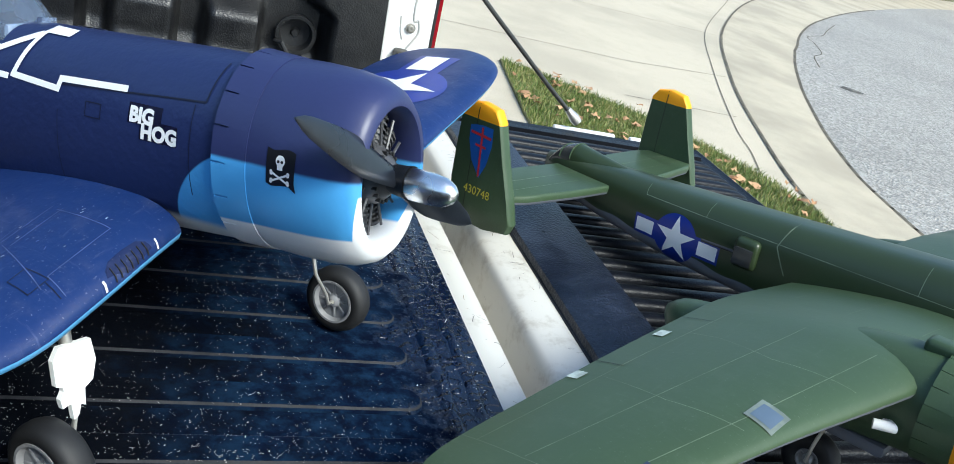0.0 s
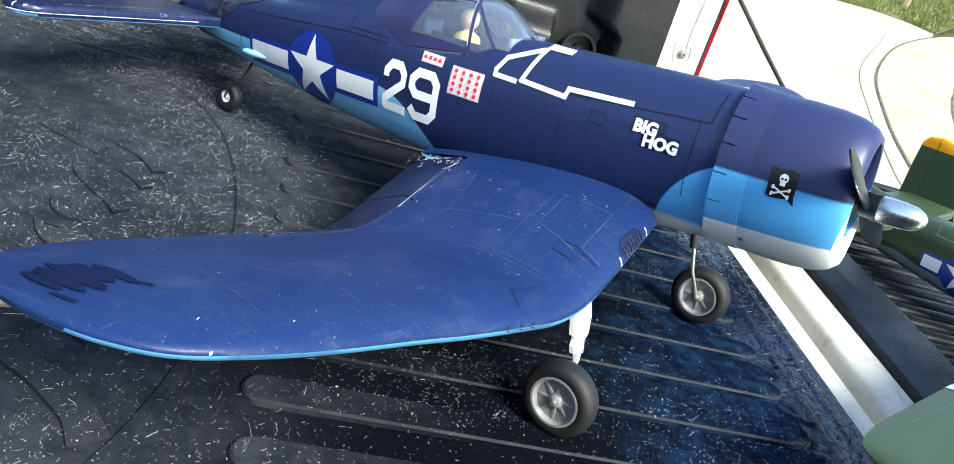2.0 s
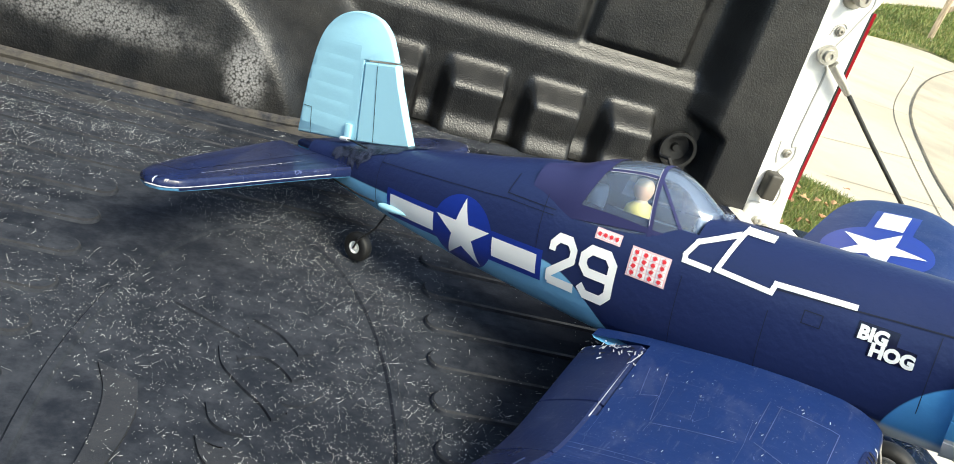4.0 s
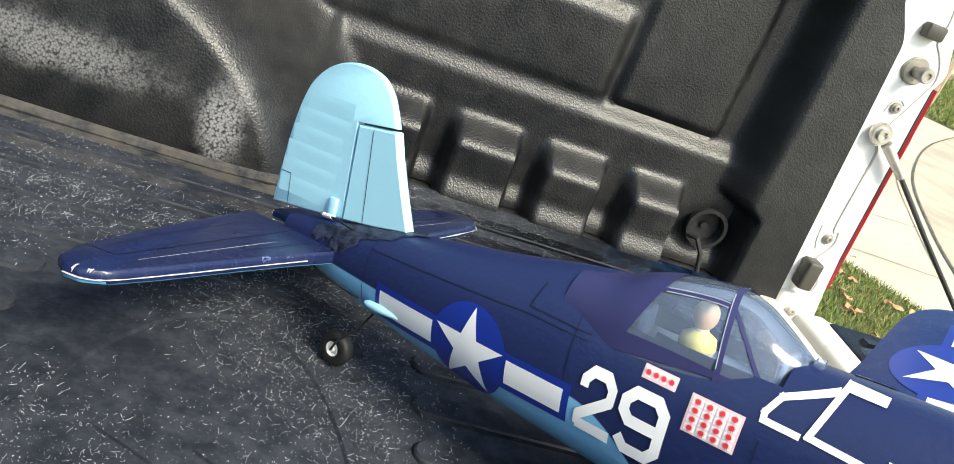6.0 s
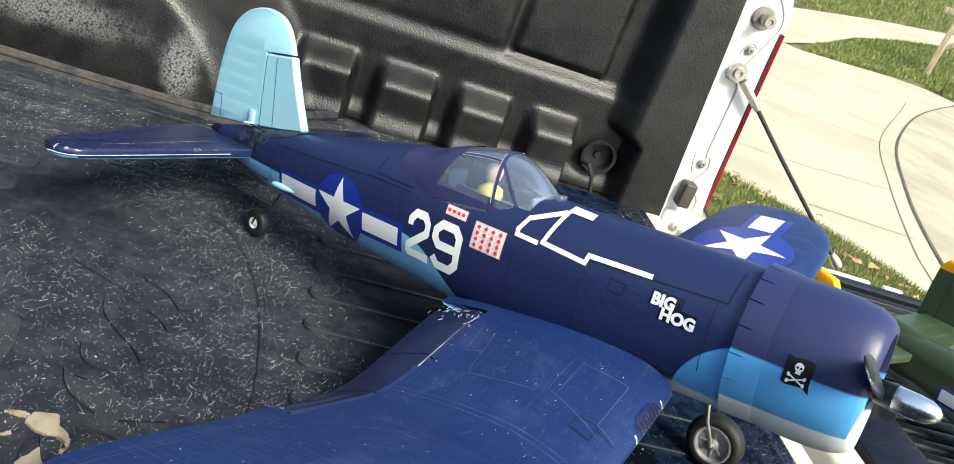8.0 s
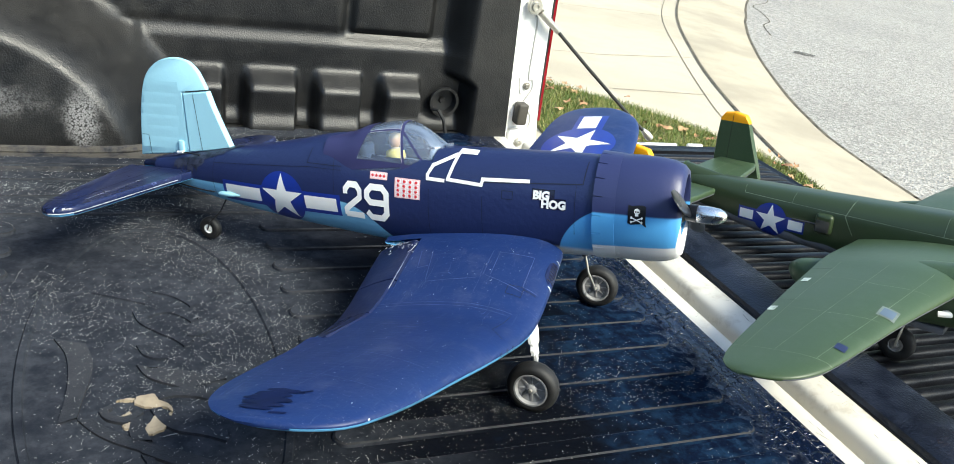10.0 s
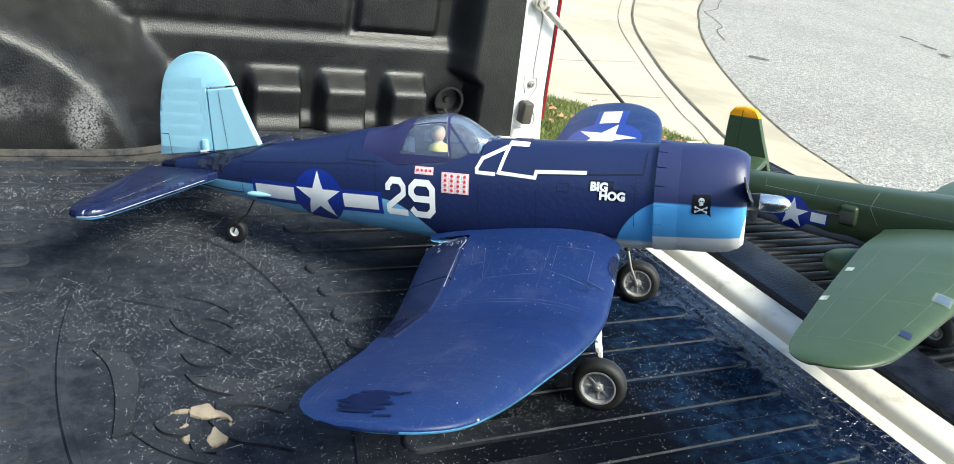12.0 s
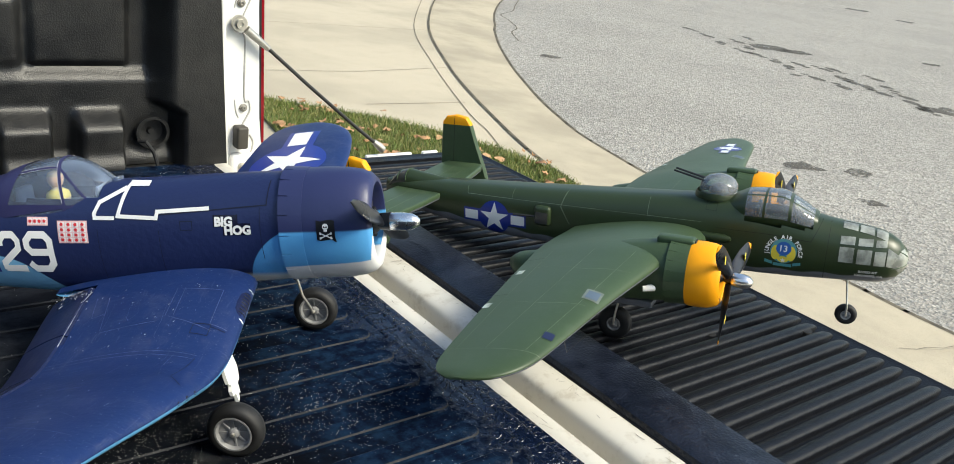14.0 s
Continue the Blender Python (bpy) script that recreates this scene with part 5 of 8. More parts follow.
me = bpy.data.meshes.new("lint")
me.from_pydata(verts, [], faces)
me.materials.append(LINT)
tagged(new("lint", me), "pale lint and grass fibres strewn on the mat", "lint", "", "stuff")

# scratches in the white paint of the sill and the gate's lip
mar = random.Random(33)
gate_ob = [o for o in truck.children if o.name.startswith("tailgate") and "cable" not in o.name][0]
for i in range(120):
    on_gate = i % 3 != 0
    x = mar.uniform(0.122, 0.152) if on_gate else mar.uniform(0.026, 0.050)
    y, z = mar.uniform(-0.72, 0.60), 0.8412 if on_gate else 0.8503
    a, L, w = mar.choice((mar.uniform(1.1, 2.0), mar.uniform(-0.5, 0.5))), mar.uniform(0.002, 0.020), mar.uniform(0.0002, 0.0008)
    pts = [(x, y)]
    for k in range(3):
        a += mar.uniform(-0.3, 0.3)
        pts.append((min(0.154, pts[-1][0] + L / 3 * math.cos(a)) if on_gate else min(0.052, max(0.024, pts[-1][0] + L / 3 * math.cos(a))), pts[-1][1] + L / 3 * math.sin(a)))
    bm = bmesh.new()
    for q in stroke(pts, w):
        bm.faces.new([bm.verts.new((px, py, z)) for px, py in q])
    part("scratch", bm, GUN if i % 2 else MUD, gate_ob)

# ---- blue model fighter on the mat ----
def attitude(origin, heading, pitch, roll):
    """The pose of an aircraft: x ahead, y to its left, z up."""
    h, p, r = radians(heading), radians(pitch), radians(roll)
    f = Vector((math.cos(h) * math.cos(p), math.sin(h) * math.cos(p), math.sin(p)))
    lft = Vector((-math.sin(h), math.cos(h), 0))
    up = f.cross(lft)
    lft, up = math.cos(r) * lft + math.sin(r) * up, math.cos(r) * up - math.sin(r) * lft
    return Matrix(((f.x, lft.x, up.x, origin[0]), (f.y, lft.y, up.y, origin[1]), (f.z, lft.z, up.z, origin[2]), (0, 0, 0, 1)))


FM = attitude((-0.2348, -0.2218, 0.8481), -42.49, 11.05, -2.87)
FI = FM.inverted()
fighter = thing("model_fighter", FM, "dark blue foam model fighter with cranked wings on the mat", "model airplane")

# hull: x, top, bottom, half width, power
HULL_ROWS = [(-0.640, 0.226, 0.196, 0.010, 2.0), (-0.600, 0.234, 0.187, 0.017, 2.0), (-0.500, 0.253, 0.170, 0.031, 2.1), (-0.400, 0.271, 0.157, 0.043, 2.1), (-0.320, 0.287, 0.148, 0.050, 2.05),
             (-0.285, 0.284, 0.145, 0.051, 2.15), (-0.240, 0.278, 0.142, 0.053, 2.25), (-0.160, 0.279, 0.141, 0.055, 2.2), (-0.080, 0.281, 0.145, 0.056, 2.15), (0.0, 0.283, 0.150, 0.0565, 2.05), (0.062, 0.283, 0.155, 0.057, 2.0)]
rings = []
for i in range(81):
    x = -0.640 + 0.702 * i / 80
    rings.append(hull_ring(x, *spline(HULL_ROWS, x)))
bm = loft(rings)
hull_tree = BVHTree.FromBMesh(bm)
hole = [f for f in bm.faces if -0.292 < f.calc_center_median().x < -0.172 and abs(f.calc_center_median().y) < 0.036 and f.calc_center_median().z > 0.25]
bmesh.ops.delete(bm, geom=hole, context="FACES")
body_parts = []
fuselage = part("fuselage", bm, HULL, fighter, "navy and light blue fuselage", 50)
body_parts.append(fuselage)


def mark(name, bm, way, tree, material, parent, lift=0.0006, label="", fine=0.006):
    if parent in body_parts:        # the decals sit a little lower and further back towards the nose
        for v in bm.verts:
            v.co.x, v.co.y = v.co.x + np.interp(v.co.x, (-0.45, -0.30, -0.23, -0.10, 0.10), (0, -0.003, -0.005, -0.002, -0.0015)), v.co.y + np.interp(v.co.x, (-0.45, -0.30, -0.20, 0.10), (0.0015, -0.0005, -0.004, -0.0047))
    return part(name, wrap(bm, on_skin(tree, way, lift), fine), material, parent, label, 80)


# cowling: a hollow ring with a rolled lip, cut open in front
CZ = 0.220
R = Matrix.Translation((0, 0, CZ)) @ Matrix.Diagonal((1, 0.90, 1, 1))
bm = lathe([(0.058, 0.0650), (0.064, 0.0662), (0.090, 0.0665), (0.113, 0.0655), (0.129, 0.0630), (0.140, 0.0584), (0.1455, 0.0526), (0.1455, 0.0475), (0.141, 0.0445), (0.131, 0.0440), (0.120, 0.0440), (0.074, 0.0470), (0.066, 0.049)], "X", 72, m=R)
cowl_tree = BVHTree.FromBMesh(bm)
for f in bm.faces:
    c = f.calc_center_median()
    if math.hypot(c.y / 0.9, c.z - CZ) < 0.0462 and c.x < 0.125:
        f.material_index = 1
cowling = part("cowling", bm, [COWL, DARK_IN], fighter, "purple-blue and light blue engine cowling", 50)
body_parts.append(cowling)
bm = lathe([(0.072, 0.050), (0.0725, 0.0)], "X", 40, m=R)
part("firewall", bm, DARK_IN, fighter)
for i in range(18):          # cowl flaps behind the cowling
    a0, a1 = 2 * math.pi * i / 18, 2 * math.pi * (i + 1) / 18
    b = bmesh.new()
    grid = []
    for x, r, slit in ((0.068, 0.0668, 0.0), (0.0525, 0.0678, 0.0), (0.052, 0.0678, 0.022), (0.041, 0.0686, 0.030)):
        grid.append([[(x, 0.90 * (r + d) * math.cos(a0 + (a1 - a0) * (slit + (1 - 2 * slit) * k / 5)), CZ + (r + d) * math.sin(a0 + (a1 - a0) * (slit + (1 - 2 * slit) * k / 5))) for k in range(6)] for d in (0, -0.0016)])
    loops = [[Vector(p) for p in g[0]] + [Vector(p) for p in g[1][::-1]] for g in grid]
    loft(loops, b)
    part("cowl_flap", b, COWL, fighter, "", 30)
# engine: crankcase and radial cylinders
b = lathe([(0.075, 0.022), (0.126, 0.021), (0.137, 0.0185), (0.143, 0.013), (0.147, 0.009), (0.147, 0.0)], "X", 32, m=R)
engine = part("engine", b, ENGINE, fighter, "dark grey dummy radial engine")
for i in range(12):
    q = 2 * math.pi * i / 12
    m = R @ Matrix.Rotation(q, 4, "X")
    b = lathe([(0.016, 0.0060), (0.0440, 0.0060), (0.0445, 0.0)], "Z", 12, None, m @ Matrix.Translation((0.122, 0, 0)))
    for k in range(6):
        lathe([(0.019 + 0.004 * k, 0.0080), (0.0205 + 0.004 * k, 0.0080), (0.0208 + 0.004 * k, 0.0062), (0.0227 + 0.004 * k, 0.0062)], "Z", 12, b, m @ Matrix.Translation((0.122, 0, 0)))
    part("cylinder", b, ENGINE, engine)
    b = tube([m @ Vector((0.133, 0.004, 0.018)), m @ Vector((0.132, 0.004, 0.041))], 0.0011, 6)
    part("push_rod", b, ENGINE, engine)
for i in range(18):
    q = 2 * math.pi * i / 18
    part("bolt", lathe([(0.137, 0.0014), (0.1415, 0.0014), (0.142, 0.0)], "X", 8, m=R @ Matrix.Translation((0, 0.0165 * math.cos(q), 0.0165 * math.sin(q)))), GUN, engine)

# propeller and spinner, the shaft turned a little to the right
THRUST = Matrix.Translation((0.150, 0, 0)) @ Matrix.Rotation(radians(-6.0), 4, "Z") @ Matrix.Translation((-0.146, 0, 0))
b = lathe([(0.128, 0.0085), (0.150, 0.0105), (0.156, 0.0115)], "X", 24, m=THRUST @ R)
part("hub", b, PROP_BLACK, fighter)
b = lathe([(0.152, 0.0), (0.152, 0.0098), (0.154, 0.0106), (0.172, 0.0106), (0.182, 0.0094), (0.188, 0.0064), (0.1908, 0.0028), (0.191, 0.0)], "X", 40, m=THRUST @ R)
part("spinner", b, CHROME, fighter, "polished metal spinner")


def blade(turn, length, root_w, wide, x, twist0=55, twist1=18, thick=0.0032, tip=1.0):
    """A propeller blade from the hub outwards along +z, turned about x."""
    rings = []
    for i in range(15):
        u = i / 14
        r = 0.008 + (length - 0.008) * u
        w = (root_w + (wide - root_w) * math.sin(math.pi * min(1, 0.12 + u * 0.72))) * (1 if u < 0.85 else math.sqrt(max(0.01, 1 - ((u - 0.85) / 0.152) ** 2))) * (1 - (1 - tip) * max(0.0, (u - 0.4) / 0.6))
        t = radians(twist0 + (twist1 - twist0) * u)
        ring = []
        for k in range(12):
            a = 2 * math.pi * k / 12
            cy, cx = w * 0.5 * math.cos(a), thick * (1.4 - u) * 0.8 * math.sin(a)
            ring.append(Matrix.Rotation(radians(turn), 4, "X") @ Vector((x + cy * math.sin(t) + cx * math.cos(t), cy * math.cos(t) - cx * math.sin(t), r)))
        rings.append([(p.x, p.y, p.z + 0) for p in ring])
    return loft(rings)


for turn in (63, 243):
    b = blade(turn, 0.112, 0.010, 0.026, 0.146, -30, -10, 0.0026, 0.45)
    bmesh.ops.transform(b, matrix=THRUST @ Matrix.Translation((0, 0, CZ)), verts=list(b.verts))
    part("propeller_blade", b, PROP_BLACK, fighter, "dark scuffed propeller blade", 60)

# wings with a downward crank; level with the mat while the hull leans a little
LEVELS = {s: Matrix.Translation((0, 0, 0.15)) @ Matrix.Rotation(radians(a), 4, "X") @ Matrix.Translation((0, 0, -0.15)) for s, a in ((-1, 2.87), (1, 5.8))}
LEVEL = LEVELS[-1]
WING_ROWS = [(0.030, 0.004, -0.240, 0.160, 0.036, 0.004), (0.060, 0.006, -0.240, 0.152, 0.036, 0.004), (0.110, 0.008, -0.239, 0.136, 0.036, 0.006), (0.150, 0.008, -0.238, 0.124, 0.034, 0.008), (0.185, 0.005, -0.237, 0.121, 0.032, 0.010),
             (0.230, 0.001, -0.232, 0.129, 0.030, 0.010), (0.285, -0.007, -0.214, 0.139, 0.027, 0.005), (0.330, -0.015, -0.204, 0.148, 0.025, 0.002), (0.400, -0.028, -0.202, 0.161, 0.021, 0.0), (0.445, -0.040, -0.200, 0.170, 0.018, 0.0),
             (0.475, -0.056, -0.193, 0.175, 0.014, 0.0), (0.494, -0.080, -0.178, 0.179, 0.010, 0.0), (0.503, -0.104, -0.160, 0.181, 0.006, 0.0), (0.506, -0.122, -0.145, 0.181, 0.002, 0.0)]


def under_paint(bm, flatness=-0.25):
    """Second material slot for faces that look down."""
    bm.normal_update()
    for f in bm.faces:
        if f.normal.z < flatness:
            f.material_index = 1
    return bm


wing_tree = {}
wings = {}
for side, word in ((-1, "right"), (1, "left")):
    bm = wing_skin(WING_ROWS, side, 64, 17)
    if side > 0:
        for v in bm.verts:
            v.co.y *= 1 + 0.145 * smooth01(v.co.y, 0.12, 0.45)
            v.co.x += 0.08 * max(0.0, v.co.y - 0.06)
    bmesh.ops.transform(bm, matrix=LEVELS[side], verts=list(bm.verts))
    bmesh.ops.recalc_face_normals(bm, faces=list(bm.faces))
    wing_tree[side] = BVHTree.FromBMesh(bm)
    reach = 0.285 if side < 0 else 0.305
    behind = []
    for f in bm.faces:          # the flaps take the place of the rear edge
        c = f.calc_center_median()
        if 0.046 < abs(c.y) < reach and c.x < -0.193 + (0.08 * max(0.0, c.y - 0.06)):
            behind.append(f)
    bmesh.ops.delete(bm, geom=behind, context="FACES")
    wings[side] = part("wing", under_paint(bm, -0.15), [WING_BLUE, SKY_FOAM], fighter, "dark blue cranked wing with light blue underside", 50)


def top_lines(lines, side, w, material, name="panel_line", lift=0.0005):
    for pts in lines:
        part(name, wrap(flat(stroke([(x, side * s) for x, s in pts], w)), on_skin(wing_tree[side], "T", lift), 0.008), material, wings[side], "", 80)


PALE = [[(-0.188, 0.166), (-0.132, 0.162), (-0.069, 0.160), (-0.019, 0.164)], [(-0.186, 0.172), (-0.132, 0.168), (-0.069, 0.166), (-0.022, 0.170)], [(-0.075, 0.068), (-0.074, 0.110)], [(-0.066, 0.068), (-0.065, 0.109)],
        [(-0.144, 0.125), (-0.081, 0.117)], [(-0.070, 0.111), (-0.016, 0.127)], [(-0.022, 0.068), (-0.021, 0.118), (-0.002, 0.121)], [(-0.069, 0.070), (-0.023, 0.068)], [(-0.145, 0.122), (-0.156, 0.070)],
        [(-0.165, 0.101), (-0.172, 0.070)], [(-0.165, 0.101), (-0.152, 0.097)], [(-0.179, 0.292), (-0.099, 0.226)], [(-0.111, 0.336), (-0.045, 0.351)], [(-0.120, 0.405), (-0.062, 0.416)], [(-0.099, 0.226), (-0.090, 0.190)],
        [(-0.188, 0.300), (-0.186, 0.470)], [(-0.183, 0.300), (-0.181, 0.468)], [(-0.090, 0.300), (-0.062, 0.318)], [(-0.112, 0.336), (-0.130, 0.440)], [(-0.150, 0.235), (-0.105, 0.230)], [(-0.150, 0.235), (-0.150, 0.262)], [(-0.128, 0.246), (-0.104, 0.243)]]
DARK = [[(-0.038, 0.133), (-0.038, 0.120), (-0.019, 0.119), (-0.019, 0.134), (-0.038, 0.133)], [(-0.018, 0.122), (-0.003, 0.124)], [(-0.019, 0.169), (-0.026, 0.211), (-0.010, 0.226)]]
for side in (-1, 1):
    top_lines(PALE, side, 0.0006, WORN_BLUE)
    top_lines(DARK, side, 0.0007, PANEL_LINE)
scr = random.Random(4)
for k in range(34):          # ribs of the covered rear part of the wing
    s = 0.180 + 0.0078 * k
    top_lines([[(-0.190, s + 0.004), (-0.150, s + 0.002), (-0.112 + scr.uniform(-0.03, 0.03), s)]], -1, scr.uniform(0.00022, 0.00045), WORN_BLUE, "pressed_rib", 0.0006)
for i in range(16):          # fine scratches across the right wing
    s, x = scr.uniform(0.08, 0.40), scr.uniform(-0.19, -0.03)
    L = scr.uniform(0.01, 0.05)
    top_lines([[(x, s), (x + scr.uniform(-0.003, 0.003), s + L * 0.5), (x + scr.uniform(-0.006, 0.006), min(0.48, s + L))]], -1, scr.uniform(0.00015, 0.0003), WORN_BLUE, "scratch", 0.0006)
for i in range(260):
    s, x = scr.uniform(0.06, 0.46), scr.uniform(-0.19, -0.03)
    top_lines([[(x, s), (x + scr.uniform(-0.0012, 0.0012), s + scr.uniform(0.0006, 0.0018))]], -1, scr.uniform(0.0003, 0.0008), WORN_BLUE if i % 3 else SCUFF, "paint_chip", 0.0006)
for k, (s, x0, x1, w) in enumerate(((0.4510, -0.150, -0.112, 0.0052), (0.4600, -0.157, -0.120, 0.0064), (0.4690, -0.160, -0.114, 0.0070), (0.4785, -0.158, -0.116, 0.0066), (0.4870, -0.154, -0.122, 0.0046))):      # dark wet wear near the right tip
    pts = []
    for i in range(28):
        q = 2 * math.pi * i / 28
        r = 1.0 + 0.28 * noise.noise(Vector((2.2 * math.cos(q) + 3 * k, 2.2 * math.sin(q), 0.7 * k)))
        pts.append(((x0 + x1) / 2 + (x1 - x0) / 2 * r * math.cos(q), -(s + 0.80 * w * r * math.sin(q))))
    part("dark_wear", wrap(flat([pts]), on_skin(wing_tree[-1], "T", 0.0006 + 0.0001 * k), 0.006), DARK_WEAR, wings[-1], "", 80)
top_lines([[(-0.118, 0.452), (-0.108, 0.446)], [(-0.120, 0.492), (-0.108, 0.489)]], -1, 0.003, DARK_WEAR, "dark_wear", 0.0007)
# chipped edge of the flap gap, and the dark flaps behind it
top_lines([[(-0.186, 0.056), (-0.190, 0.070), (-0.189, 0.134)]], -1, 0.0013, SCUFF, "chipped_edge", 0.0008)
top_lines([[(-0.190, 0.140), (-0.196, 0.172)], [(-0.200, 0.210), (-0.199, 0.262)]], -1, 0.0011, WORN_BLUE, "chipped_edge", 0.0008)
for side in (-1, 1):
    for s0, s1 in ((0.047, 0.118), (0.120, 0.186), (0.188, 0.285)):
        rings, over = [], on_skin(wing_tree[side], "T", 0.0016)
        for i in range(13):
            s = s0 + (s1 - s0) * i / 12
            te = spline(WING_ROWS, s)[1]
            q = s if side < 0 else s * (1 + 0.145 * smooth01(s, 0.12, 0.45))
            ahead = 0.0 if side < 0 else 0.08 * max(0.0, q - 0.06)
            top = [over(-0.191 + ahead + (te + 0.004 + 0.191) * k / 5, side * q) for k in range(6)]
            top.append(top[-1] + (top[-1] - top[-2]).normalized() * 0.006)
            top = [p - Vector((0, 0, 0.0115 * (k / 6) ** 1.3)) for k, p in enumerate(top)]
            top.insert(0, top[0] + Vector((0.009, 0, -0.0030)))
            rings.append(top + [p - Vector((0, 0, 0.0020 + 0.0020 * k)) for k, p in enumerate(top[::-1])])
        part("flap", under_paint(loft(rings)), [TAIL_BLUE, SKY_FOAM], fighter, "dark blue landing flap", 30)

tri = [(-0.207, -0.276), (-0.206, -0.300), (-0.194, -0.298)]
part("flap_corner", loft([[LEVEL @ Vector((x, y, z)) for x, y in tri] for z in (0.131, 0.1345)]), SKY_FOAM, fighter, "light blue flap corner", 20)

# leading edge: oil cooler grille, gun ports, light blue edge strip
for side in (-1, 1):
    tree_ = wing_tree[side]
    mouth = [(0.002, 0.058), (-0.002, 0.060), (-0.005, 0.065), (-0.006, 0.077), (-0.005, 0.088), (-0.002, 0.093), (0.002, 0.095)]
    le0 = [spline(WING_ROWS, q)[0] - 0.0006 for _, q in mouth]
    poly = [(min(x + 0.002, l_), side * q) for (x, q), l_ in zip(mouth, le0)]
    grille = part("cooler_intake", wrap(flat([poly + [(spline(WING_ROWS, 0.077)[0] - 0.0004, side * 0.077)]]), on_skin(tree_, "T", 0.0006), 0.003), TAIL_BLUE, wings[side], "dark blue slotted oil cooler intake")
    # dark rods laid on the skin as the shade in the intake's slots
    for k in range(7):
        q = 0.0625 + 0.0046 * k
        le, te, z, th, dr = spline(WING_ROWS, q)
        pts = [on_skin(tree_, "T", 0.0012)(x, side * q) for x in (le - 0.0068, le - 0.0045, le - 0.0022, le - 0.0008)]
        part("slat", tube([p for p in pts if p is not None], 0.00045, 6), DARK_IN, grille)
    for q, w in ((0.0535, 0.0012), (0.0985, 0.0016)):
        part("bare_chip", wrap(flat([rect(spline(WING_ROWS, q)[0] - 0.004, side * (q - w / 2), spline(WING_ROWS, q)[0] - 0.0005, side * (q + w / 2))]), on_skin(tree_, "T", 0.0007), 0.003), WHITE_DECAL, wings[side], "bare white chip")
    for k in range(3):
        s = 0.222 + 0.014 * k
        le, te, z, th, dr = spline(WING_ROWS, s)
        b = lathe([(-0.004, 0.0021), (0.0006, 0.0021), (0.0006, 0.0)], "X", 14, m=LEVELS[side] @ Matrix.Translation((le - 0.001, side * s, z + 0.001)))
        part("gun_port", b, DARK_IN, wings[side])

# tail surfaces
def plate(outline, thick, axis, at):
    """A thin rounded plate: outline in the plane across axis ('Y' or 'Z'), at that height."""
    cx, cy = sum(p[0] for p in outline) / len(outline), sum(p[1] for p in outline) / len(outline)
    rings = []
    for k, d in ((0.955, -1.0), (0.982, -0.82), (0.997, -0.4), (1.0, 0.0), (0.997, 0.4), (0.982, 0.82), (0.955, 1.0)):
        ring = []
        for x, y in outline:
            px, py = cx + (x - cx) * k, cy + (y - cy) * k
            ring.append((px, at + d * thick, py) if axis == "Y" else (px, py, at + d * thick))
        rings.append(ring)
    return loft(rings)


RUD = [(-0.667, 0.229), *curve_pts([(-0.664, 0.260), (-0.659, 0.300), (-0.650, 0.336), (-0.638, 0.357), (-0.618, 0.372), (-0.592, 0.378), (-0.568, 0.374), (-0.553, 0.363), (-0.544, 0.349), (-0.537, 0.334)], 40), (-0.580, 0.329), (-0.5785, 0.285), (-0.577, 0.239), (-0.62, 0.234)]
FINP = [(-0.5755, 0.240), (-0.577, 0.285), (-0.578, 0.3275), (-0.536, 0.332), (-0.529, 0.312), (-0.516, 0.282), (-0.502, 0.252), (-0.54, 0.245)]


def sharp_outline(pts, per=6):
    out = []
    for (x0, y0), (x1, y1) in zip(pts, pts[1:] + pts[:1]):
        out += [(x0 + (x1 - x0) * k / per, y0 + (y1 - y0) * k / per) for k in range(per)]
    return out


bm = plate(sharp_outline(RUD, 2), 0.0048, "Y", 0.0)
rudder_tree = BVHTree.FromBMesh(bm)
rudder = part("rudder", bm, FIN_BLUE, fighter, "pale blue rudder", 35)
bm = plate(sharp_outline(FINP, 3), 0.0058, "Y", 0.0)
fin_tree = BVHTree.FromBMesh(bm)
fin = part("fin", bm, FIN_BLUE, fighter, "pale blue fin", 35)
for k in range(6):           # shallow waves pressed into the rudder
    z = 0.252 + 0.0165 * k
    for sg in (-1, 1):
        b = bmesh.new()
        g = []
        for i in range(9):
            u = i / 8
            x = -0.6610 + 0.00072 * k * k + (0.074 - 0.0026 * k - 0.004 * (k % 2)) * u
            g.append([b.verts.new((x, sg * (0.00484 + 0.00026 * math.sin(math.pi * (j / 8) ** 1.6) * min(1.0, 3 * u, 8 * (1 - u))), z - 0.0082 + 0.0164 * j / 8)) for j in range(9)])
        for p, q in zip(g, g[1:]):
            for j in range(8):
                b.faces.new([p[j], p[j + 1], q[j + 1], q[j]])
        bmesh.ops.recalc_face_normals(b, faces=list(b.faces))
        part("rib", b, FIN_BLUE, rudder, "", 80)
mark("panel_line", flat(stroke([(-0.552, 0.246), (-0.560, 0.328)], 0.0007)), "R", fin_tree, PANEL_LINE, fin, 0.0004)
mark("trim_line", flat(stroke([(-0.663, 0.262), (-0.648, 0.262), (-0.646, 0.233)], 0.0007)), "R", rudder_tree, PANEL_LINE, rudder, 0.0004)
b = box((-0.5925, -0.0085, 0.238), (-0.584, -0.0042, 0.257), 0.0012, 2)
part("control_horn", b, FIN_BLUE, rudder)
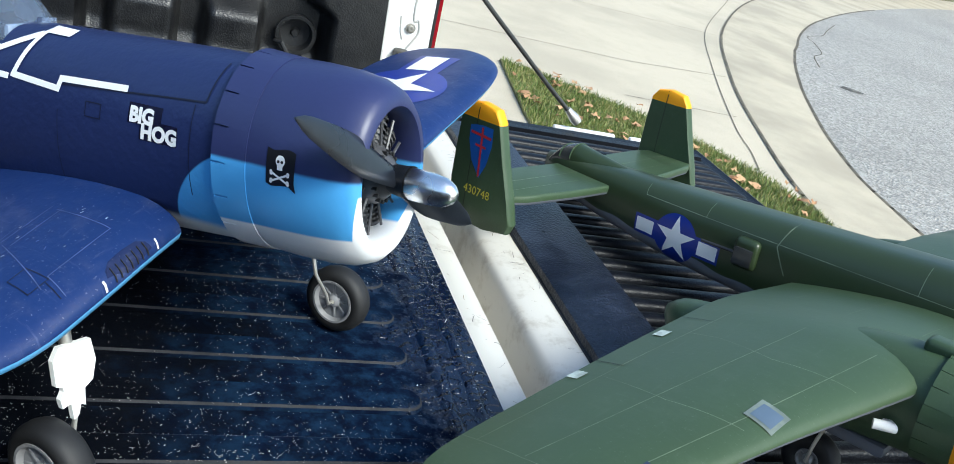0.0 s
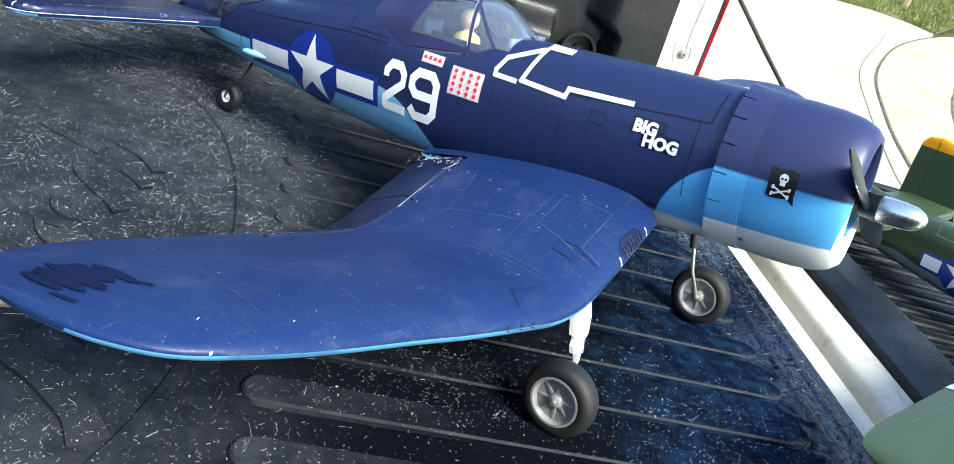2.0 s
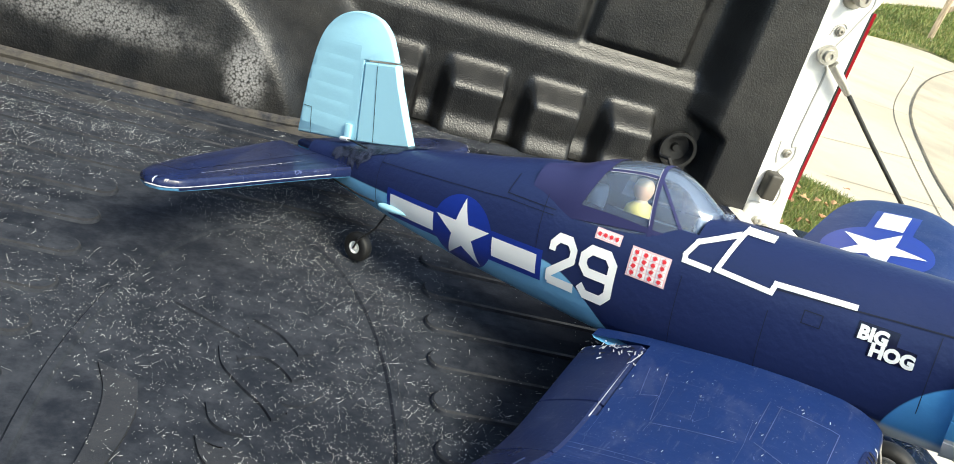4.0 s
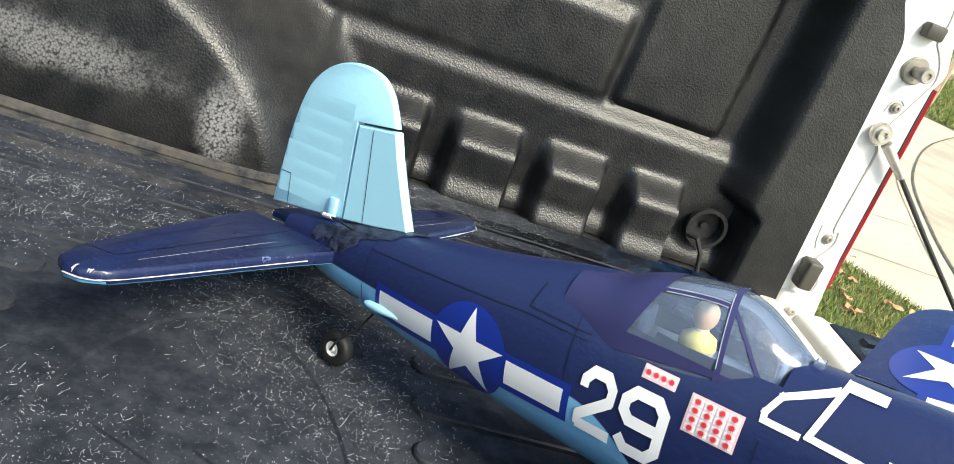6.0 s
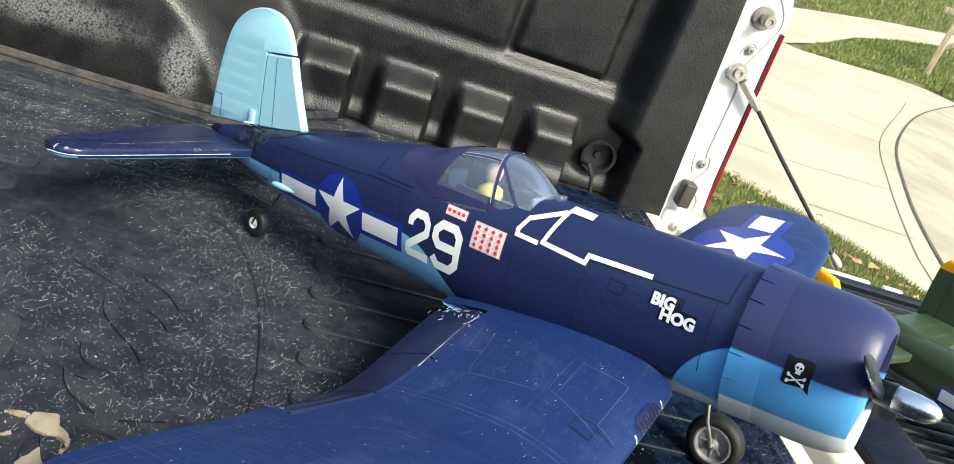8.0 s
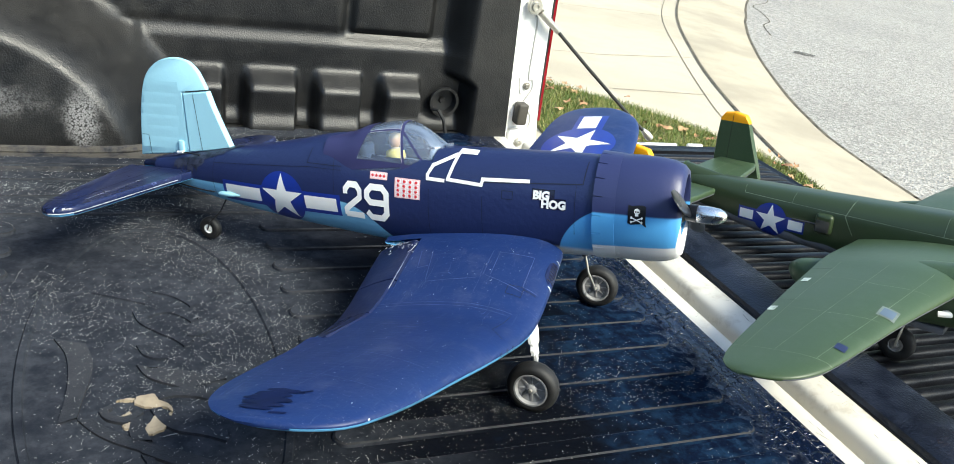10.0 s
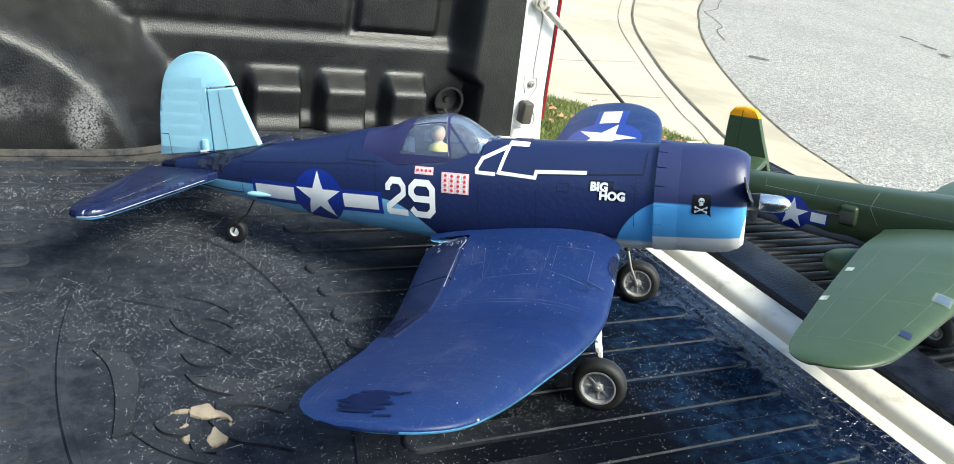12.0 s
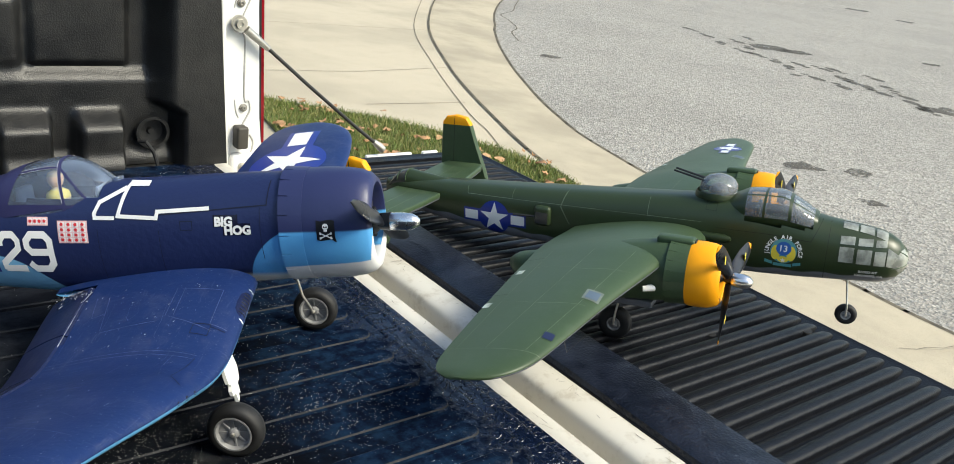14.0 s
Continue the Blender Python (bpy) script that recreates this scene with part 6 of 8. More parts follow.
b = tube([(-0.588, -0.0115, 0.241), (-0.570, -0.018, 0.243), (-0.545, -0.0225, 0.242)], 0.0011, 6)
part("push_rod", b, GUN, fighter)
b = tube([(-0.593, -0.011, 0.240), (-0.580, -0.014, 0.242)], 0.0022, 8)
part("clevis", b, WHITE_PLASTIC, fighter)

STAB = [(-0.560, 0.012), (-0.567, 0.060), (-0.572, 0.120), (-0.577, 0.190), (-0.582, 0.228), (-0.592, 0.242), (-0.606, 0.246), (-0.622, 0.240), (-0.634, 0.222), (-0.646, 0.180), (-0.662, 0.110), (-0.676, 0.040), (-0.680, 0.012)]
for side in (-1, 1):
    bm = plate([(x, side * y) for x, y in sharp_outline(STAB, 3)], 0.0058, "Z", 0.2105)
    t = BVHTree.FromBMesh(bm)
    st = part("tailplane", under_paint(bm), [TAIL_BLUE, SKY_FOAM], fighter, "dark blue tailplane with worn pale edge", 35)
    part("hinge_line", wrap(flat([[(x, side * y) for x, y in q] for q in stroke([(-0.618, 0.02), (-0.614, 0.10), (-0.608, 0.205), (-0.634, 0.212)], 0.0012)]), on_skin(t, "T", 0.0004), 0.01), PANEL_LINE, st)
    part("worn_line", wrap(flat([[(x, side * y) for x, y in q] for q in stroke([(-0.597, 0.06), (-0.594, 0.195)], 0.0006)]), on_skin(t, "T", 0.0005), 0.01), SCUFF, st)
    edge = [(x, side * y, 0.2095) for x, y in ((-0.5655, 0.050), (-0.5705, 0.110), (-0.5755, 0.180), (-0.5805, 0.225), (-0.590, 0.2405), (-0.606, 0.2455))]
    way = [Vector(p) for p in curve_pts([p[:2] for p in edge], 60) for p in [(p[0], p[1], 0.2095)]]
    r = [0.0003 + 0.0006 * abs(noise.noise(Vector((k * 0.31, side * 2.0, 0.5)))) + 0.0004 * smooth01(k, 38, 56) for k in range(len(way))]
    part("worn_edge", tube(way, r, 6), SCUFF, st, "pale worn leading edge")
    for k in (5, 9, 31, 46, 54):       # paint flaked back from the edge
        p = way[k]
        flake = [(p.x - 0.0005 - 0.0028 * abs(math.sin(1.7 * k + j)) * math.sin(math.pi * j / 7), p.y + side * 0.0016 * (j - 3.5)) for j in range(8)]
        part("flaked_paint", wrap(flat([[(p.x - 0.001, p.y + side * 0.005), *flake[::-1], (p.x - 0.001, p.y - side * 0.005)]]), on_skin(t, "T", 0.0006), 0.004), WORN_BLUE if k % 2 else SCUFF, st)
    for pts in ([(-0.586, 0.03), (-0.588, 0.10)], [(-0.650, 0.05), (-0.640, 0.14), (-0.630, 0.19)], [(-0.622, 0.075), (-0.668, 0.082)], [(-0.616, 0.145), (-0.650, 0.150)]):
        part("panel_line", wrap(flat([[(x, side * y) for x, y in q] for q in stroke(pts, 0.0006)]), on_skin(t, "T", 0.0004), 0.01), PANEL_LINE, st)

# canopy: clear shell, painted frame, doll pilot
CAN = [(-0.335, 0.2829, 0.038), (-0.305, 0.2884, 0.043), (-0.28, 0.2985, 0.046), (-0.25, 0.3054, 0.046), (-0.226, 0.3076, 0.045), (-0.207, 0.3035, 0.042), (-0.185, 0.2912, 0.033), (-0.162, 0.2765, 0.014)]
SILL_Z = 0.245


def canopy_pt(x, a, grow=0.0):
    top, hw = spline(CAN, x)
    c, s = math.cos(a), math.sin(a)
    hh = top - SILL_Z
    return Vector((x, (hw + grow) * math.copysign(abs(c) ** 0.75, c), SILL_Z + (hh + grow) * abs(s) ** 0.85))


def canopy_strip(x0, x1, a0, a1, nx=14, na=18, grow=0.0, lean=0.0):
    """Part of the canopy's skin; lean carries the front edge ahead at the top."""
    bm = bmesh.new()
    g = [[bm.verts.new(canopy_pt(x0 + (x1 + lean * math.sin(a0 + (a1 - a0) * j / na) - x0) * i / nx, a0 + (a1 - a0) * j / na, grow)) for j in range(na + 1)] for i in range(nx + 1)]
    for p, q in zip(g, g[1:]):
        for j in range(na):
            bm.faces.new([p[j], p[j + 1], q[j + 1], q[j]])
    bmesh.ops.recalc_face_normals(bm, faces=list(bm.faces))
    return bm


canopy = part("canopy", canopy_strip(-0.300, -0.163, 0, math.pi, 30, 30), GLASS, fighter, "clear bubble canopy", 60)
part("rear_frame", canopy_strip(-0.334, -0.285, 0, math.pi, 14, 24, 0.0009, 0.020), FRAME_BLUE, fighter, "dark blue rear canopy frame", 60)


def frame_bar(p0, p1, w, n=20):
    """A painted bar over the glass from (x, angle) to (x, angle)."""
    bm = bmesh.new()
    rows = []
    for i in range(n + 1):
        u = i / n
        x, a = p0[0] + (p1[0] - p0[0]) * u, p0[1] + (p1[1] - p0[1]) * u
        rows.append([bm.verts.new(canopy_pt(x + d * (1 if abs(p1[1] - p0[1]) > 0.2 else 0), a + (0 if abs(p1[1] - p0[1]) > 0.2 else d * 22), 0.0009)) for d in (-w / 2, w / 2)])
    for p, q in zip(rows, rows[1:]):
        bm.faces.new([p[0], p[1], q[1], q[0]])
    return part("frame_bar", bm, FRAME_BLUE, canopy)


frame_bar((-0.214, 0.0), (-0.224, math.pi / 2), 0.0042, 16), frame_bar((-0.224, math.pi / 2), (-0.214, math.pi), 0.0042, 16)
frame_bar((-0.178, 0.0), (-0.221, 1.05), 0.0036, 16), frame_bar((-0.178, math.pi), (-0.221, math.pi - 1.05), 0.0036, 16)
for a in (1.02, math.pi - 1.02):
    frame_bar((-0.280, a), (-0.223, a), 0.0030, 16)
for a0, a1 in ((0.135, 0.03), (math.pi - 0.135, math.pi - 0.03)):       # the lower rail thins towards the windscreen
    frame_bar((-0.300, a0), (-0.216, a1), 0.0125, 24), frame_bar((-0.216, a1), (-0.165, a1), 0.0125, 16)


def worn_rim(p0, p1, n=24):
    """A thin pale line where the paint has worn off a frame's edge."""
    pts = [canopy_pt(p0[0] + (p1[0] - p0[0]) * i / n, p0[1] + (p1[1] - p0[1]) * i / n, 0.0012) for i in range(n + 1)]
    part("worn_rim", tube(pts, 0.00035, 5), SCUFF, canopy, "pale worn frame edge")


for a in (1.02, math.pi - 1.02):
    for d in (-0.045, 0.045):
        worn_rim((-0.266, a + d), (-0.224, a + d))
worn_rim((-0.2165, 0.2), (-0.2245, 1.3)), worn_rim((-0.2165, math.pi - 0.2), (-0.2245, math.pi - 1.3))
part("cockpit_tub", box((-0.298, -0.038, 0.246), (-0.166, 0.038, 0.250), 0.001), COCKPIT, fighter, "blue-grey cockpit floor")
part("headrest", box((-0.290, -0.015, 0.250), (-0.280, 0.015, 0.274), 0.004, 3), COCKPIT, fighter, "blue-grey headrest panel")
part("instrument_panel", box((-0.184, -0.027, 0.250), (-0.178, 0.027, 0.276), 0.003, 2), COCKPIT, fighter)
b = lathe([(0.0, 0.0), (0.001, 0.0125), (0.010, 0.0150), (0.018, 0.0135), (0.023, 0.0065), (0.026, 0.0055), (0.029, 0.0080), (0.035, 0.0100), (0.042, 0.0098), (0.047, 0.0068), (0.0495, 0.0)], "Z", 28, m=Matrix.Translation((-0.243, 0, 0.2505)) @ Matrix.Diagonal((0.9, 1.12, 0.84, 1)))
for f in b.faces:
    z = f.calc_center_median().z
    f.material_index = 1 if 0.2590 < z < 0.2630 or 0.2665 < z < 0.2690 else 2 if z > 0.2835 or z < 0.2712 else 0
pilot = single("pilot_doll", b, [SKIN, VEST, surface("doll_tan_cap", (0.46, 0.38, 0.25), 0.5, spread=0.06)], "small plain pilot doll with yellow vest in the cockpit", "doll", m=FM, angle=60)
part("windscreen_tab", box((-0.166, -0.010, 0.272), (-0.160, 0.006, 0.283), 0.001), GLASS, fighter)

# markings on the hull's right side (and the same on the left)
for way in ("R", "L"):
    mark("roundel_border", flat([circle(-0.396, 0.1965, 0.0375, 48), rect(-0.502, 0.1805, -0.302, 0.2110)]), way, hull_tree, BLUE_DECAL, fuselage, 0.0005, "blue roundel ground")
    for x0, x1 in ((-0.4965, -0.434), (-0.3585, -0.3075)):
        mark("roundel_bar", flat([rect(x0, 0.1860, x1, 0.2055)]), way, hull_tree, WHITE_DECAL, fuselage, 0.0010, "white roundel bar")
    mark("roundel_star", flat([star(-0.396, 0.1965, 0.0355)]), way, hull_tree, WHITE_DECAL, fuselage, 0.0010, "white star")
    # block figures 2 and 9
    W9 = 0.0078
    two = stroke([(-0.3010, 0.2125), (-0.3010, 0.2165), (-0.2945, 0.2230), (-0.2815, 0.2230), (-0.2750, 0.2165), (-0.2750, 0.2080), (-0.3010, 0.1915), (-0.3010, 0.1850), (-0.2705, 0.1850)], W9, 0.42)
    nine = stroke([(-0.2320, 0.2040), (-0.2570, 0.2040), (-0.2625, 0.2095), (-0.2625, 0.2165), (-0.2560, 0.2230), (-0.2390, 0.2230), (-0.2325, 0.2165), (-0.2325, 0.1915), (-0.2390, 0.1850), (-0.2560, 0.1850), (-0.2615, 0.1905)], W9, 0.42)
    two = [[(-0.296 + (x + 0.305) * 0.832, 0.1821 + (z - 0.1811) * 1.109) for x, z in q] for q in two]
    nine = [[(-0.2639 + (x + 0.2665) * 0.966, 0.1821 + (z - 0.1811) * 1.109) for x, z in q] for q in nine]
    mark("figure_two", flat(two), way, hull_tree, WHITE_DECAL, fuselage, 0.0010, "white block figure 2")
    mark("figure_nine", flat(nine), way, hull_tree, WHITE_DECAL, fuselage, 0.0010, "white block figure 9")
    for (nx, nz, x0, z0, s, v) in ((4, 1, -0.2545, 0.2405, 0.00575, 0.0072), (4, 4, -0.2182, 0.2200, 0.0083, 0.0059)):
        mark("tally_film", flat([rect(x0 - 0.0012, z0 - 0.0012, x0 + nx * s + 0.0012, z0 + nz * v + 0.0012)]), way, hull_tree, PINK_DECAL, fuselage, 0.0005, "pale tally decal")
        for i in range(nx):
            for j in range(nz):
                cx, cz = x0 + (i + 0.5) * s, z0 + (j + 0.5) * v
                sq = mark("tally_square", flat([rect(cx - s / 2 + 0.0004, cz - v / 2 + 0.0004, cx + s / 2 - 0.0004, cz + v / 2 - 0.0004)]), way, hull_tree, WHITE_DECAL, fuselage, 0.0009)
                q = min(s, v)
                rays = [circle(cx, cz, q * 0.30, 12)]
                for k in range(10):
                    a = math.pi / 5 * k + 0.3
                    rays.append([(cx + q * 0.24 * math.cos(a - 0.09), cz + q * 0.24 * math.sin(a - 0.09)), (cx + q * 0.42 * math.cos(a - 0.13), cz + q * 0.42 * math.sin(a - 0.13)), (cx + q * 0.42 * math.cos(a + 0.13), cz + q * 0.42 * math.sin(a + 0.13)), (cx + q * 0.24 * math.cos(a + 0.09), cz + q * 0.24 * math.sin(a + 0.09))])
                mark("tally_disc", flat(rays), way, hull_tree, RED_DECAL, fuselage, 0.0013)
    mark("white_outline", flat(stroke([(-0.1165, 0.2806), (-0.1380, 0.2806), (-0.147, 0.2490), (-0.102, 0.2460), (-0.1005, 0.2530), (-0.041, 0.2555)], 0.0042)), way, hull_tree, WHITE_DECAL, fuselage, 0.0010, "white taped outline")
    mark("white_outline", flat(stroke([(-0.1425, 0.2765), (-0.1690, 0.2640), (-0.1748, 0.2525), (-0.1742, 0.2478), (-0.1530, 0.2470)], 0.0042)), way, hull_tree, WHITE_DECAL, fuselage, 0.0010, "white taped outline")
    mark("panel_line", flat(stroke([(-0.10, 0.2495), (0.028, 0.2580), (0.030, 0.2815)], 0.0012)), way, hull_tree, PANEL_LINE, fuselage, 0.0006)
    for pts, w in (([(-0.300, 0.250), (-0.354, 0.250), (-0.350, 0.268)], 0.0009), ([(-0.300, 0.245), (-0.354, 0.245)], 0.0006), ([(-0.172, 0.152), (-0.172, 0.235)], 0.0006), ([(-0.520, 0.18), (-0.520, 0.246)], 0.0006),
                   ([(-0.350, 0.245), (-0.520, 0.232)], 0.0006), ([(-0.060, 0.232), (-0.060, 0.242), (-0.074, 0.242), (-0.074, 0.232), (-0.060, 0.232)], 0.0008), ([(-0.310, 0.212), (-0.312, 0.262)], 0.0006), ([(-0.100, 0.165), (-0.100, 0.232)], 0.0006), ([(0.020, 0.195), (0.020, 0.255)], 0.0006)):
        mark("panel_line", flat(stroke(pts, w)), way, hull_tree, PANEL_LINE, fuselage, 0.0006)
    # the skull flag on the cowling
    fl = [(0.0861, 0.2419), (0.0913, 0.2406), (0.0970, 0.2419), (0.1027, 0.2423), (0.1070, 0.2410), (0.1070, 0.2221), (0.1084, 0.2159), (0.1027, 0.2199), (0.0960, 0.2190), (0.0903, 0.2181), (0.0861, 0.2194)]
    mark("flag_decal", flat([fl]), way, cowl_tree, BLACK_DECAL, cowling, 0.0006, "black pirate flag decal", 0.004)
    mark("skull_shape", flat([circle(0.0965, 0.2346, 0.0034, 20, 0.0036), rect(0.0945, 0.2290, 0.0985, 0.2320)] + stroke([(0.0908, 0.2269), (0.1022, 0.2216)], 0.0013) + stroke([(0.0908, 0.2216), (0.1022, 0.2269)], 0.0013)
                             + [circle(x, z, 0.0012, 10) for x, z in ((0.0903, 0.2274), (0.0905, 0.2264), (0.1025, 0.2222), (0.1027, 0.2211), (0.0903, 0.2211), (0.0905, 0.2222), (0.1025, 0.2264), (0.1027, 0.2274))]), way, cowl_tree, WHITE_DECAL, cowling, 0.0010, "white skull and bones shape", 0.004)
    for x in (0.0952, 0.0978):
        mark("skull_eye", flat([circle(x, 0.2342, 0.0010, 10)]), way, cowl_tree, BLACK_DECAL, cowling, 0.0013, "", 0.004)
    mark("screw_head", flat([circle(0.0745, 0.1755, 0.0017, 14)]), way, cowl_tree, CHROME, cowling, 0.0012)

# name on the nose, right side
for text, x, z, dk in (("BIG", -0.0335, 0.2362, 0.0245), ("HOG", -0.0225, 0.2262, 0.028)):
    mark("name_film", flat([rect(x - 0.0015, z - 0.0012, x + dk + 0.003, z + 0.0122)]), "R", hull_tree, DARK_DECAL, fuselage, 0.0005, "dark decal film")
    b = letters(text, 0.0137, 0.00075)
    bmesh.ops.translate(b, vec=(x, z, 0), verts=list(b.verts))
    mark("name_letters", b, "R", hull_tree, WHITE_DECAL, fuselage, 0.0010, "white letters " + text, 0.004)

# roundel on the left wing's top
cx, cs, sr = -0.0895, 0.4039, 0.0565
tp = on_skin(wing_tree[1], "T", 0.0006)
part("roundel_border", wrap(flat([circle(cx, cs, 0.0640, 48), rect(cx - 0.027, cs - 0.118, cx + 0.028, cs + 0.118)]), tp, 0.008), BLUE_DECAL, wings[1], "blue roundel ground", 80)
tp = on_skin(wing_tree[1], "T", 0.0012)
part("roundel_star", wrap(flat([star(cx, cs, sr, 0)]), tp, 0.008), WHITE_DECAL, wings[1], "white star", 80)
for s0, s1 in ((0.0610, 0.1130), (-0.1130, -0.0610)):
    part("roundel_bar", wrap(flat([rect(cx - 0.0178, cs + s0, cx + 0.0160, cs + s1)]), tp, 0.008), WHITE_DECAL, wings[1], "white roundel bar", 80)


# wheels and legs
def wheel(name, centre, axle, r, w, parent, spokes=8, rim_mat=None, hub=1.0):
    """A model wheel: round tyre, dished rim with slots, hub."""
    z = Vector(axle).normalized()
    q = z.to_track_quat("X", "Z").to_matrix().to_4x4()
    m = Matrix.Translation(centre) @ q
    prof = [(w * 0.42, r * 0.62 * hub), (w * 0.50, r * 0.70 * hub), (w * 0.48, r * 0.84), (w * 0.36, r * 0.95), (w * 0.14, r), (-w * 0.14, r), (-w * 0.36, r * 0.95), (-w * 0.48, r * 0.84), (-w * 0.50, r * 0.70 * hub), (-w * 0.42, r * 0.62 * hub)]
    wh = part(name, lathe(prof, "X", 48, m=m), RUBBER, parent, "black rubber wheel", 60)
    mat = rim_mat or RIM_GREY
    for sg in (1, -1):
        prof = [(sg * w * 0.44, r * 0.66 * hub), (sg * w * 0.50, r * 0.66 * hub), (sg * w * 0.50, r * 0.60 * hub), (sg * w * 0.30, r * 0.54 * hub), (sg * w * 0.26, r * 0.22), (sg * w * 0.40, r * 0.18), (sg * w * 0.46, r * 0.12), (sg * w * 0.46, 0)]
        part("rim", lathe(prof, "X", 40, m=m), mat, wh, "grey wheel rim", 40)
        for k in range(spokes):
            tt = m @ Matrix.Rotation(2 * math.pi * k / spokes, 4, "X")
            part("spoke", box((sg * w * 0.27 - 0.0012, -r * 0.045, r * 0.16), (sg * w * 0.27 + 0.0022, r * 0.045, r * 0.54 * hub), 0.0006, 1, None, tt), mat, wh)
        part("axle_cap", lathe([(sg * w * 0.46, r * 0.07), (sg * w * 0.60, r * 0.065), (sg * w * 0.62, 0)], "X", 16, m=m), STEEL, wh)
    return wh


LEFT = (FI.to_3x3() @ Vector((math.sin(radians(42.49)), math.cos(radians(42.49)), 0))).normalized()
PN, PF, PT = (FI @ Vector(p) for p in ((-0.332, -0.318, 0.8835), (-0.119, -0.093, 0.8835), (-0.652, 0.155, 0.8690)))
wheel("wheel", PN, LEFT, 0.0318, 0.022, fighter)
wheel("wheel", PF, LEFT, 0.0318, 0.022, fighter)
wheel("tail_wheel", PT, LEFT, 0.0170, 0.013, fighter, 5, rim_mat=WHITE_PLASTIC, hub=0.62)
UPW = (FI.to_3x3() @ Vector((0, 0, 1))).normalized()
cov = [(-0.014, 0.070), (0.010, 0.072), (0.016, 0.065), (0.017, 0.049), (0.0125, 0.047), (0.0125, 0.044), (0.016, 0.040), (0.0155, 0.034), (0.009, 0.035), (0.009, 0.024), (0.005, 0.026), (0.002, 0.032), (-0.001, 0.030), (-0.003, 0.041), (-0.010, 0.044), (-0.015, 0.056)]
for P, sg in ((PN, -1), (PF, 1)):       # the legs stand on the wheels' inner sides, each with a stepped white cover
    y0, y1 = P.y - sg * 0.017, P.y - sg * 0.027
    pts = [P, (P.x, y0, P.z), (P.x - 0.002, y0, P.z + 0.008), (P.x - 0.008, y1, P.z + 0.030), (P.x - 0.020, y1, P.z + 0.090)]
    part("leg_wire", tube(pts, 0.0018, 8), STEEL, fighter, "steel undercarriage wire")
    part("leg_sleeve", tube([(P.x - 0.014, y1, P.z + 0.055), (P.x - 0.020, y1, P.z + 0.092)], 0.0042, 10), STEEL if sg < 0 else GUN, fighter)
    if sg > 0:
        continue
    rings = [[(P.x - 0.006 - 0.22 * (z - 0.024) + d, y1 + sg * x, P.z + z) for x, z in cov] for d in (0.002, 0.006)]
    part("leg_cover", loft(rings), WHITE_PLASTIC, fighter, "stepped white plastic leg cover", 20)
b = tube([PT + UPW * 0.0, PT + LEFT * -0.008, PT + LEFT * -0.008 + UPW * 0.012 + Vector((0.004, 0, 0)), PT + UPW * 0.028 + Vector((0.016, 0, 0)), PT + UPW * 0.060 + Vector((0.03, 0, 0))], 0.0012, 6)
part("tail_wire", b, GUN, fighter)
b = tube([(-0.600, -0.018, 0.196), (-0.540, -0.032, 0.1935), (-0.515, -0.0345, 0.193)], 0.0011, 6)
part("push_rod", b, GUN, fighter)
b = lathe([(-0.520, 0.002), (-0.515, 0.0036), (-0.500, 0.0038), (-0.486, 0.002), (-0.480, 0)], "X", 14, m=Matrix.Translation((0.010, -0.031, 0.1905)))
part("rod_fairing", b, FIN_BLUE, fighter)
# torn, rubbed joint round the fin's foot
TORN = surface("torn_dark_joint", (0.010, 0.014, 0.034), 0.40, spread=0.5, big=110, fine=400, relief=0.5, depth=0.0012, color2=(0.034, 0.040, 0.072))
for k, (cx, cy, rx, ry) in enumerate(((-0.530, -0.006, 0.034, 0.012), (-0.570, -0.018, 0.030, 0.009), (-0.500, 0.000, 0.020, 0.010), (-0.600, -0.024, 0.020, 0.006))):
    pts = []
    for i in range(40):
        q = 2 * math.pi * i / 40
        r = 1.0 + 0.45 * noise.noise(Vector((3.0 * math.cos(q) + 5 * k, 3.0 * math.sin(q), 1.3 * k)))
        pts.append((cx + rx * r * math.cos(q), cy + ry * r * math.sin(q)))
    part("torn_joint", wrap(flat([pts]), on_skin(hull_tree, "T", 0.0009 + 0.0002 * k), 0.004), TORN, fuselage, "torn dark joint by the fin", 80)
# chipped paint at the wing root's rear corner
for i in range(46):
    x, q, a = scr.uniform(-0.237, -0.186), 0.050 + abs(scr.gauss(0, 0.010)), scr.uniform(0, 3.14)
    L = scr.uniform(0.001, 0.004)
    top_lines([[(x, q), (x + L * math.cos(a), q + L * math.sin(a))]], -1, scr.uniform(0.0005, 0.0014), SCUFF if i % 3 else GUN, "root_chip", 0.0022)

# the body is narrower than it is high, and sits a little to the left of the wheels' middle
SLIM = {"fuselage", "cowling", "firewall", "cowl_flap", "engine", "canopy", "rear_frame", "cockpit_tub", "headrest", "instrument_panel", "windscreen_tab"}
AHEAD = {"hub", "spinner", "propeller_blade"}


def slim(ob, narrow):
    for v in ob.data.vertices:
        k = np.interp(v.co.x, (-0.46, -0.393, -0.23, 0.0, 0.06), (1.0, 0.98, 0.87, 0.82, 0.86)) if narrow else 1.0
        v.co.y = v.co.y * k + np.interp(v.co.x, (-0.46, -0.393, -0.23, 0.0, 0.15), (0.0, 0.001, 0.006, 0.008, 0.008))
    for c in ob.children:
        slim(c, narrow)


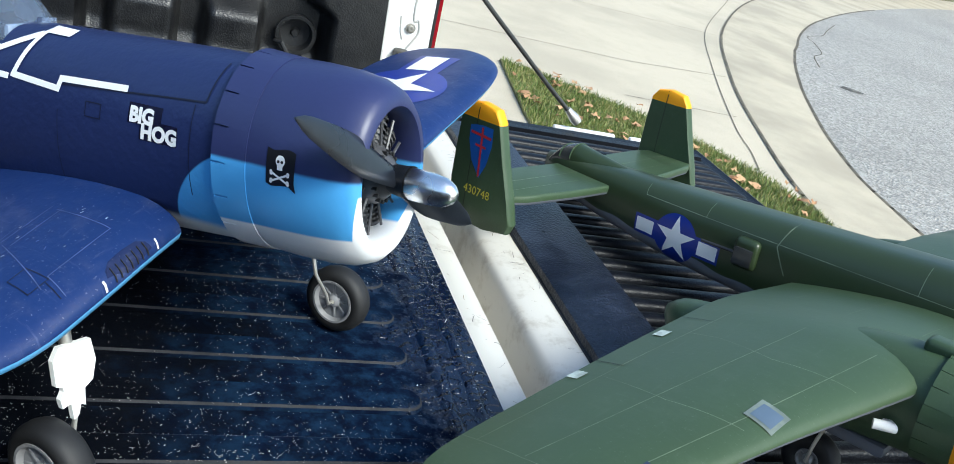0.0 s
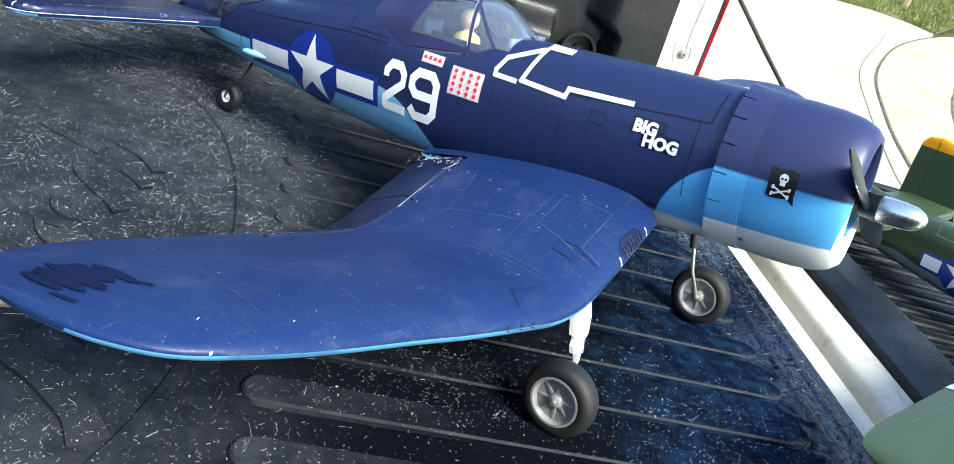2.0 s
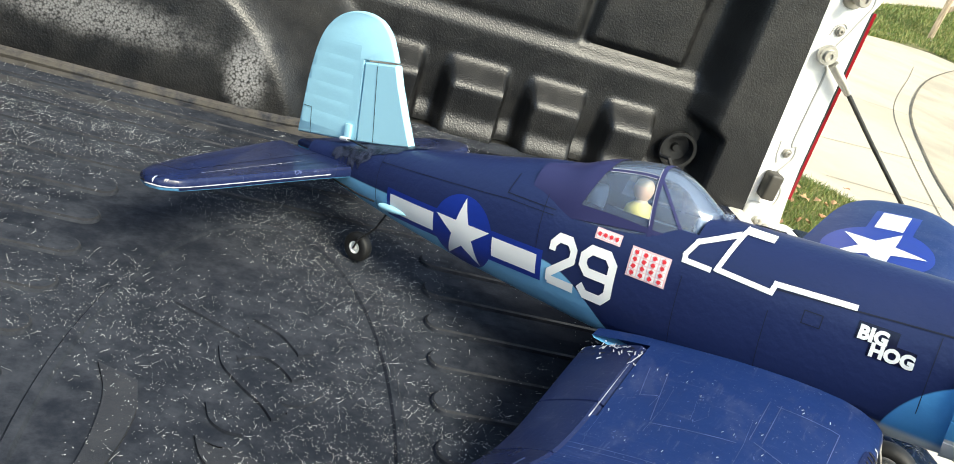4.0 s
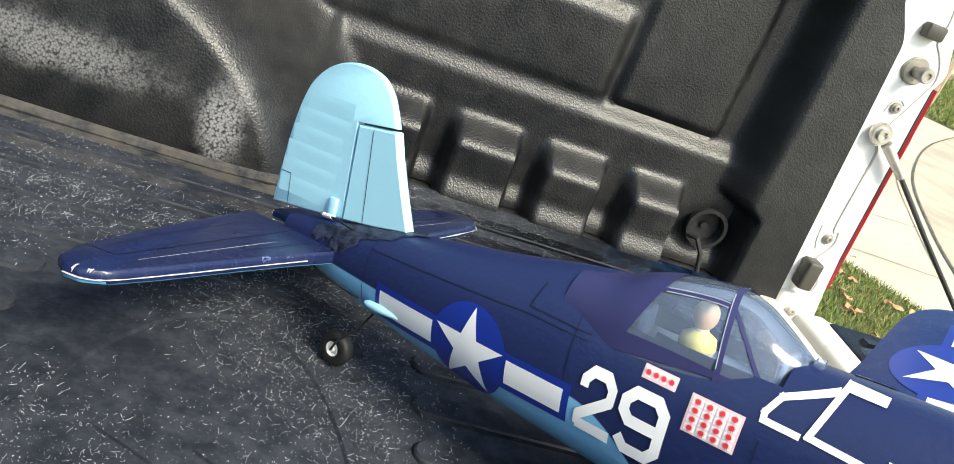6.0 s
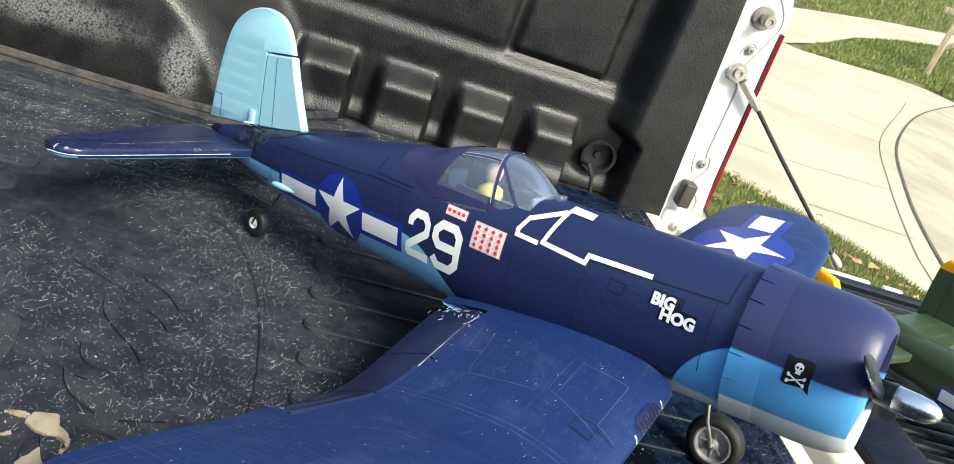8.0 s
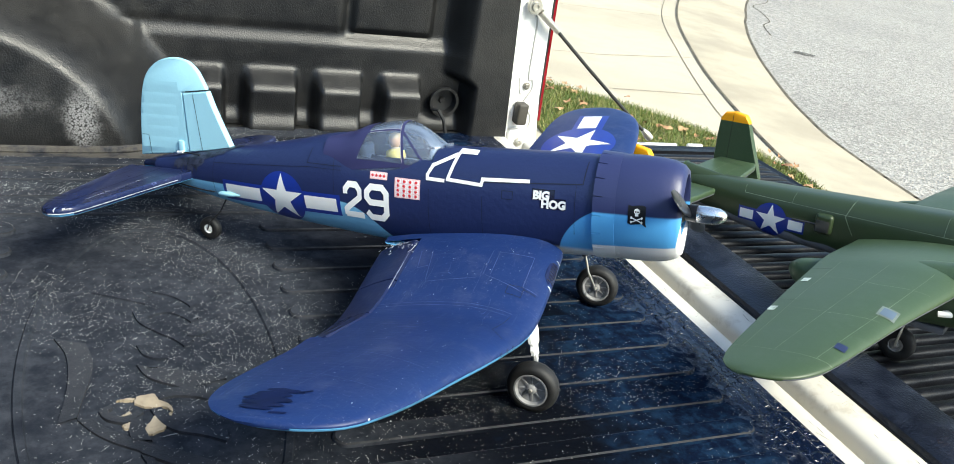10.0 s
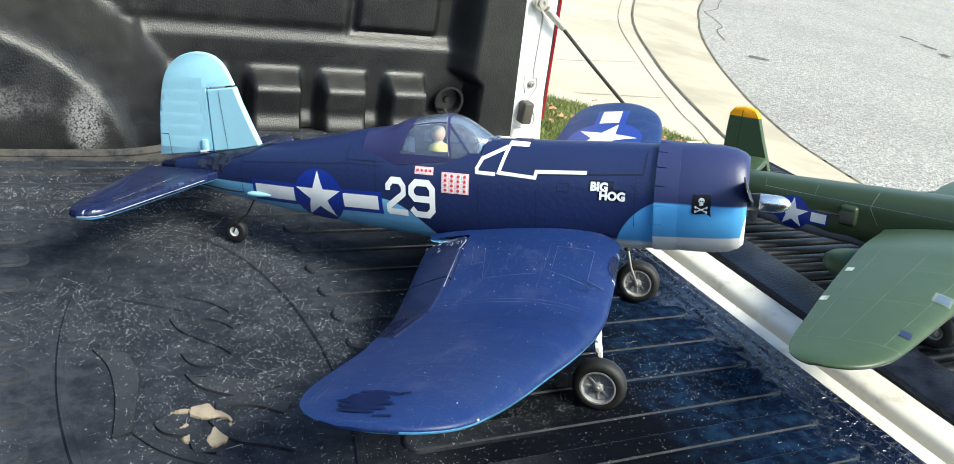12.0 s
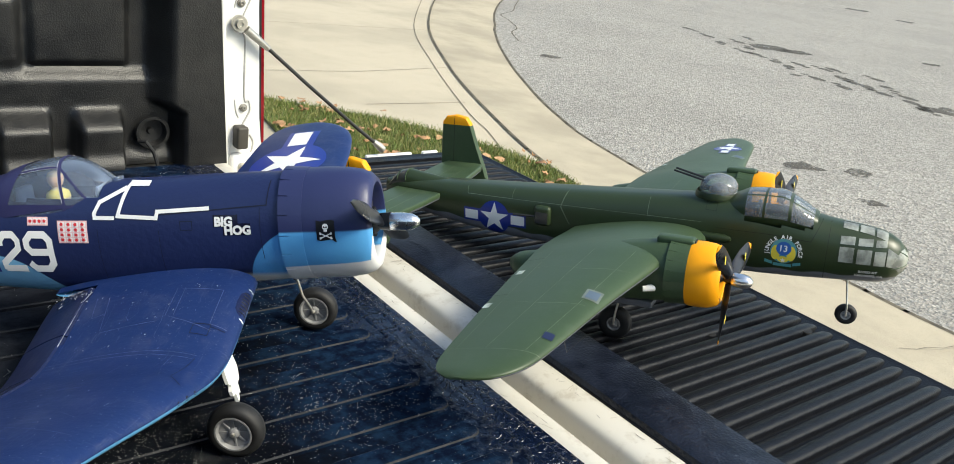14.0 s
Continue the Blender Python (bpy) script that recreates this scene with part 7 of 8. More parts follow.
for o in list(fighter.children):
    kind = o.name.split(".")[0]
    if kind in SLIM or kind in AHEAD:
        slim(o, kind in SLIM)
slim(pilot, True)

# ---- olive model bomber on the tailgate ----
BM = attitude((0.4972, -0.1903, 0.85), -62.0, 8.11, 1.16)
BI = BM.inverted()
bomber = thing("model_bomber", BM, "olive green twin-engined foam model bomber on the tailgate", "model airplane")
B_ROWS = [(-0.530, 0.150, 0.118, 0.012, 2.2), (-0.505, 0.156, 0.104, 0.024, 2.4), (-0.460, 0.159, 0.096, 0.031, 2.5), (-0.400, 0.162, 0.086, 0.037, 2.6), (-0.283, 0.168, 0.073, 0.045, 2.8), (-0.150, 0.176, 0.069, 0.048, 2.9), (0.0, 0.186, 0.069, 0.049, 2.9),
          (0.100, 0.193, 0.069, 0.049, 2.8), (0.170, 0.195, 0.070, 0.049, 2.7), (0.240, 0.184, 0.073, 0.047, 2.6), (0.290, 0.175, 0.076, 0.044, 2.4), (0.340, 0.1695, 0.079, 0.040, 2.2), (0.370, 0.1635, 0.082, 0.035, 2.1), (0.390, 0.153, 0.090, 0.026, 2.0), (0.402, 0.138, 0.106, 0.011, 2.0)]
bm = loft([hull_ring(x, *spline(B_ROWS, x)) for x in [-0.530 + 0.932 * i / 80 for i in range(81)]])
b_tree = BVHTree.FromBMesh(bm)
b_hull = part("fuselage", bm, HULL_GREEN, bomber, "olive green fuselage with wavy grey belly", 50)

# cockpit hump with glazing
C_ROWS = [(0.120, 0.193, 0.030), (0.140, 0.200, 0.037), (0.158, 0.2085, 0.0425), (0.200, 0.2115, 0.0435), (0.216, 0.2100, 0.0425), (0.247, 0.194, 0.037), (0.272, 0.179, 0.027)]
cut = bmesh.new()
cut.from_mesh(b_hull.data)
gone = [f for f in cut.faces if 0.152 < f.calc_center_median().x < 0.262 and f.calc_center_median().z > 0.164]
bmesh.ops.delete(cut, geom=gone, context="FACES")       # the hull is open under the glass
cut.to_mesh(b_hull.data)
cut.free()
bars_x = (0.157, 0.184, 0.188, 0.223, 0.228, 0.262)
xs = sorted([0.120 + 0.148 * i / 30 for i in range(31)] + list(bars_x))
K = 64
bm = loft([hull_ring(x, spline(C_ROWS, x)[0], 0.150, spline(C_ROWS, x)[1], 2.6, K) for x in xs])
for f in bm.faces:          # panes between the bars, four strips round the arch
    c = f.calc_center_median()
    hi, hw = spline(C_ROWS, min(0.268, max(0.121, c.x)))
    a = math.degrees(math.atan2((c.z - 0.150) / (hi - 0.150), abs(c.y) / hw))
    bay = any(x0 < c.x < x1 for x0, x1 in zip(bars_x[::2], bars_x[1::2]))
    if bay and len(f.verts) == 4 and (24 < a < 55 or 60 < a < 86):
        f.material_index = 1
PANE = clear("clear_cockpit_pane", (0.78, 0.82, 0.78), 0.06, 1.5, 0.16)
cockpit = part("cockpit", bm, [HULL_GREEN, PANE], bomber, "framed clear cockpit glazing", 50)
part("cockpit_floor", box((0.150, -0.036, 0.150), (0.264, 0.036, 0.1585), 0.002), OLIVE_DARK, bomber, "dark green cockpit floor")
for y in (-0.017, 0.017):
    part("cockpit_seat", box((0.170, y - 0.010, 0.158), (0.177, y + 0.010, 0.186), 0.003, 2), SMOKE, bomber)
part("instrument_panel", box((0.232, -0.028, 0.158), (0.238, 0.028, 0.176), 0.003, 2), GUN, bomber)
NOSE_PANE = surface("hazy_nose_pane", (0.25, 0.265, 0.235), 0.14, spread=0.35, big=40, fine=200, relief=0.03, rough_spread=0.05)

# nose glazing, in panes
for way in ("R", "L"):
    for x0, x1 in ((0.305, 0.326), (0.331, 0.352), (0.356, 0.372)):
        for z0, z1 in ((0.119, 0.1445), (0.1475, 0.160)):
            k = (x1 - 0.30) * 0.06
            mark("nose_pane", flat([rect(x0, z0 - k * 0.3, x1, z1 - k)]), way, b_tree, NOSE_PANE, b_hull, 0.0008, "hazy nose pane")
    mark("nose_pane", flat([[(0.374, 0.118), (0.388, 0.114), (0.390, 0.135), (0.374, 0.146)]]), way, b_tree, NOSE_PANE, b_hull, 0.0008)
for x0, x1 in ((0.306, 0.328), (0.331, 0.352), (0.355, 0.372)):
    for y0, y1 in ((-0.022, -0.002), (0.002, 0.022)):
        part("nose_pane", wrap(flat([rect(x0, y0, x1, y1)]), on_skin(b_tree, "T", 0.0008)), NOSE_PANE, b_hull)
b = lathe([(0.382, 0.0300), (0.390, 0.0270), (0.398, 0.0205), (0.404, 0.012), (0.4065, 0.0)], "X", 28, m=Matrix.Translation((0, 0, 0.122)))
part("nose_cone", b, NOSE_PANE, bomber, "hazy clear nose cone")
b = bmesh.new()
for a in range(6):
    q = 2 * math.pi * a / 6 + 0.3
    tube([(x, r * math.cos(q), 0.122 + r * math.sin(q)) for x, r in ((0.382, 0.0303), (0.390, 0.0273), (0.398, 0.0208), (0.404, 0.0123))], 0.0008, 5, b)
part("nose_frame", b, OLIVE, bomber)

# dorsal turret and tail gunner's dome
b = lathe([(0.190, 0.034), (0.197, 0.0335), (0.2005, 0.031)], "Z", 36, m=Matrix.Translation((0.103, 0, 0)))
turret = part("dorsal_turret", b, OLIVE_DARK, bomber, "round dorsal gun turret")
b = lathe([(0.199, 0.0300), (0.205, 0.0312), (0.213, 0.0300), (0.220, 0.0252), (0.2255, 0.0168), (0.2285, 0.007), (0.229, 0)], "Z", 40, m=Matrix.Translation((0.107, 0, 0)))
# pale haze stands in for the dome's bright reflections
part("dome", b, clear("smoked_dome", (0.90, 0.94, 0.90), 0.05, 1.45, 0.20), turret, "smoked clear dome", 60)
b = lathe([(0.199, 0.016), (0.209, 0.013), (0.215, 0.0)], "Z", 20, m=Matrix.Translation((0.107, 0, 0)))
part("gun_mount", b, GUN, turret)
for y in (-0.008, 0.008):
    part("gun_barrel", tube([(0.090, y, 0.215), (0.032, y, 0.229)], [0.0022, 0.0017], 8), GUN, turret)
T_ROWS = [(-0.520, 0.148, 0.018), (-0.505, 0.165, 0.0205), (-0.485, 0.1725, 0.0215), (-0.460, 0.1700, 0.021), (-0.420, 0.165, 0.018), (-0.375, 0.159, 0.010)]
bm = loft([hull_ring(x, spline(T_ROWS, x)[0], 0.12, spline(T_ROWS, x)[1], 2.1, 32) for x in [-0.482 + 0.107 * i / 14 for i in range(15)]])
part("gunner_fairing", bm, HULL_GREEN, bomber)
bm = loft([hull_ring(x, spline(T_ROWS, x)[0], 0.135, spline(T_ROWS, x)[1], 2.1, 32) for x in [-0.520 + 0.038 * i / 10 for i in range(11)]])
dome = part("gunner_dome", bm, SMOKE, bomber, "smoked tail gunner's dome", 60)
for x in (-0.482, -0.500):
    t, hw = spline(T_ROWS, x)
    part("dome_frame", tube([(x, p[1] * 1.02, p[2] + 0.0004) for p in hull_ring(x, t, 0.135, hw, 2.1, 32)[:17]], 0.0009, 5), OLIVE, dome)
part("dome_frame", tube([(-0.517, 0, 0.153), (-0.505, 0, 0.1652), (-0.482, 0, 0.1727)], 0.0009, 5), OLIVE, dome)

# waist gun blisters
for sg in (-1, 1):
    b = box((-0.203, sg * 0.047 - 0.008, 0.111), (-0.172, sg * 0.047 + 0.008, 0.148), 0.007, 4)
    w = part("waist_blister", b, HULL_GREEN, bomber, "rounded waist gun blister", 60)
    b = box((-0.200, sg * 0.0555 - 0.0006, 0.116), (-0.176, sg * 0.0555 + 0.0006, 0.137), 0.001)
    part("pane", b, SMOKE, w)
    part("gun_barrel", tube([(-0.195, sg * 0.053, 0.128), (-0.240, sg * 0.060, 0.129)], 0.0019, 8), GUN, w)

# wings
BW = [(0.030, 0.105, -0.128, 0.124, 0.034, 0.010), (0.110, 0.098, -0.122, 0.138, 0.034, 0.011), (0.225, 0.084, -0.118, 0.150, 0.031, 0.010), (0.300, 0.070, -0.116, 0.150, 0.027, 0.010), (0.420, 0.046, -0.112, 0.149, 0.022, 0.009), (0.540, 0.026, -0.106, 0.147, 0.017, 0.008),
      (0.600, 0.014, -0.102, 0.146, 0.014, 0.007), (0.630, 0.001, -0.097, 0.146, 0.011, 0.006), (0.652, -0.018, -0.088, 0.146, 0.008, 0.005), (0.664, -0.040, -0.072, 0.146, 0.004, 0.004), (0.667, -0.050, -0.062, 0.146, 0.002, 0.003)]
SWEEP = 0.13         # the left wing sits a little further ahead
b_wing_tree, b_wings = {}, {}


def wing_xy(x, s, side):
    """Plan of the wings: the right one is swept back a little, and shorter."""
    if side > 0:
        return x + SWEEP * s, s
    return x - 0.03 * max(0.0, s - 0.1), -(s if s < 0.26 else 0.26 + (s - 0.26) * 0.945)


for side in (-1, 1):
    bm = wing_skin(BW, side, 60, 17)
    for v in bm.verts:
        out = abs(v.co.y)
        v.co.x, v.co.y = wing_xy(v.co.x, out, side)
        if side < 0:
            v.co.z -= 0.055 * max(0.0, out - 0.26)
    bmesh.ops.recalc_face_normals(bm, faces=list(bm.faces))
    b_wing_tree[side] = BVHTree.FromBMesh(bm)
    b_wings[side] = part("wing", under_paint(bm, -0.2), [OLIVE, BELLY_GREY], bomber, "olive green wing with pale worn panel lines", 50)


def b_lines(lines, side, w, material, name, lift=0.0005):
    for pts in lines:
        part(name, wrap(flat([[wing_xy(x, s, side) for x, s in q] for q in stroke(pts, w)]), on_skin(b_wing_tree[side], "T", lift), 0.008), material, b_wings[side], "", 80)


for side in (-1, 1):
    b_lines([[(0.048, 0.06), (0.046, 0.18)], [(0.040, 0.265), (0.024, 0.40), (-0.002, 0.588)], [(-0.012, 0.06), (-0.014, 0.19)], [(-0.020, 0.265), (-0.032, 0.40), (-0.050, 0.595)], [(-0.085, 0.27), (-0.088, 0.40), (-0.088, 0.600)], [(-0.070, 0.06), (-0.072, 0.17)],
             [(0.052, 0.330), (-0.010, 0.345), (-0.060, 0.335), (-0.085, 0.338)], [(0.025, 0.452), (-0.03, 0.465), (-0.085, 0.462)], [(0.016, 0.588), (-0.05, 0.598), (-0.101, 0.600)]], side, 0.00055, LINE_GREEN, "panel_line")
    b_lines([[(-0.086, 0.300), (-0.114, 0.302)], [(-0.088, 0.435), (-0.110, 0.437)]], side, 0.0010, LINE_DARK, "gap", 0.0006)
    tp = on_skin(b_wing_tree[side], "T", 0.0008)
    for x, s, w, h in ((-0.104, 0.352, 0.010, 0.015), (-0.104, 0.470, 0.010, 0.015)):
        part("control_plate", wrap(flat([[wing_xy(px, ps, side) for px, ps in rect(x - w / 2, s - h / 2, x + w / 2, s + h / 2)]]), tp), PALE_TAPE, b_wings[side], "small pale control plate")
    part("silver_tape", wrap(flat([[wing_xy(px, ps, side) for px, ps in rect(0.015, 0.408, 0.038, 0.436)]]), tp), SILVER_TAPE, b_wings[side], "silver lens tape on the leading edge")
    part("landing_lens", wrap(flat([[wing_xy(px, ps, side) for px, ps in rect(0.0185, 0.4125, 0.0350, 0.4325)]]), on_skin(b_wing_tree[side], "T", 0.0012)), surface("blue_grey_lens", (0.07, 0.10, 0.14), 0.45, spread=0.2), b_wings[side], "blue-grey landing light lens")
part("dark_tape", wrap(flat([rect(-0.009, -0.537, 0.004, -0.523)]), on_skin(b_wing_tree[-1], "T", 0.0009)), surface("navy_tape", (0.012, 0.018, 0.055), 0.3), b_wings[-1], "dark blue tape square")
# roundel on the left wing's top
cx, cs = 0.047, 0.504
part("roundel_border", wrap(flat([circle(cx, cs, 0.030, 40), rect(cx - 0.011, cs - 0.062, cx + 0.011, cs + 0.062)]), on_skin(b_wing_tree[1], "T", 0.0006)), BLUE_DECAL, b_wings[1], "blue roundel ground", 80)
part("roundel_star", wrap(flat([star(cx, cs, 0.0295, 0)]), on_skin(b_wing_tree[1], "T", 0.0011)), WHITE_DECAL, b_wings[1], "white star", 80)
for s0, s1 in ((0.030, 0.058), (-0.058, -0.030)):
    part("roundel_bar", wrap(flat([rect(cx - 0.008, cs + s0, cx + 0.008, cs + s1)]), on_skin(b_wing_tree[1], "T", 0.0011)), WHITE_DECAL, b_wings[1], "white roundel bar", 80)

# engine nacelles, built once for each side
N_ROWS = [(-0.182, 0.112, 0.098, 0.004), (-0.170, 0.122, 0.086, 0.018), (-0.140, 0.130, 0.078, 0.027), (-0.080, 0.146, 0.074, 0.034), (0.0, 0.168, 0.078, 0.039), (0.060, 0.178, 0.085, 0.044), (0.088, 0.179, 0.0875, 0.0455)]
for sg in (-1, 1):
    yc = sg * 0.225
    nac = part("nacelle", loft([[(p[0], p[1] + yc, p[2]) for p in hull_ring(x, *spline(N_ROWS, x), 2.2, 44)] for x in [-0.182 + 0.270 * i / 40 for i in range(41)]]), OLIVE, bomber, "olive engine nacelle", 50)
    m = Matrix.Translation((0, yc, 0.133))
    for i in range(20):
        a0, a1 = 2 * math.pi * i / 20, 2 * math.pi * (i + 1) / 20
        loops = []
        for x, r, slit in ((0.104, 0.0475, 0.0), (0.0865, 0.0484, 0.0), (0.086, 0.0484, 0.015), (0.074, 0.0495, 0.022)):
            loops.append([Vector((x, yc + (r + d) * math.cos(a0 + (a1 - a0) * (slit + (1 - 2 * slit) * k / 3)), 0.133 + (r + d) * math.sin(a0 + (a1 - a0) * (slit + (1 - 2 * slit) * k / 3)))) for d, ks in ((0, (0, 1, 2, 3)), (-0.0016, (3, 2, 1, 0))) for k in ks])
        part("cowl_flap", loft(loops), OLIVE, nac, "", 30)
    b = lathe([(0.102, 0.0470), (0.106, 0.0485), (0.120, 0.0490), (0.136, 0.0475), (0.147, 0.0430), (0.151, 0.0380), (0.150, 0.0335), (0.144, 0.0315), (0.110, 0.0320)], "X", 56, m=m)
    ring = part("cowl_ring", b, ORANGE, nac, "orange-yellow cowl ring", 50)
    part("firewall", lathe([(0.112, 0.033), (0.1125, 0)], "X", 30, m=m), DARK_IN, nac)
    b = lathe([(0.113, 0.013), (0.140, 0.012), (0.148, 0.008), (0.152, 0.005)], "X", 24, m=m)
    eng = part("engine", b, ENGINE, nac, "dark dummy radial engine")
    for i in range(14):
        t = m @ Matrix.Rotation(2 * math.pi * i / 14, 4, "X")
        b = box((0.122, -0.0036, 0.011), (0.134, 0.0036, 0.030), 0.001, 1, None, t)
        part("cylinder", b, ENGINE, eng)
    part("spinner", lathe([(0.165, 0.0), (0.165, 0.0095), (0.168, 0.0105), (0.180, 0.0105), (0.188, 0.0085), (0.193, 0.004), (0.194, 0)], "X", 28, m=Matrix.Translation((0.150, yc, 0.133)) @ Matrix.Rotation(radians(-9), 4, "Z") @ Matrix.Translation((-0.150, 0, 0))), CHROME, nac, "polished metal spinner")
    part("hub", lathe([(0.150, 0.005), (0.158, 0.0085), (0.166, 0.0085)], "X", 20, m=m), PROP_BLACK, nac)
    toe = Matrix.Translation((0.150, yc, 0.133)) @ Matrix.Rotation(radians(-9), 4, "Z") @ Matrix.Translation((-0.150, 0, 0))
    for turn in (B_PROP, B_PROP + 120, B_PROP + 240):
        b = blade(turn, 0.098, 0.009, 0.0225, 0.160, 50, 15, 0.0026)
        bmesh.ops.transform(b, matrix=toe, verts=list(b.verts))
        tipc = toe @ Vector((0.160, 0, 0))
        for f in b.faces:
            if (f.calc_center_median() - tipc).length > 0.090:
                f.material_index = 1
        bl = part("propeller_blade", b, [PROP_BLACK, ORANGE], nac, "black propeller blade with yellow tip", 60)
        rad = toe.to_3x3() @ (Matrix.Rotation(radians(turn), 3, "X") @ Vector((0, 0, 1)))
        t = Matrix.Translation(tipc + rad * 0.060 + Vector((0.0035, 0, 0))) @ Matrix.Diagonal((1, 1, 1.5, 1))
        part("blade_decal", lathe([(0.0, 0.0050), (0.0006, 0.0048), (0.0006, 0.0)], "X", 16, m=t), YELLOW_DECAL, bl)
    # carburettor intake on top, exhaust stub on the side
    b = box((0.052, yc - 0.011, 0.172), (0.108, yc + 0.011, 0.1865), 0.005, 3)
    part("intake", b, OLIVE, nac, "dark green air intake on top")
    part("intake_mouth", box((0.107, yc - 0.0075, 0.1750), (0.1092, yc + 0.0075, 0.1840), 0.001), DARK_IN, nac)
    for s2 in (-1, 1):
        b = tube([(0.052, yc + s2 * 0.040, 0.118), (0.060, yc + s2 * 0.047, 0.118), (0.046, yc + s2 * 0.053, 0.117)], [0.004, 0.0048, 0.0045], 12)
        part("exhaust_stub", b, WHITE_PLASTIC, nac, "white exhaust stub")
    b = box((-0.060, yc - 0.020, 0.0715), (0.055, yc + 0.020, 0.084), 0.005, 2)
    part("gear_door", b, BELLY_GREY, nac)
    nac.location.x = 0.006 + (SWEEP * 0.225 if sg > 0 else 0.0)        # the left nacelle rides on the left wing

# twin fins and tailplane
TAILP = [(-0.398, 0.020), (-0.402, 0.100), (-0.412, 0.185), (-0.422, 0.209), (-0.498, 0.209), (-0.505, 0.180), (-0.505, 0.100), (-0.500, 0.020)]
FINB = [(-0.512, 0.100), (-0.516, 0.140), (-0.514, 0.190), (-0.511, 0.228), (-0.502, 0.2395), (-0.480, 0.2435), (-0.456, 0.2395), (-0.447, 0.227), (-0.432, 0.180), (-0.416, 0.135), (-0.408, 0.108), (-0.414, 0.095), (-0.452, 0.088), (-0.490, 0.090)]
for sg in (-1, 1):
    bm = plate([(x, sg * y) for x, y in sharp_outline(TAILP, 4)], 0.0062, "Z", 0.136)
    t = BVHTree.FromBMesh(bm)
    tp_ = part("tailplane", under_paint(bm), [OLIVE, BELLY_GREY], bomber, "olive green tailplane", 35)
    part("hinge_line", wrap(flat([[(x, sg * y) for x, y in q] for q in stroke([(-0.458, 0.035), (-0.464, 0.195)], 0.0012) + stroke([(-0.430, 0.035), (-0.436, 0.195)], 0.0008)]), on_skin(t, "T", 0.0004), 0.01), LINE_GREEN, tp_)
    bm = plate(sharp_outline(FINB, 4), 0.0078, "Y", sg * 0.209)
    bm.normal_update()
    geom = list(bm.verts) + list(bm.edges) + list(bm.faces)
    bmesh.ops.bisect_plane(bm, geom=geom, plane_co=(0, 0, 0.222), plane_no=(0, 0, 1))
    for f in bm.faces:
        if f.calc_center_median().z > 0.2215:
            f.material_index = 1
    t = BVHTree.FromBMesh(bm)
    fb = part("fin", bm, [OLIVE, ORANGE], bomber, "olive green tail fin with orange tip", 35)
    for way in ("R", "L"):
        q = on_skin(t, way, 0.0004)
        part("hinge_line", wrap(flat(stroke([(-0.487, 0.094), (-0.482, 0.240)], 0.0014)), q, 0.01), LINE_DARK, fb)
    way = "R" if sg < 0 else "L"
    shield = [(-0.4925, 0.2125), (-0.4815, 0.2150), (-0.4695, 0.2165), (-0.4550, 0.2160), (-0.4535, 0.195), (-0.4585, 0.170), (-0.4680, 0.1515), (-0.4835, 0.170), (-0.4920, 0.195)]
    part("shield_decal", wrap(flat([shield]), on_skin(t, way, 0.0005)), BRIGHT_BLUE, fb, "blue shield decal with a red cross")
    part("shield_cross", wrap(flat(stroke([(-0.4715, 0.2125), (-0.4690, 0.1545)], 0.0032) + stroke([(-0.4885, 0.205), (-0.4575, 0.203)], 0.0032) + stroke([(-0.4790, 0.191), (-0.4640, 0.190)], 0.0028)), on_skin(t, way, 0.0009)), RED_DECAL, fb)
    if sg < 0:
        b = letters("430748", 0.0150, 0.0)
        bmesh.ops.translate(b, vec=(-0.4900, 0.1290, 0), verts=list(b.verts))
        part("serial_figures", wrap(b, on_skin(t, way, 0.0006), 0.004), YELLOW_DECAL, fb, "yellow serial figures")

# markings on the hull
for way in ("R", "L"):
    mark("roundel_border", flat([circle(-0.283, 0.1125, 0.0310, 44), rect(-0.346, 0.1000, -0.220, 0.1255)]), way, b_tree, BLUE_DECAL, b_hull, 0.0005, "blue roundel ground")
    for x0, x1 in ((-0.343, -0.3165), (-0.2495, -0.223)):
        mark("roundel_bar", flat([rect(x0, 0.1040, x1, 0.1215)]), way, b_tree, WHITE_DECAL, b_hull, 0.0009, "white roundel bar")
    mark("roundel_star", flat([star(-0.283, 0.1125, 0.0295)]), way, b_tree, WHITE_DECAL, b_hull, 0.0009, "white star")
    for pts, w in (([(-0.340, 0.1500), (-0.12, 0.1535), (0.09, 0.1565)], 0.0007), ([(-0.148, 0.175), (-0.155, 0.150), (-0.138, 0.122)], 0.0014), ([(0.0, 0.1555), (0.0, 0.186)], 0.0007), ([(-0.25, 0.152), (-0.25, 0.172)], 0.0007), ([(-0.34, 0.150), (-0.345, 0.165)], 0.0007)):
        mark("panel_line", flat(stroke(pts, w)), way, b_tree, LINE_GREEN, b_hull, 0.0005)
    for pts, w in (([(0.115, 0.150), (0.200, 0.150), (0.262, 0.145), (0.275, 0.176)], 0.0010), ([(0.095, 0.176), (0.112, 0.176), (0.112, 0.192), (0.095, 0.192), (0.095, 0.176)], 0.0008), ([(0.288, 0.174), (0.286, 0.085)], 0.0008)):
        mark("panel_line", flat(stroke(pts, w)), way, b_tree, LINE_DARK, b_hull, 0.0005)
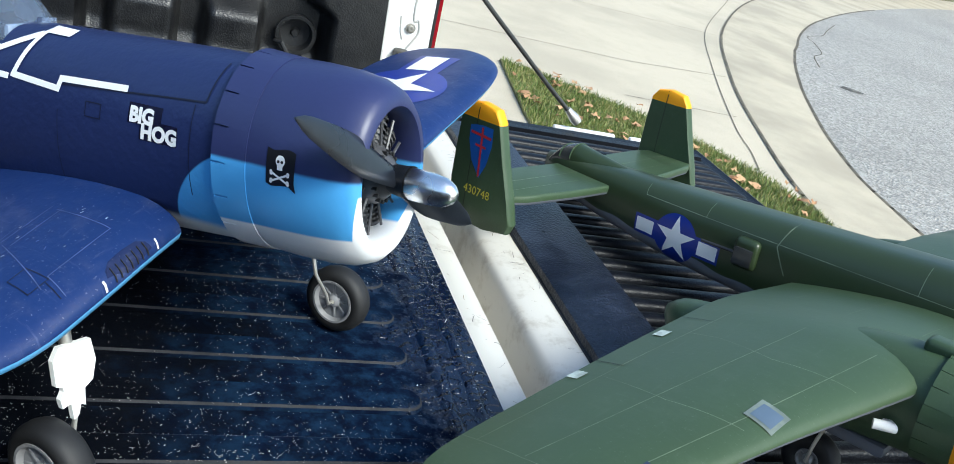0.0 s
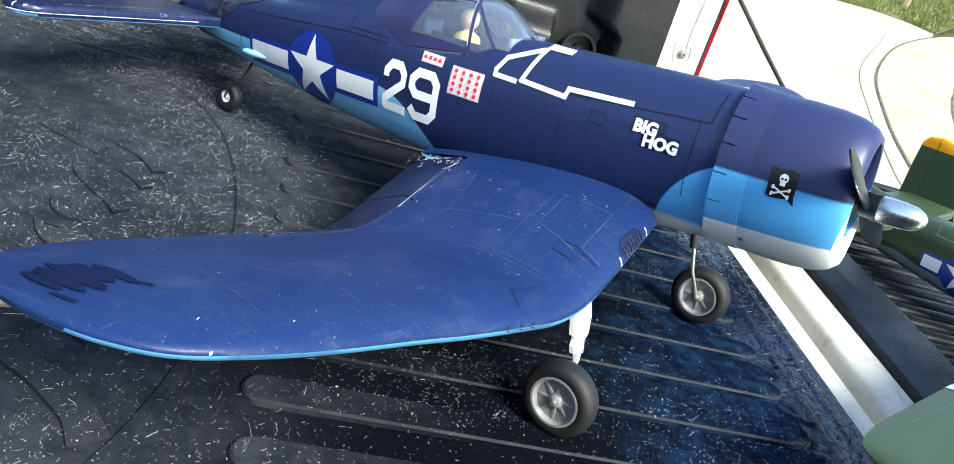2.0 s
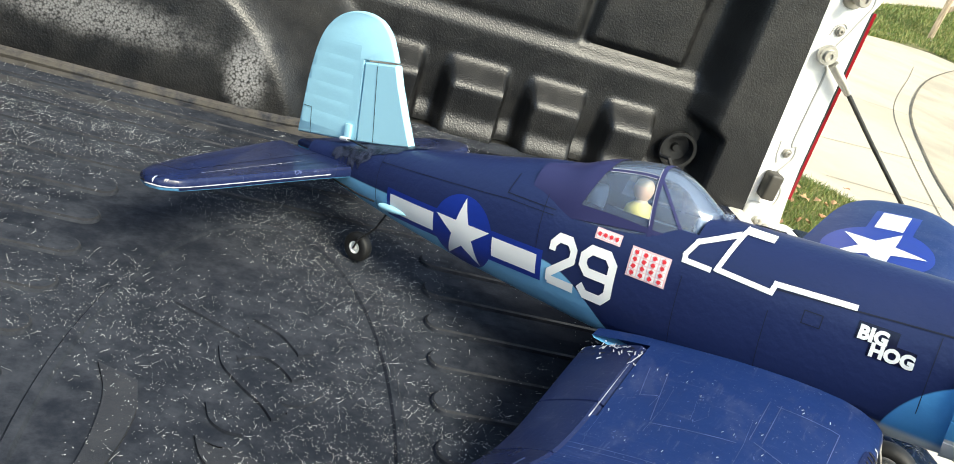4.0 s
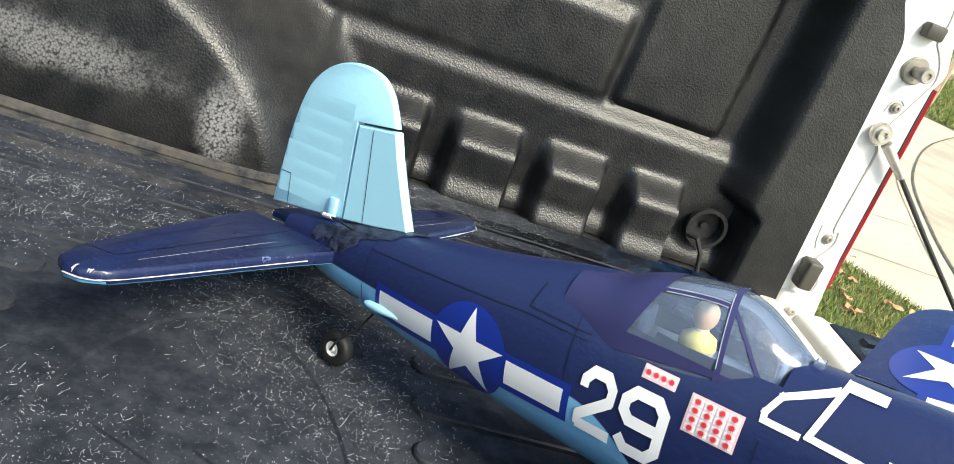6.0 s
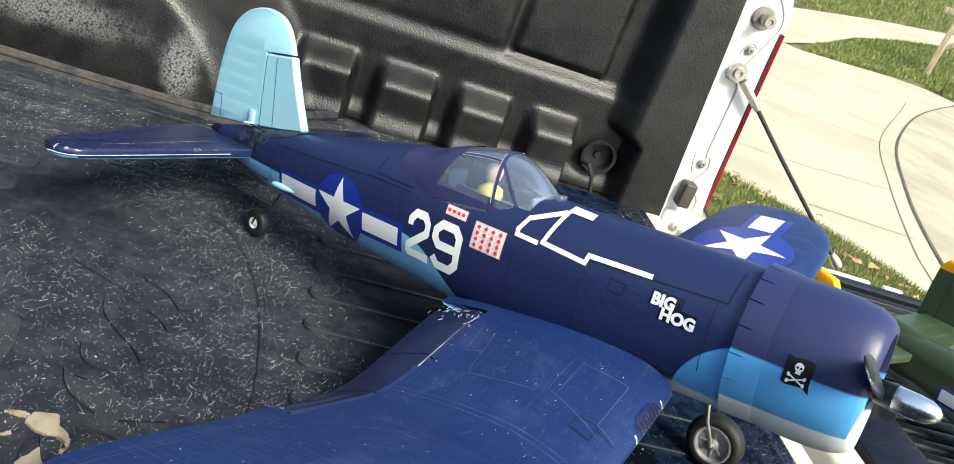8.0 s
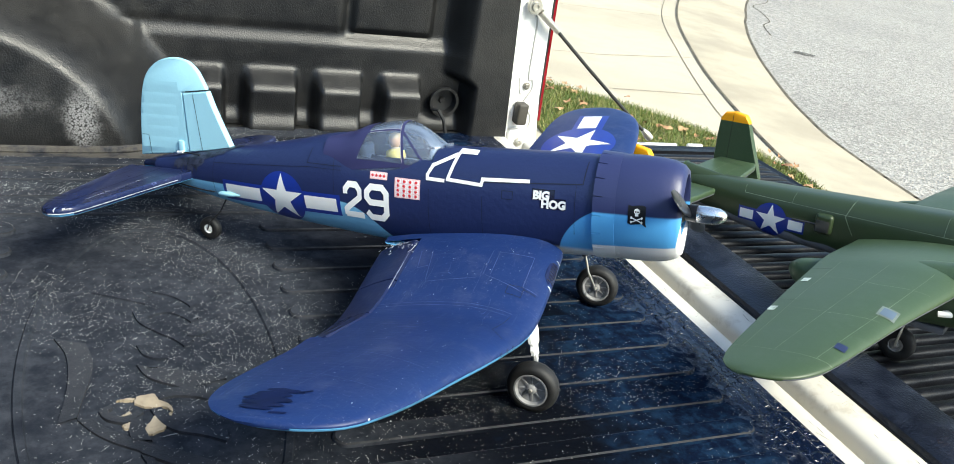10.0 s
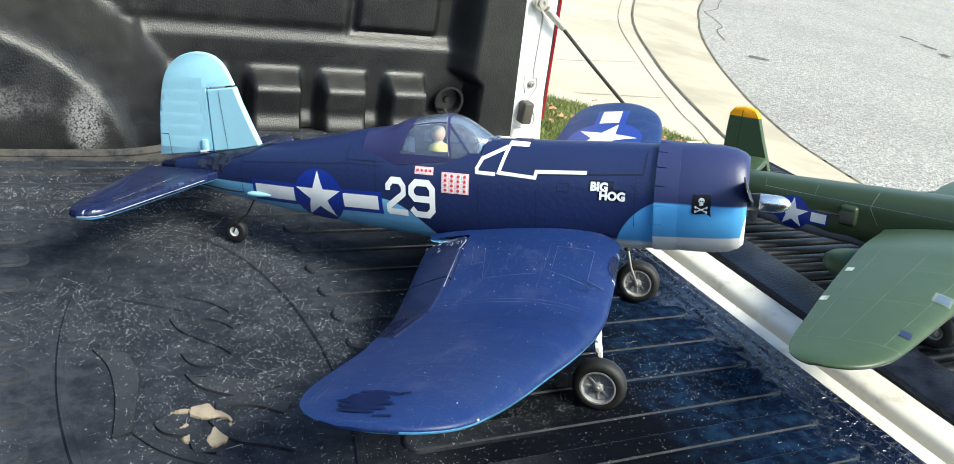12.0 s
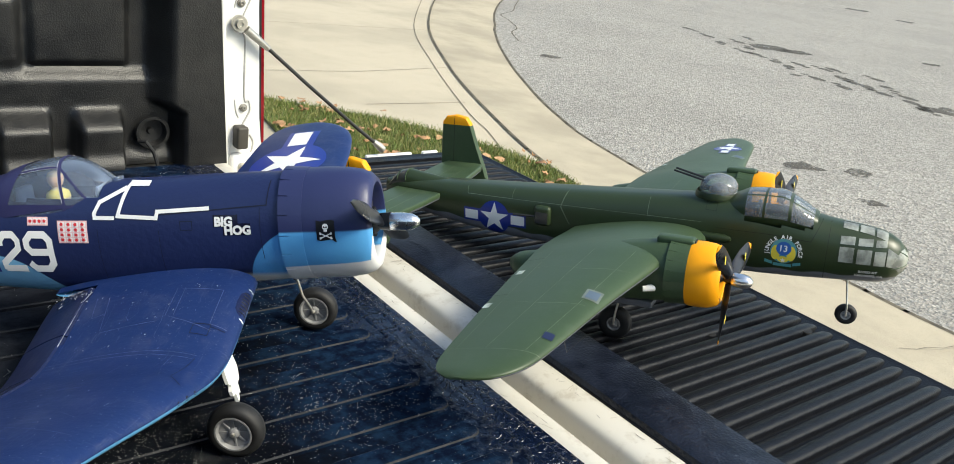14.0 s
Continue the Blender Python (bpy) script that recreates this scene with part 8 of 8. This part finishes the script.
# squadron badge and nose writing, right side
mark("badge_disc", flat([circle(0.2235, 0.125, 0.0205, 36)]), "R", b_tree, TEAL_DECAL, b_hull, 0.0005, "round squadron badge")
mark("badge_wings", flat([circle(0.2115, 0.1215, 0.0068, 20, 0.0125), circle(0.2355, 0.1215, 0.0068, 20, 0.0125), circle(0.2235, 0.1110, 0.0085, 20, 0.0055)]), "R", b_tree, YELLOW_DECAL, b_hull, 0.0008)
mark("badge_blue", flat([circle(0.2235, 0.1295, 0.0115, 28)]), "R", b_tree, BRIGHT_BLUE, b_hull, 0.0011, "blue disc")
mark("badge_star", flat([star(0.2235, 0.1095, 0.0048)]), "R", b_tree, WHITE_DECAL, b_hull, 0.0011)
mark("badge_ribbon", flat([rect(0.2095, 0.0985, 0.2375, 0.1040), [(0.196, 0.1035), (0.208, 0.1005), (0.208, 0.1060), (0.196, 0.1090)], [(0.239, 0.1005), (0.251, 0.1035), (0.251, 0.1090), (0.239, 0.1060)]]), "R", b_tree, TEAL_DECAL, b_hull, 0.0009)


def arc_letters(text, cx, cz, r, size, a0, a1):
    """Writing on an arc, clockwise from a0 to a1 degrees."""
    out = bmesh.new()
    n = len(text) - 1
    for i, ch in enumerate(text):
        if ch == " ":
            continue
        b = letters(ch, size, 0.00022)
        w = max((v.co.x for v in b.verts), default=0)
        q = a0 + (a1 - a0) * i / n
        m = Matrix.Translation((cx + r * math.cos(radians(q)), cz + r * math.sin(radians(q)), 0)) @ Matrix.Rotation(radians(q - 90), 4, "Z") @ Matrix.Translation((-w / 2, 0, 0))
        bmesh.ops.transform(b, matrix=m, verts=list(b.verts))
        tmp = bpy.data.meshes.new("tmp")
        b.to_mesh(tmp), b.free()
        out.from_mesh(tmp)
        bpy.data.meshes.remove(tmp)
    return out


mark("badge_letters", arc_letters("JUNGLE AIR FORCE", 0.2235, 0.123, 0.0228, 0.0088, 188, -8), "R", b_tree, WHITE_DECAL, b_hull, 0.0009, "white arched letters JUNGLE AIR FORCE", 0.004)
b = letters("13", 0.0145, 0.0002)
bmesh.ops.translate(b, vec=(0.2155, 0.1247, 0), verts=list(b.verts))
mark("badge_figures", b, "R", b_tree, WHITE_DECAL, b_hull, 0.0014, "white figures 13", 0.004)
for text, x, z in (("BASED AT", 0.336, 0.1035), ("VAN NUYS, CA", 0.331, 0.0965)):
    b = letters(text, 0.0060, 0.00012)
    bmesh.ops.translate(b, vec=(x, z, 0), verts=list(b.verts))
    mark("nose_letters", b, "R", b_tree, WHITE_DECAL, b_hull, 0.0009, "small white letters " + text.lower(), 0.004)
part("side_pod", lathe([(0.060, 0.0), (0.064, 0.006), (0.100, 0.008), (0.130, 0.0075), (0.140, 0.004), (0.142, 0)], "X", 16, m=Matrix.Translation((0, -0.052, 0.1335))), OLIVE_DARK, bomber, "dark green gun pod")

# undercarriage: main wheels on the gate, nose wheel hanging past its edge
B_LEFT = (BI.to_3x3() @ Vector((math.sin(radians(62)), math.cos(radians(62)), 0))).normalized()
B_UP = (BI.to_3x3() @ Vector((0, 0, 1))).normalized()
for sg in (-1, 1):
    w = BM @ Vector((0.0, sg * 0.227, 0.024))
    P = BI @ Vector((w.x, w.y, WHEEL_Z))
    wheel("wheel", P, B_LEFT, 0.0262, 0.020, bomber, 5, hub=0.62)
    part("leg_wire", tube([P + B_LEFT * sg * 0.013, P + B_LEFT * sg * 0.014 + B_UP * 0.02, P + B_UP * 0.060], 0.0017, 8), STEEL, bomber, "steel undercarriage wire")
P = Vector((0.3285, 0.0, 0.0155))
wheel("nose_wheel", P, (0, 1, 0), 0.0172, 0.013, bomber, 5, hub=0.7)
part("nose_leg", tube([P + Vector((0, -0.010, 0)), P + Vector((0.0, -0.010, 0.020)), P + Vector((-0.002, -0.001, 0.030)), P + Vector((-0.006, 0, 0.066))], 0.0016, 8), STEEL, bomber, "steel nose leg wire")
part("control_wire", tube([(-0.020, -0.300, 0.040), (-0.02, -0.400, 0.055), (0.0, -0.480, 0.120)], 0.0006, 5), GUN, bomber)
